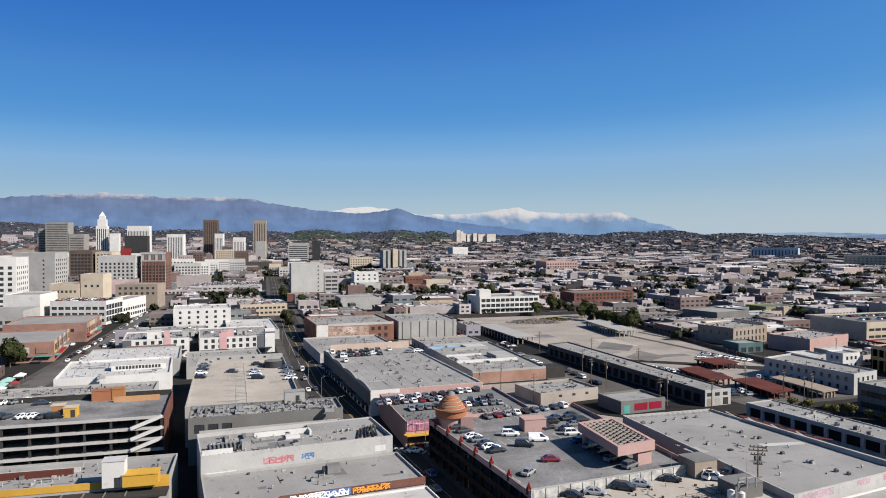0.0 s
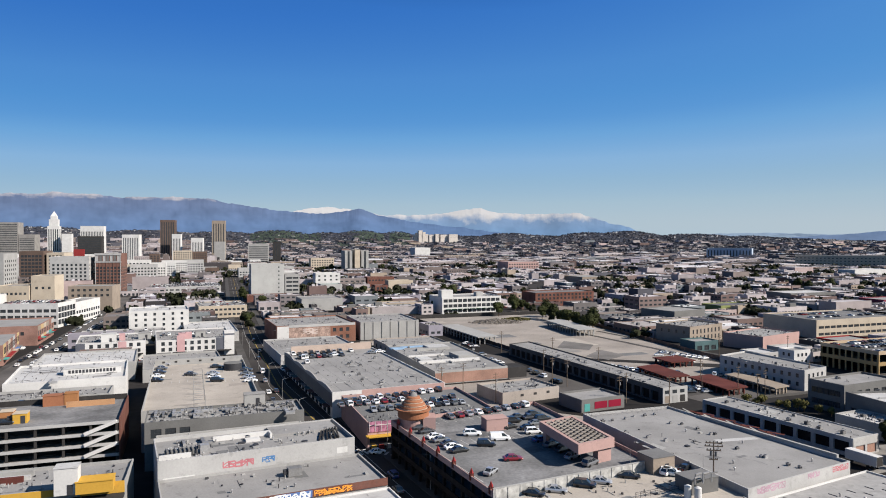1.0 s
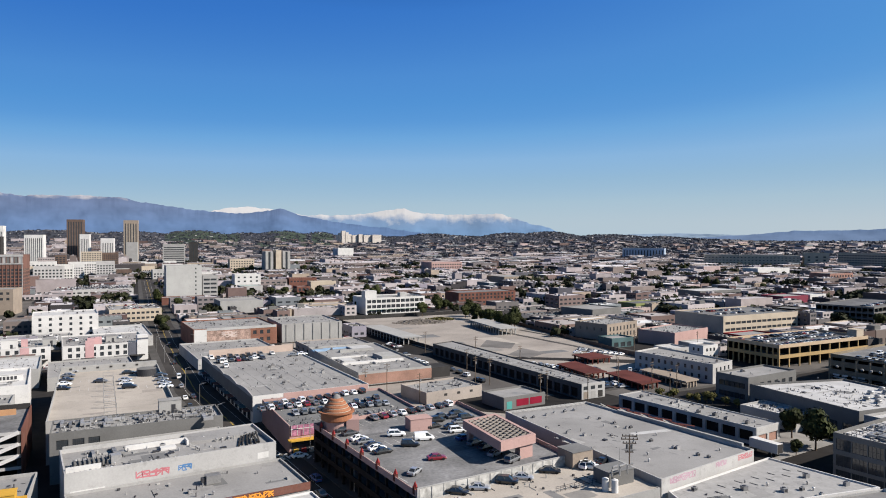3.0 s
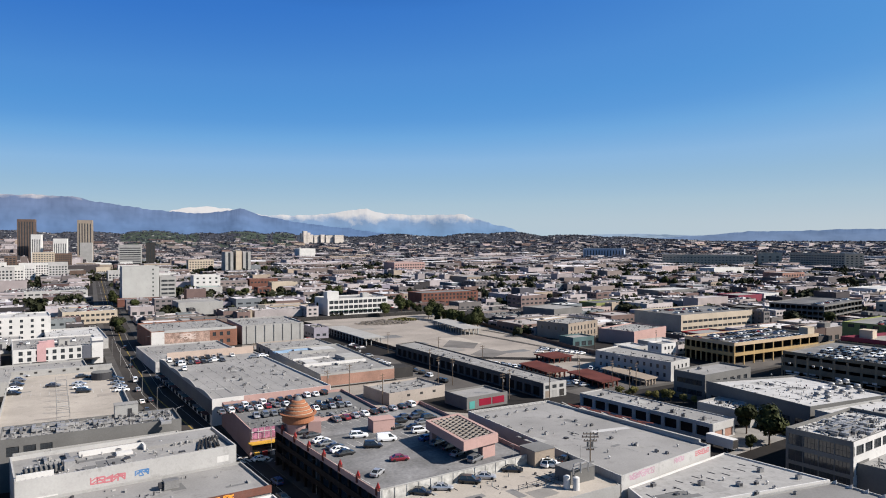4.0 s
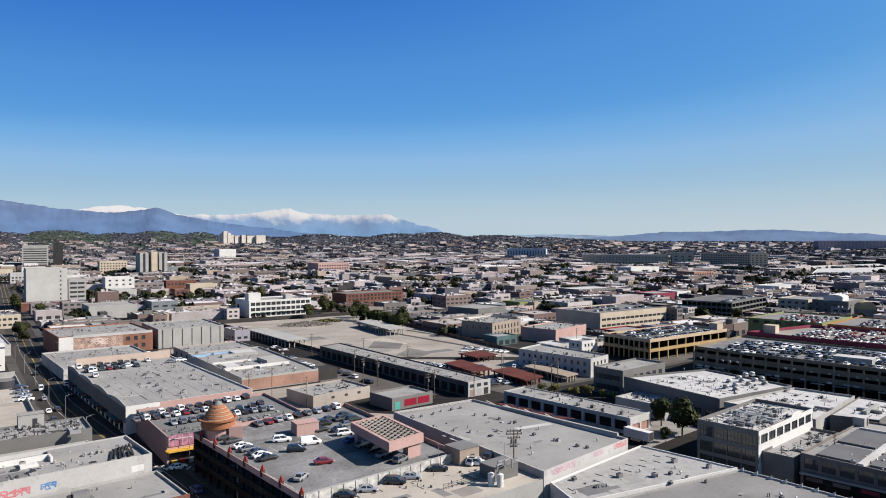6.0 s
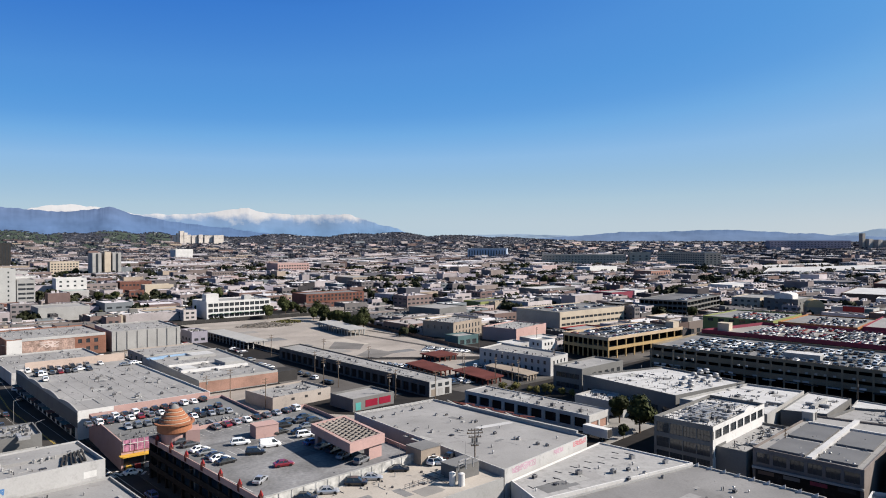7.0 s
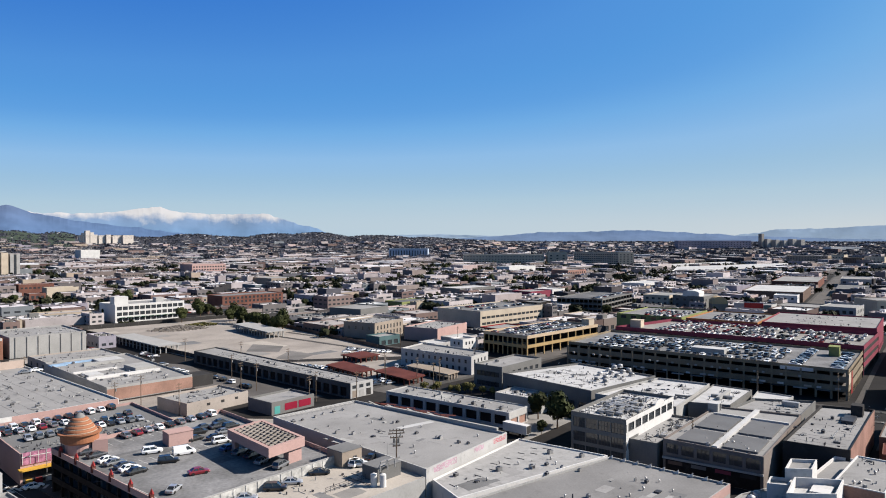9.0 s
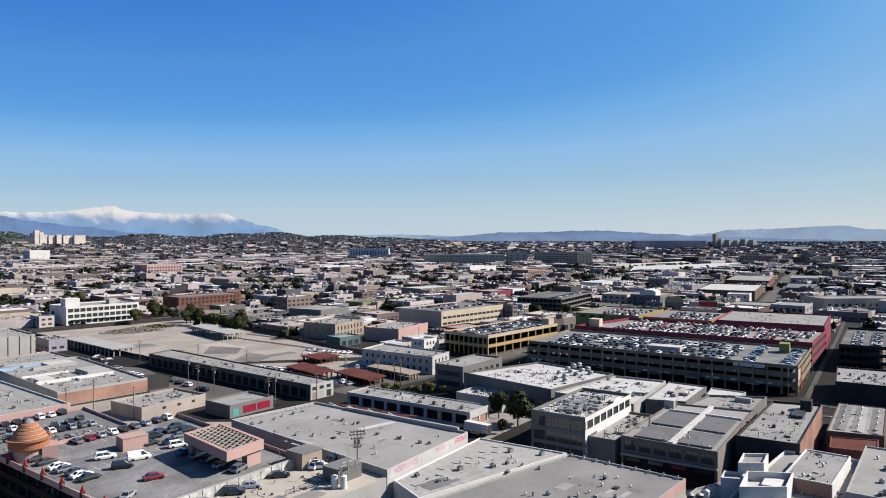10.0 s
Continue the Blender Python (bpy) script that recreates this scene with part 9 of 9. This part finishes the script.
# tank house, annex and green awnings of the white three-storey building
facing(B["whiteb"], "roof_block", 1.5, 11.5, 5, 13, 12.6, 18.8, WHITE, "white tank house on the roof")
facing(B["whiteb"], "roof_block", 34, 40, 8, 14, 12.6, 16.4, OFFWHITE)
for i in range(9):
    facing(B["whiteb"], "awning", 3 + 5.4 * i, 7 + 5.4 * i, -1.6, -0.02, 3.5, 3.8, DARKGREEN)
tree(-116, 507, 2, 1.7, 0, 40)
# louvres of the clerestory, painted panels and canopies of the white blocks
for i in range(14):
    facing(clerestory, "louvre", 1.5 + 1.08 * i, 2.25 + 1.08 * i, -0.05, -0.005, 0.6, 1.7, DARKMETAL)
ROSEPAINT = surf("rose_pink_paint", (0.46, 0.29, 0.29), var=0.15, dirt=0.25)
for key, x0, x1, z1, mt in (("L9a", 0.1, 4.2, 9.4, SLATE), ("L9a", 19.2, 23.0, 9.45, ROSEPAINT), ("L9b", 9.9, 13.7, 11.6, ROSEPAINT), ("L9b", 29.2, 33.2, 9.45, SLATE)):
    facing(B[key], "painted_panel", x0, x1, -0.16, -0.15 + 0.14, 0.3, z1, mt)
for key, w in (("L9a", 31), ("L9b", 37)):
    for i in range(5):
        facing(B[key], "canopy", 0.5 + w / 5 * i, w / 5 * (i + 1) - 0.3, -3.2, -0.18, 2.9, 3.15, (GREY, DARKGREY, PALE)[i % 3])
facing(B["L9b"], "corner_tower", 33.3, 38.4, -0.5, 5.0, 0.2, 12.6, WHITE, "white corner tower")
facing(B["L9b"], "tower_band", 33.2, 38.5, -0.6, -0.51, 10.6, 11.4, SLATE)
stair_house("roof_house", "white box-shaped roof house", -154, 360, 8.8, 21, 7, 5, 4.2, WHITE, ROOF_W)
facing(B["L9b"], "roof_box", 14.4, 17.4, 3, 5.5, 8.81, 12.6, ROSEPAINT, "pink roof box")
facing(B["L9a"], "roof_box", 19.6, 22.4, 8, 10.5, 8.81, 12.4, ROSEPAINT, "pink roof box")
stair_house("roof_house", "grey box-shaped roof house", -140, 372, 8.8, 21, 6, 5, 3.0, PALE, ROOF_L)
stair_house("roof_house", "pale roof house with a dark door", -112, 377, 8.8, 20, 5, 6, 3.2, PALE, ROOF_L)
stair_house("roof_sign_box", "rose pink box-shaped roof sign", -117.5, 366.5, 8.8, 20, 3.6, 3, 3.4, ROSEPAINT, ROSEPAINT, False)
# braces along the near warehouse's parapet
for i in range(9):
    p = Vector((126.6, 104.2)).lerp(Vector((117.4, 129.0)), i / 8)
    root = thing("parapet_brace", "small white triangular parapet brace", "brace", pose(p.x - 0.5, p.y, 8.05, 0, 0, 110), "parapet braces")
    m = Mesh()
    m.v += [(0, 0, 0), (1.5, 0, 0), (0, 0, 1.1), (0, 0.12, 0), (1.5, 0.12, 0), (0, 0.12, 1.1)]
    m.f += [(0, 1, 2), (5, 4, 3), (0, 3, 4, 1), (1, 4, 5, 2), (2, 5, 3, 0)]
    m.k += [0] * 5
    part("plate", m, WHITE, root)
# seams of the roofing sheets
for key, x0, x1, y0, y1, z, n in (("M1", 2, 39, 3, 70, 8.4, 8), ("M9", 1.5, 10, 3, 106, 5.5, 3), ("R5", 2, 32, 1, 22, 8.5, 3), ("R6", 2, 35, 1, 15, 9.8, 5), ("R4c", 2, 20, 1, 13, 8.1, 5), ("strip", 2, 39, 2, 50, 4.7, 6), ("M4", 2, 44, 2, 42, 10.3, 6), ("L3", 1, 34, 1, 33, 14.3, 5)):
    for k in range(n):
        x = x0 + (x1 - x0) * (k + 0.5) / n
        facing(B[key], "roof_seam", x, x + 0.1, y0, y1, z - 0.02, z + 0.03, ROOF_G if k % 2 else ROOF_M)
# garage end colours
facing(B["R8"], "end_band", 0.3, 8, -0.1, -0.01, 6.0, 10.2, CREAM, "cream painted end wall")
facing(B["R8"], "end_band", 9, 13, -0.1, -0.01, 1.0, 9.8, REDPAINT, "red banner on the end wall")
facing(B["R8"], "sign", -0.25, -0.22, 12, 24, 9.9, 11.3, WHITE, "white sign board")
for i in range(14):
    facing(B["R8"], "awning", -1.6, -0.22, 6 + i * 8, 11 + i * 8, 3.2, 3.5, (GREY, PALE, DARKGREY)[i % 3])

# brick end of the loading docks
facing(B["R1"], "brick_end", 0.2, 12.0, -0.06, -0.01, 3.1, 5.2, OFFWHITE, "pale end wall band")
for i in range(2):
    facing(B["R1"], "roller_door", 1.7 + 5.25 * i, 6.0 + 5.25 * i, 0.3, 0.36, 0.3, 3.0, SALMON, "salmon roller door")
facing(B["M9"], "end_wall", 0.02, 11.7, -0.3, -0.012, 0.1, 6.1, OFFWHITE, "off-white painted end wall")
for i in range(3):
    facing(B["M9"], "end_window", 0.9 + 3.6 * i, 3.0 + 3.6 * i, -0.34, -0.305, 3.7, 5.0, GLASS)
    facing(B["M9"], "end_door", 0.9 + 3.6 * i, 3.3 + 3.6 * i, -0.34, -0.305, 0.3, 2.9, (TAN, PALE, DARKGREY)[i])
# white coating strip, ruined lean-to and rounded parapet of the big roof
m = Mesh()
m.prism(((79, 170.6), (90.5, 172.4), (90.2, 174.4), (78.6, 172.6)), 10.3, 10.43)
tagged(new("roof_coating", m.data("roof_coating", ROOF_W)), "strip of fresh white roof coating", "roof patch")
lean = thing("lean_to", "ruined lean-to with bare dark red rafters", "lean-to", pose(0, 0, 0))
a, b = Vector((84.6, 207.0)), Vector((97.0, 181.0))
e = (b - a).normalized()
nn = Vector((-e.y, e.x))
# added near-black block: the dark of the gap under the rafters
m = Mesh()
m.prism([tuple(a), tuple(b), tuple(b + nn * 8), tuple(a + nn * 8)], 0.05, 5.2)
part("floor", m, SHADEBLACK, lean)
for i in range(12):
    p = a + (b - a) * (i / 11)
    m = Mesh()
    m.beam((p.x, p.y, 9.9), (p.x + nn.x * 7.6, p.y + nn.y * 7.6, 6.2 + 0.9 * (i % 3)), 0.14)
    part("rafter", m, RUST if i % 3 else PALE, lean)
for i in range(3):
    p, r = a + (b - a) * (0.12 + 0.3 * i), a + (b - a) * (0.3 + 0.3 * i)
    m = Mesh()
    m.prism([tuple(p + nn * 1.0), tuple(r + nn * 1.0), tuple(r + nn * 6.5), tuple(p + nn * 6.5)], 6.0 + 0.5 * i, 6.25 + 0.5 * i)
    part("roof_sheet", m, RUST, lean, "rusty red roof sheet")
# sleepers laid askew on the patched roof
for i in range(11):
    put_x, put_y = 82 + 2.6 * i, 133.6 + 0.9 * i + (2.6 if i % 2 else 0)
    m = Mesh()
    m.prism(rect(put_x, put_y, 118, 1.9, 0.14), 8.1, 8.26)
    tagged(new("sleeper", m.data("sleeper", DARKMETAL)), "dark timber sleeper lying on the patched roof", "sleeper", "roof sleepers")
# stains and repairs of the vacant lot
for i, (x, y, w, d, mt) in enumerate(((96, 372, 22, 14, CONCRETE), (70, 430, 16, 12, ROOF_M), (112, 395, 14, 30, ROOF_T), (58, 470, 24, 10, CONCRETE), (112, 450, 10, 24, ROOF_M), (80, 400, 10, 8, ROOF_M), (30, 505, 22, 8, ROOF_T), (130, 362, 16, 7, ROOF_M))):
    m = Mesh()
    m.prism(rect(x, y, 107, d, w), 0.08, 0.126 + 0.004 * i)
    tagged(new("pavement", m.data("pavement", mt)), "patch of darker concrete in the vacant lot", "pavement", kind="structure")
for x0, y0, x1, y1, n, st, s in ((93, 329, 110, 312, 9, ("white", "suvwhite", "silver", "white"), 1), (138, 366, 153, 346, 9, ("white", "white", "silver", "grey"), 2), (139, 304, 151, 298.5, 6, ("white", "suvwhite", "grey"), 3), (112, 276, 135, 281, 7, STYLES, 4), (58.6, 151.0, 63.5, 153.4, 2, ("suvwhite", "black"), 5)):
    rg = random.Random(90 + s)
    for i in range(n):
        t = i / max(1, n - 1)
        if s == 5:
            car(x0 + (x1 - x0) * t, y0 + (y1 - y0) * t, 9.31, 40, st[i % len(st)])
        else:
            car(x0 + (x1 - x0) * t, y0 + (y1 - y0) * t, 0.13, math.degrees(math.atan2(y1 - y0, x1 - x0)) + 80 + rg.uniform(-4, 4), rg.choice(st), False)
car_row(B["M1"], 3, 84, 2.7, 0.0, 11, 8.41, 90, 0.85, 91)
car_row(B["M1"], 4, 74, 2.7, 0.0, 8, 8.41, 90, 0.8, 92)
# dark tree row along the fence of the vacant lot
rg = random.Random(66)
for i in range(26):
    t = i / 25
    tree(151 - 23 * t + rg.uniform(-1.5, 1.5), 440 + 118 * t, 2, rg.uniform(0.45, 0.68), 0, rg.uniform(0, 360))
rg = random.Random(123)
for (ax, ay), (bx, by) in (((-184, 342), (-206, 440)), ((-206, 440), (-240, 575))):
    a, b = Vector((ax, ay)), Vector((bx, by))
    e = (b - a).normalized()
    nn = Vector((-e.y, e.x))
    s = 4.0
    while s < (b - a).length - 4:
        for side in (-1, 1):
            if rg.random() < 0.7:
                p = a + e * s + nn * 4.3 * side
                car(p.x, p.y, 0.05, math.degrees(math.atan2(e.y, e.x)) + (180 if side > 0 else 0), rg.choice(STYLES), False)
        s += 6.3
# pedestrian crossing
for i in range(9):
    p = Vector((-18.6, 195.6)) + Vector((1.55, 0.62)) * i
    m = Mesh()
    m.prism(((0, 0), (0.6, 0.24), (-0.9, 3.1), (-1.5, 2.86)), 0.03, 0.042)
    tagged(new("trim", m.data("trim", PAINT_W)), "white stripe of a pedestrian crossing", "road marking", kind="structure").location = (p.x, p.y, 0)


# step, boards and duct cage on the graffiti warehouse's roof
facing(B["L7"], "roof_step", 13.0, 26.0, 13.5, 14.1, 13.08, 14.2, WHITE)
facing(B["L7"], "roof_step", 26.01, 26.5, 11.0, 14.1, 13.08, 14.2, WHITE)
facing(B["L7"], "upper_deck", 26.51, 42.9, 11.0, 18.4, 13.08, 13.75, ROOF_L, "raised part of the grey roof")
facing(B["L7"], "roof_hatch", 20.0, 23.4, 9.4, 11.4, 13.08, 13.7, WHITE)
for i in range(6):
    m = Mesh()
    m.beam((36.2 + 1.0 * i, 3.4 + 0.5 * (i % 2), 13.35), (38.6 + 0.8 * i, 10.4 + 0.3 * i, 13.5 + 0.05 * i), 0.16)
    part("roof_board", m, DARKGREY, B["L7"], "dark loose board")
for i in range(8):
    facing(B["L7"], "cage_rib", 2.0 + 0.9 * i, 2.12 + 0.9 * i, 4.4, 7.8, 13.08, 14.5, DARKMETAL)
facing(B["L7"], "cage_duct", 1.8, 8.6, 4.8, 7.4, 13.3, 14.2, GREY)
facing(B["L7"], "fan_box", 9.2, 11.2, 4.8, 6.8, 13.08, 15.0, METAL, "white fan housing")
facing(B["L7"], "white_wall", 0.4, 7.0, 2.0, 2.4, 13.08, 14.6, WHITE)
# raised arch of the white block's front parapet
m = Mesh()
arc = [(20.6, 12.9)] + [(20.6 + 7.4 * k / 12, 12.9 + 1.15 * math.sin(math.pi * k / 12) ** 0.5) for k in range(1, 12)] + [(28.0, 12.9)]
m.v += [(x, yy, z) for yy in (-0.06, 0.25) for x, z in arc]
k = len(arc)
m.f += [(i, i + 1, k + i + 1, k + i) for i in range(k - 1)] + [tuple(range(k)), tuple(range(2 * k - 1, k - 1, -1))]
m.k += [0] * (k + 1)
part("parapet_arch", m, WHITE, B["R3"])


rg = random.Random(517)
for i in range(13):
    t = i / 12
    if rg.random() < 0.8:
        car(53 - 12 * t + rg.uniform(-0.5, 0.5), 304 + 58 * t, 0.11, 20 + rg.uniform(-6, 6), rg.choice(STYLES), False)
    if rg.random() < 0.6:
        car(66 - 12 * t, 288 + 40 * t, 0.11, 112 + rg.uniform(-5, 5), rg.choice(STYLES), False)
# mast with wide crossarms on the big roof
root = thing("aerial_mast", "dark mast with three wide crossarms on the roof", "mast", pose(66.6, 146.0, 10.35, 0, 0, -12))
m = Mesh()
m.tube(0, 0, 0, 7.6, 0.16, 0.12, n=8)
part("post", m, WOOD, root)
for z, w in ((7.2, 1.7), (6.5, 1.9), (5.6, 1.5), (3.6, 0.9)):
    m = Mesh()
    m.box(-w, -0.1, z, w, 0.1, z + 0.2)
    arm = part("crossarm", m, WOOD, root)
    for k in range(5):
        m = Mesh()
        m.tube(-w + 0.15 + (2 * w - 0.3) * k / 4, 0, z + 0.2, z + 0.5, 0.09, n=6)
        part("insulator", m, DARKMETAL, arm)
for x in (-0.5, 0.5):
    m = Mesh()
    m.tube(x, 0.1, 4.4, 5.4, 0.28, n=10)
    part("transformer", m, GREY, root)


def trailer(x, y, heading):
    root = thing("box_trailer", "white box trailer parked beside the loading docks", "trailer", pose(x, y, 0.05, 0, 0, heading))
    m = Mesh()
    m.box(0, -1.25, 1.1, 9.0, 1.25, 3.8)
    part("box", m, WHITE, root)
    m = Mesh()
    m.box(9.0, -1.15, 1.2, 9.05, 1.15, 3.7)
    part("rear_door", m, DARKGREY, root)
    m = Mesh()
    m.box(0.4, -0.5, 0.8, 8.8, 0.5, 1.1)
    part("chassis", m, DARKMETAL, root)
    for wx in (6.4, 7.6):
        for wy in (-1.0, 1.0):
            m = Mesh()
            m.tube(0, 0, -0.15, 0.15, 0.5, n=12)
            part("wheel", m, TYRE, root, at=pose(wx, wy, 0.5, 90, 0, 0))
    m = Mesh()
    m.box(1.2, -0.9, 0, 1.4, 0.9, 1.1)
    part("landing_leg", m, DARKMETAL, root)


trailer(122.6, 185.2, -69)
# shop signs, awnings and pipes along the long garage's street front
rg = random.Random(411)
for i in range(34):
    y0 = 2.5 + i * 3.35
    if rg.random() < 0.55:
        facing(B["R8"], "shop_sign", -0.5, -0.23, y0, y0 + rg.uniform(1.6, 2.8), 3.9, 4.6, rg.choice((WHITE, PALE, CREAM, OFFWHITE)))
    if rg.random() < 0.4:
        facing(B["R8"], "air_box", -0.8, -0.23, y0 + 0.4, y0 + 1.3, 7.5, 8.2, PALE)
for i in range(23):
    facing(B["R8"], "pier", -0.28, -0.21, 0.2 + i * 5.3, 0.9 + i * 5.3, 0.2, 11.0, OLIVE)


def far_trees(name, label, n, r0, r1, power, leaf, big, seed):
    rng = random.Random(seed)
    m = Mesh()
    tries = 0
    while n > 0 and tries < 60000:
        tries += 1
        az = radians(rng.uniform(-36, 68))
        r = r0 + (r1 - r0) * rng.random() ** power
        x, y = r * math.sin(az), r * math.cos(az)
        s = rng.uniform(2.2, 4.6) * big
        if r < 2100 and not free(rect(x - s * 0.6, y - s * 0.6, 0, 1.2 * s, 1.2 * s)):
            continue
        if r > 2900 and rng.random() < (0.75 if az > radians(31) else 0.4):
            continue
        z = hill(x, y)
        # a loose row or clump
        for j in range(rng.choice((1, 1, 2, 3))):
            bx, by = x + rng.uniform(-1, 1) * 2.2 * s * j, y + rng.uniform(-1, 1) * 2.2 * s * j
            for _ in range(22 if r < 1500 else 9):
                d = Vector((rng.gauss(0, 1), rng.gauss(0, 1), rng.gauss(0, 0.7))).normalized()
                p = Vector((bx, by, z + s * 1.05)) + d * s * rng.uniform(0.4, 1.0)
                u = Vector((rng.gauss(0, 1), rng.gauss(0, 1), rng.gauss(0, 1))).normalized()
                v = u.cross(d).normalized()
                k = s * rng.uniform(0.3, 0.6)
                m.quad(p - u * k - v * k * 0.7, p + u * k - v * k, p + u * k * 0.7 + v * k, p - u * k + v * k * 0.7)
        n -= 1
    tagged(new(name, m.data(name, leaf)), label, "trees", kind="stuff")


def groves(n, seed):
    """Broad dark clumps of street trees between the blocks."""
    rng = random.Random(seed)
    m = Mesh()
    tries = 0
    while n > 0 and tries < 20000:
        tries += 1
        az, r = radians(rng.uniform(-32, 64)), rng.uniform(560, 1500)
        x, y = r * math.sin(az), r * math.cos(az)
        s = rng.uniform(4.0, 6.5)
        k = rng.choice((1, 2, 3, 4))
        q = rect(x, y, 18 + rng.choice((0, 90)), 2 * s * k, 2 * s)
        if not free(q):
            continue
        take(q)
        e = (Vector(q[1]) - Vector(q[0])) / k
        f = (Vector(q[3]) - Vector(q[0])) / 2
        for j in range(k):
            c = Vector(q[0]) + e * (j + 0.5) + f
            h = s * rng.uniform(0.9, 1.25)
            for _ in range(110 if r < 900 else 60):
                d = Vector((rng.gauss(0, 1), rng.gauss(0, 1), rng.gauss(0, 0.8))).normalized()
                p = Vector((c.x, c.y, h * 0.95)) + Vector((d.x * s * 1.1, d.y * s * 1.1, d.z * h * 0.8)) * rng.uniform(0.5, 1.0)
                u = Vector((rng.gauss(0, 1), rng.gauss(0, 1), rng.gauss(0, 1))).normalized()
                v = u.cross(d).normalized()
                z = s * rng.uniform(0.16, 0.34)
                m.quad(p - u * z - v * z * 0.7, p + u * z - v * z, p + u * z * 0.7 + v * z, p - u * z + v * z * 0.7)
        n -= 1
    tagged(new("grove", m.data("grove", DARKLEAF)), "broad dark street trees between the town blocks", "trees", kind="stuff")


midrises()
groves(125, 34)
town()


def street_specks(n, seed):
    """Parked cars too far off to tell apart, along the lanes of the town."""
    rng = random.Random(seed)
    m = Mesh()
    tries = 0
    while n > 0 and tries < 40000:
        tries += 1
        az, r = radians(rng.uniform(-32, 64)), 330 + 1100 * rng.random()
        x, y = r * math.sin(az), r * math.cos(az)
        a = 18 + rng.choice((0, 90))
        k = rng.choice((1, 2, 4, 7))
        q = rect(x, y, a, 2.7 * k, 4.6)
        if not free(q):
            continue
        c, s = math.cos(radians(a)), math.sin(radians(a))
        for j in range(k):
            if rng.random() < 0.8:
                u, v = 2.7 * j, rng.uniform(-0.3, 0.3)
                m.prism(rect(x + u * c - v * s, y + u * s + v * c, a, 1.8, 4.5), 0.35, 1.0, bottom=False)
                v += 1.0
                m.prism(rect(x + (u + 0.15) * c - v * s, y + (u + 0.15) * s + v * c, a, 1.5, 2.4), 1.0, 1.45, bottom=False)
                n -= 1
        take(q)
    tagged(new("far_cars", m.data("far_cars", FAR_CAR)), "countless parked cars along the town's lanes", "cars", kind="stuff")


street_specks(3600, 71)
far_trees("town_trees", "dark green trees scattered along the streets", 3400, 430, 2100, 0.7, DARKLEAF, 0.9, 21)
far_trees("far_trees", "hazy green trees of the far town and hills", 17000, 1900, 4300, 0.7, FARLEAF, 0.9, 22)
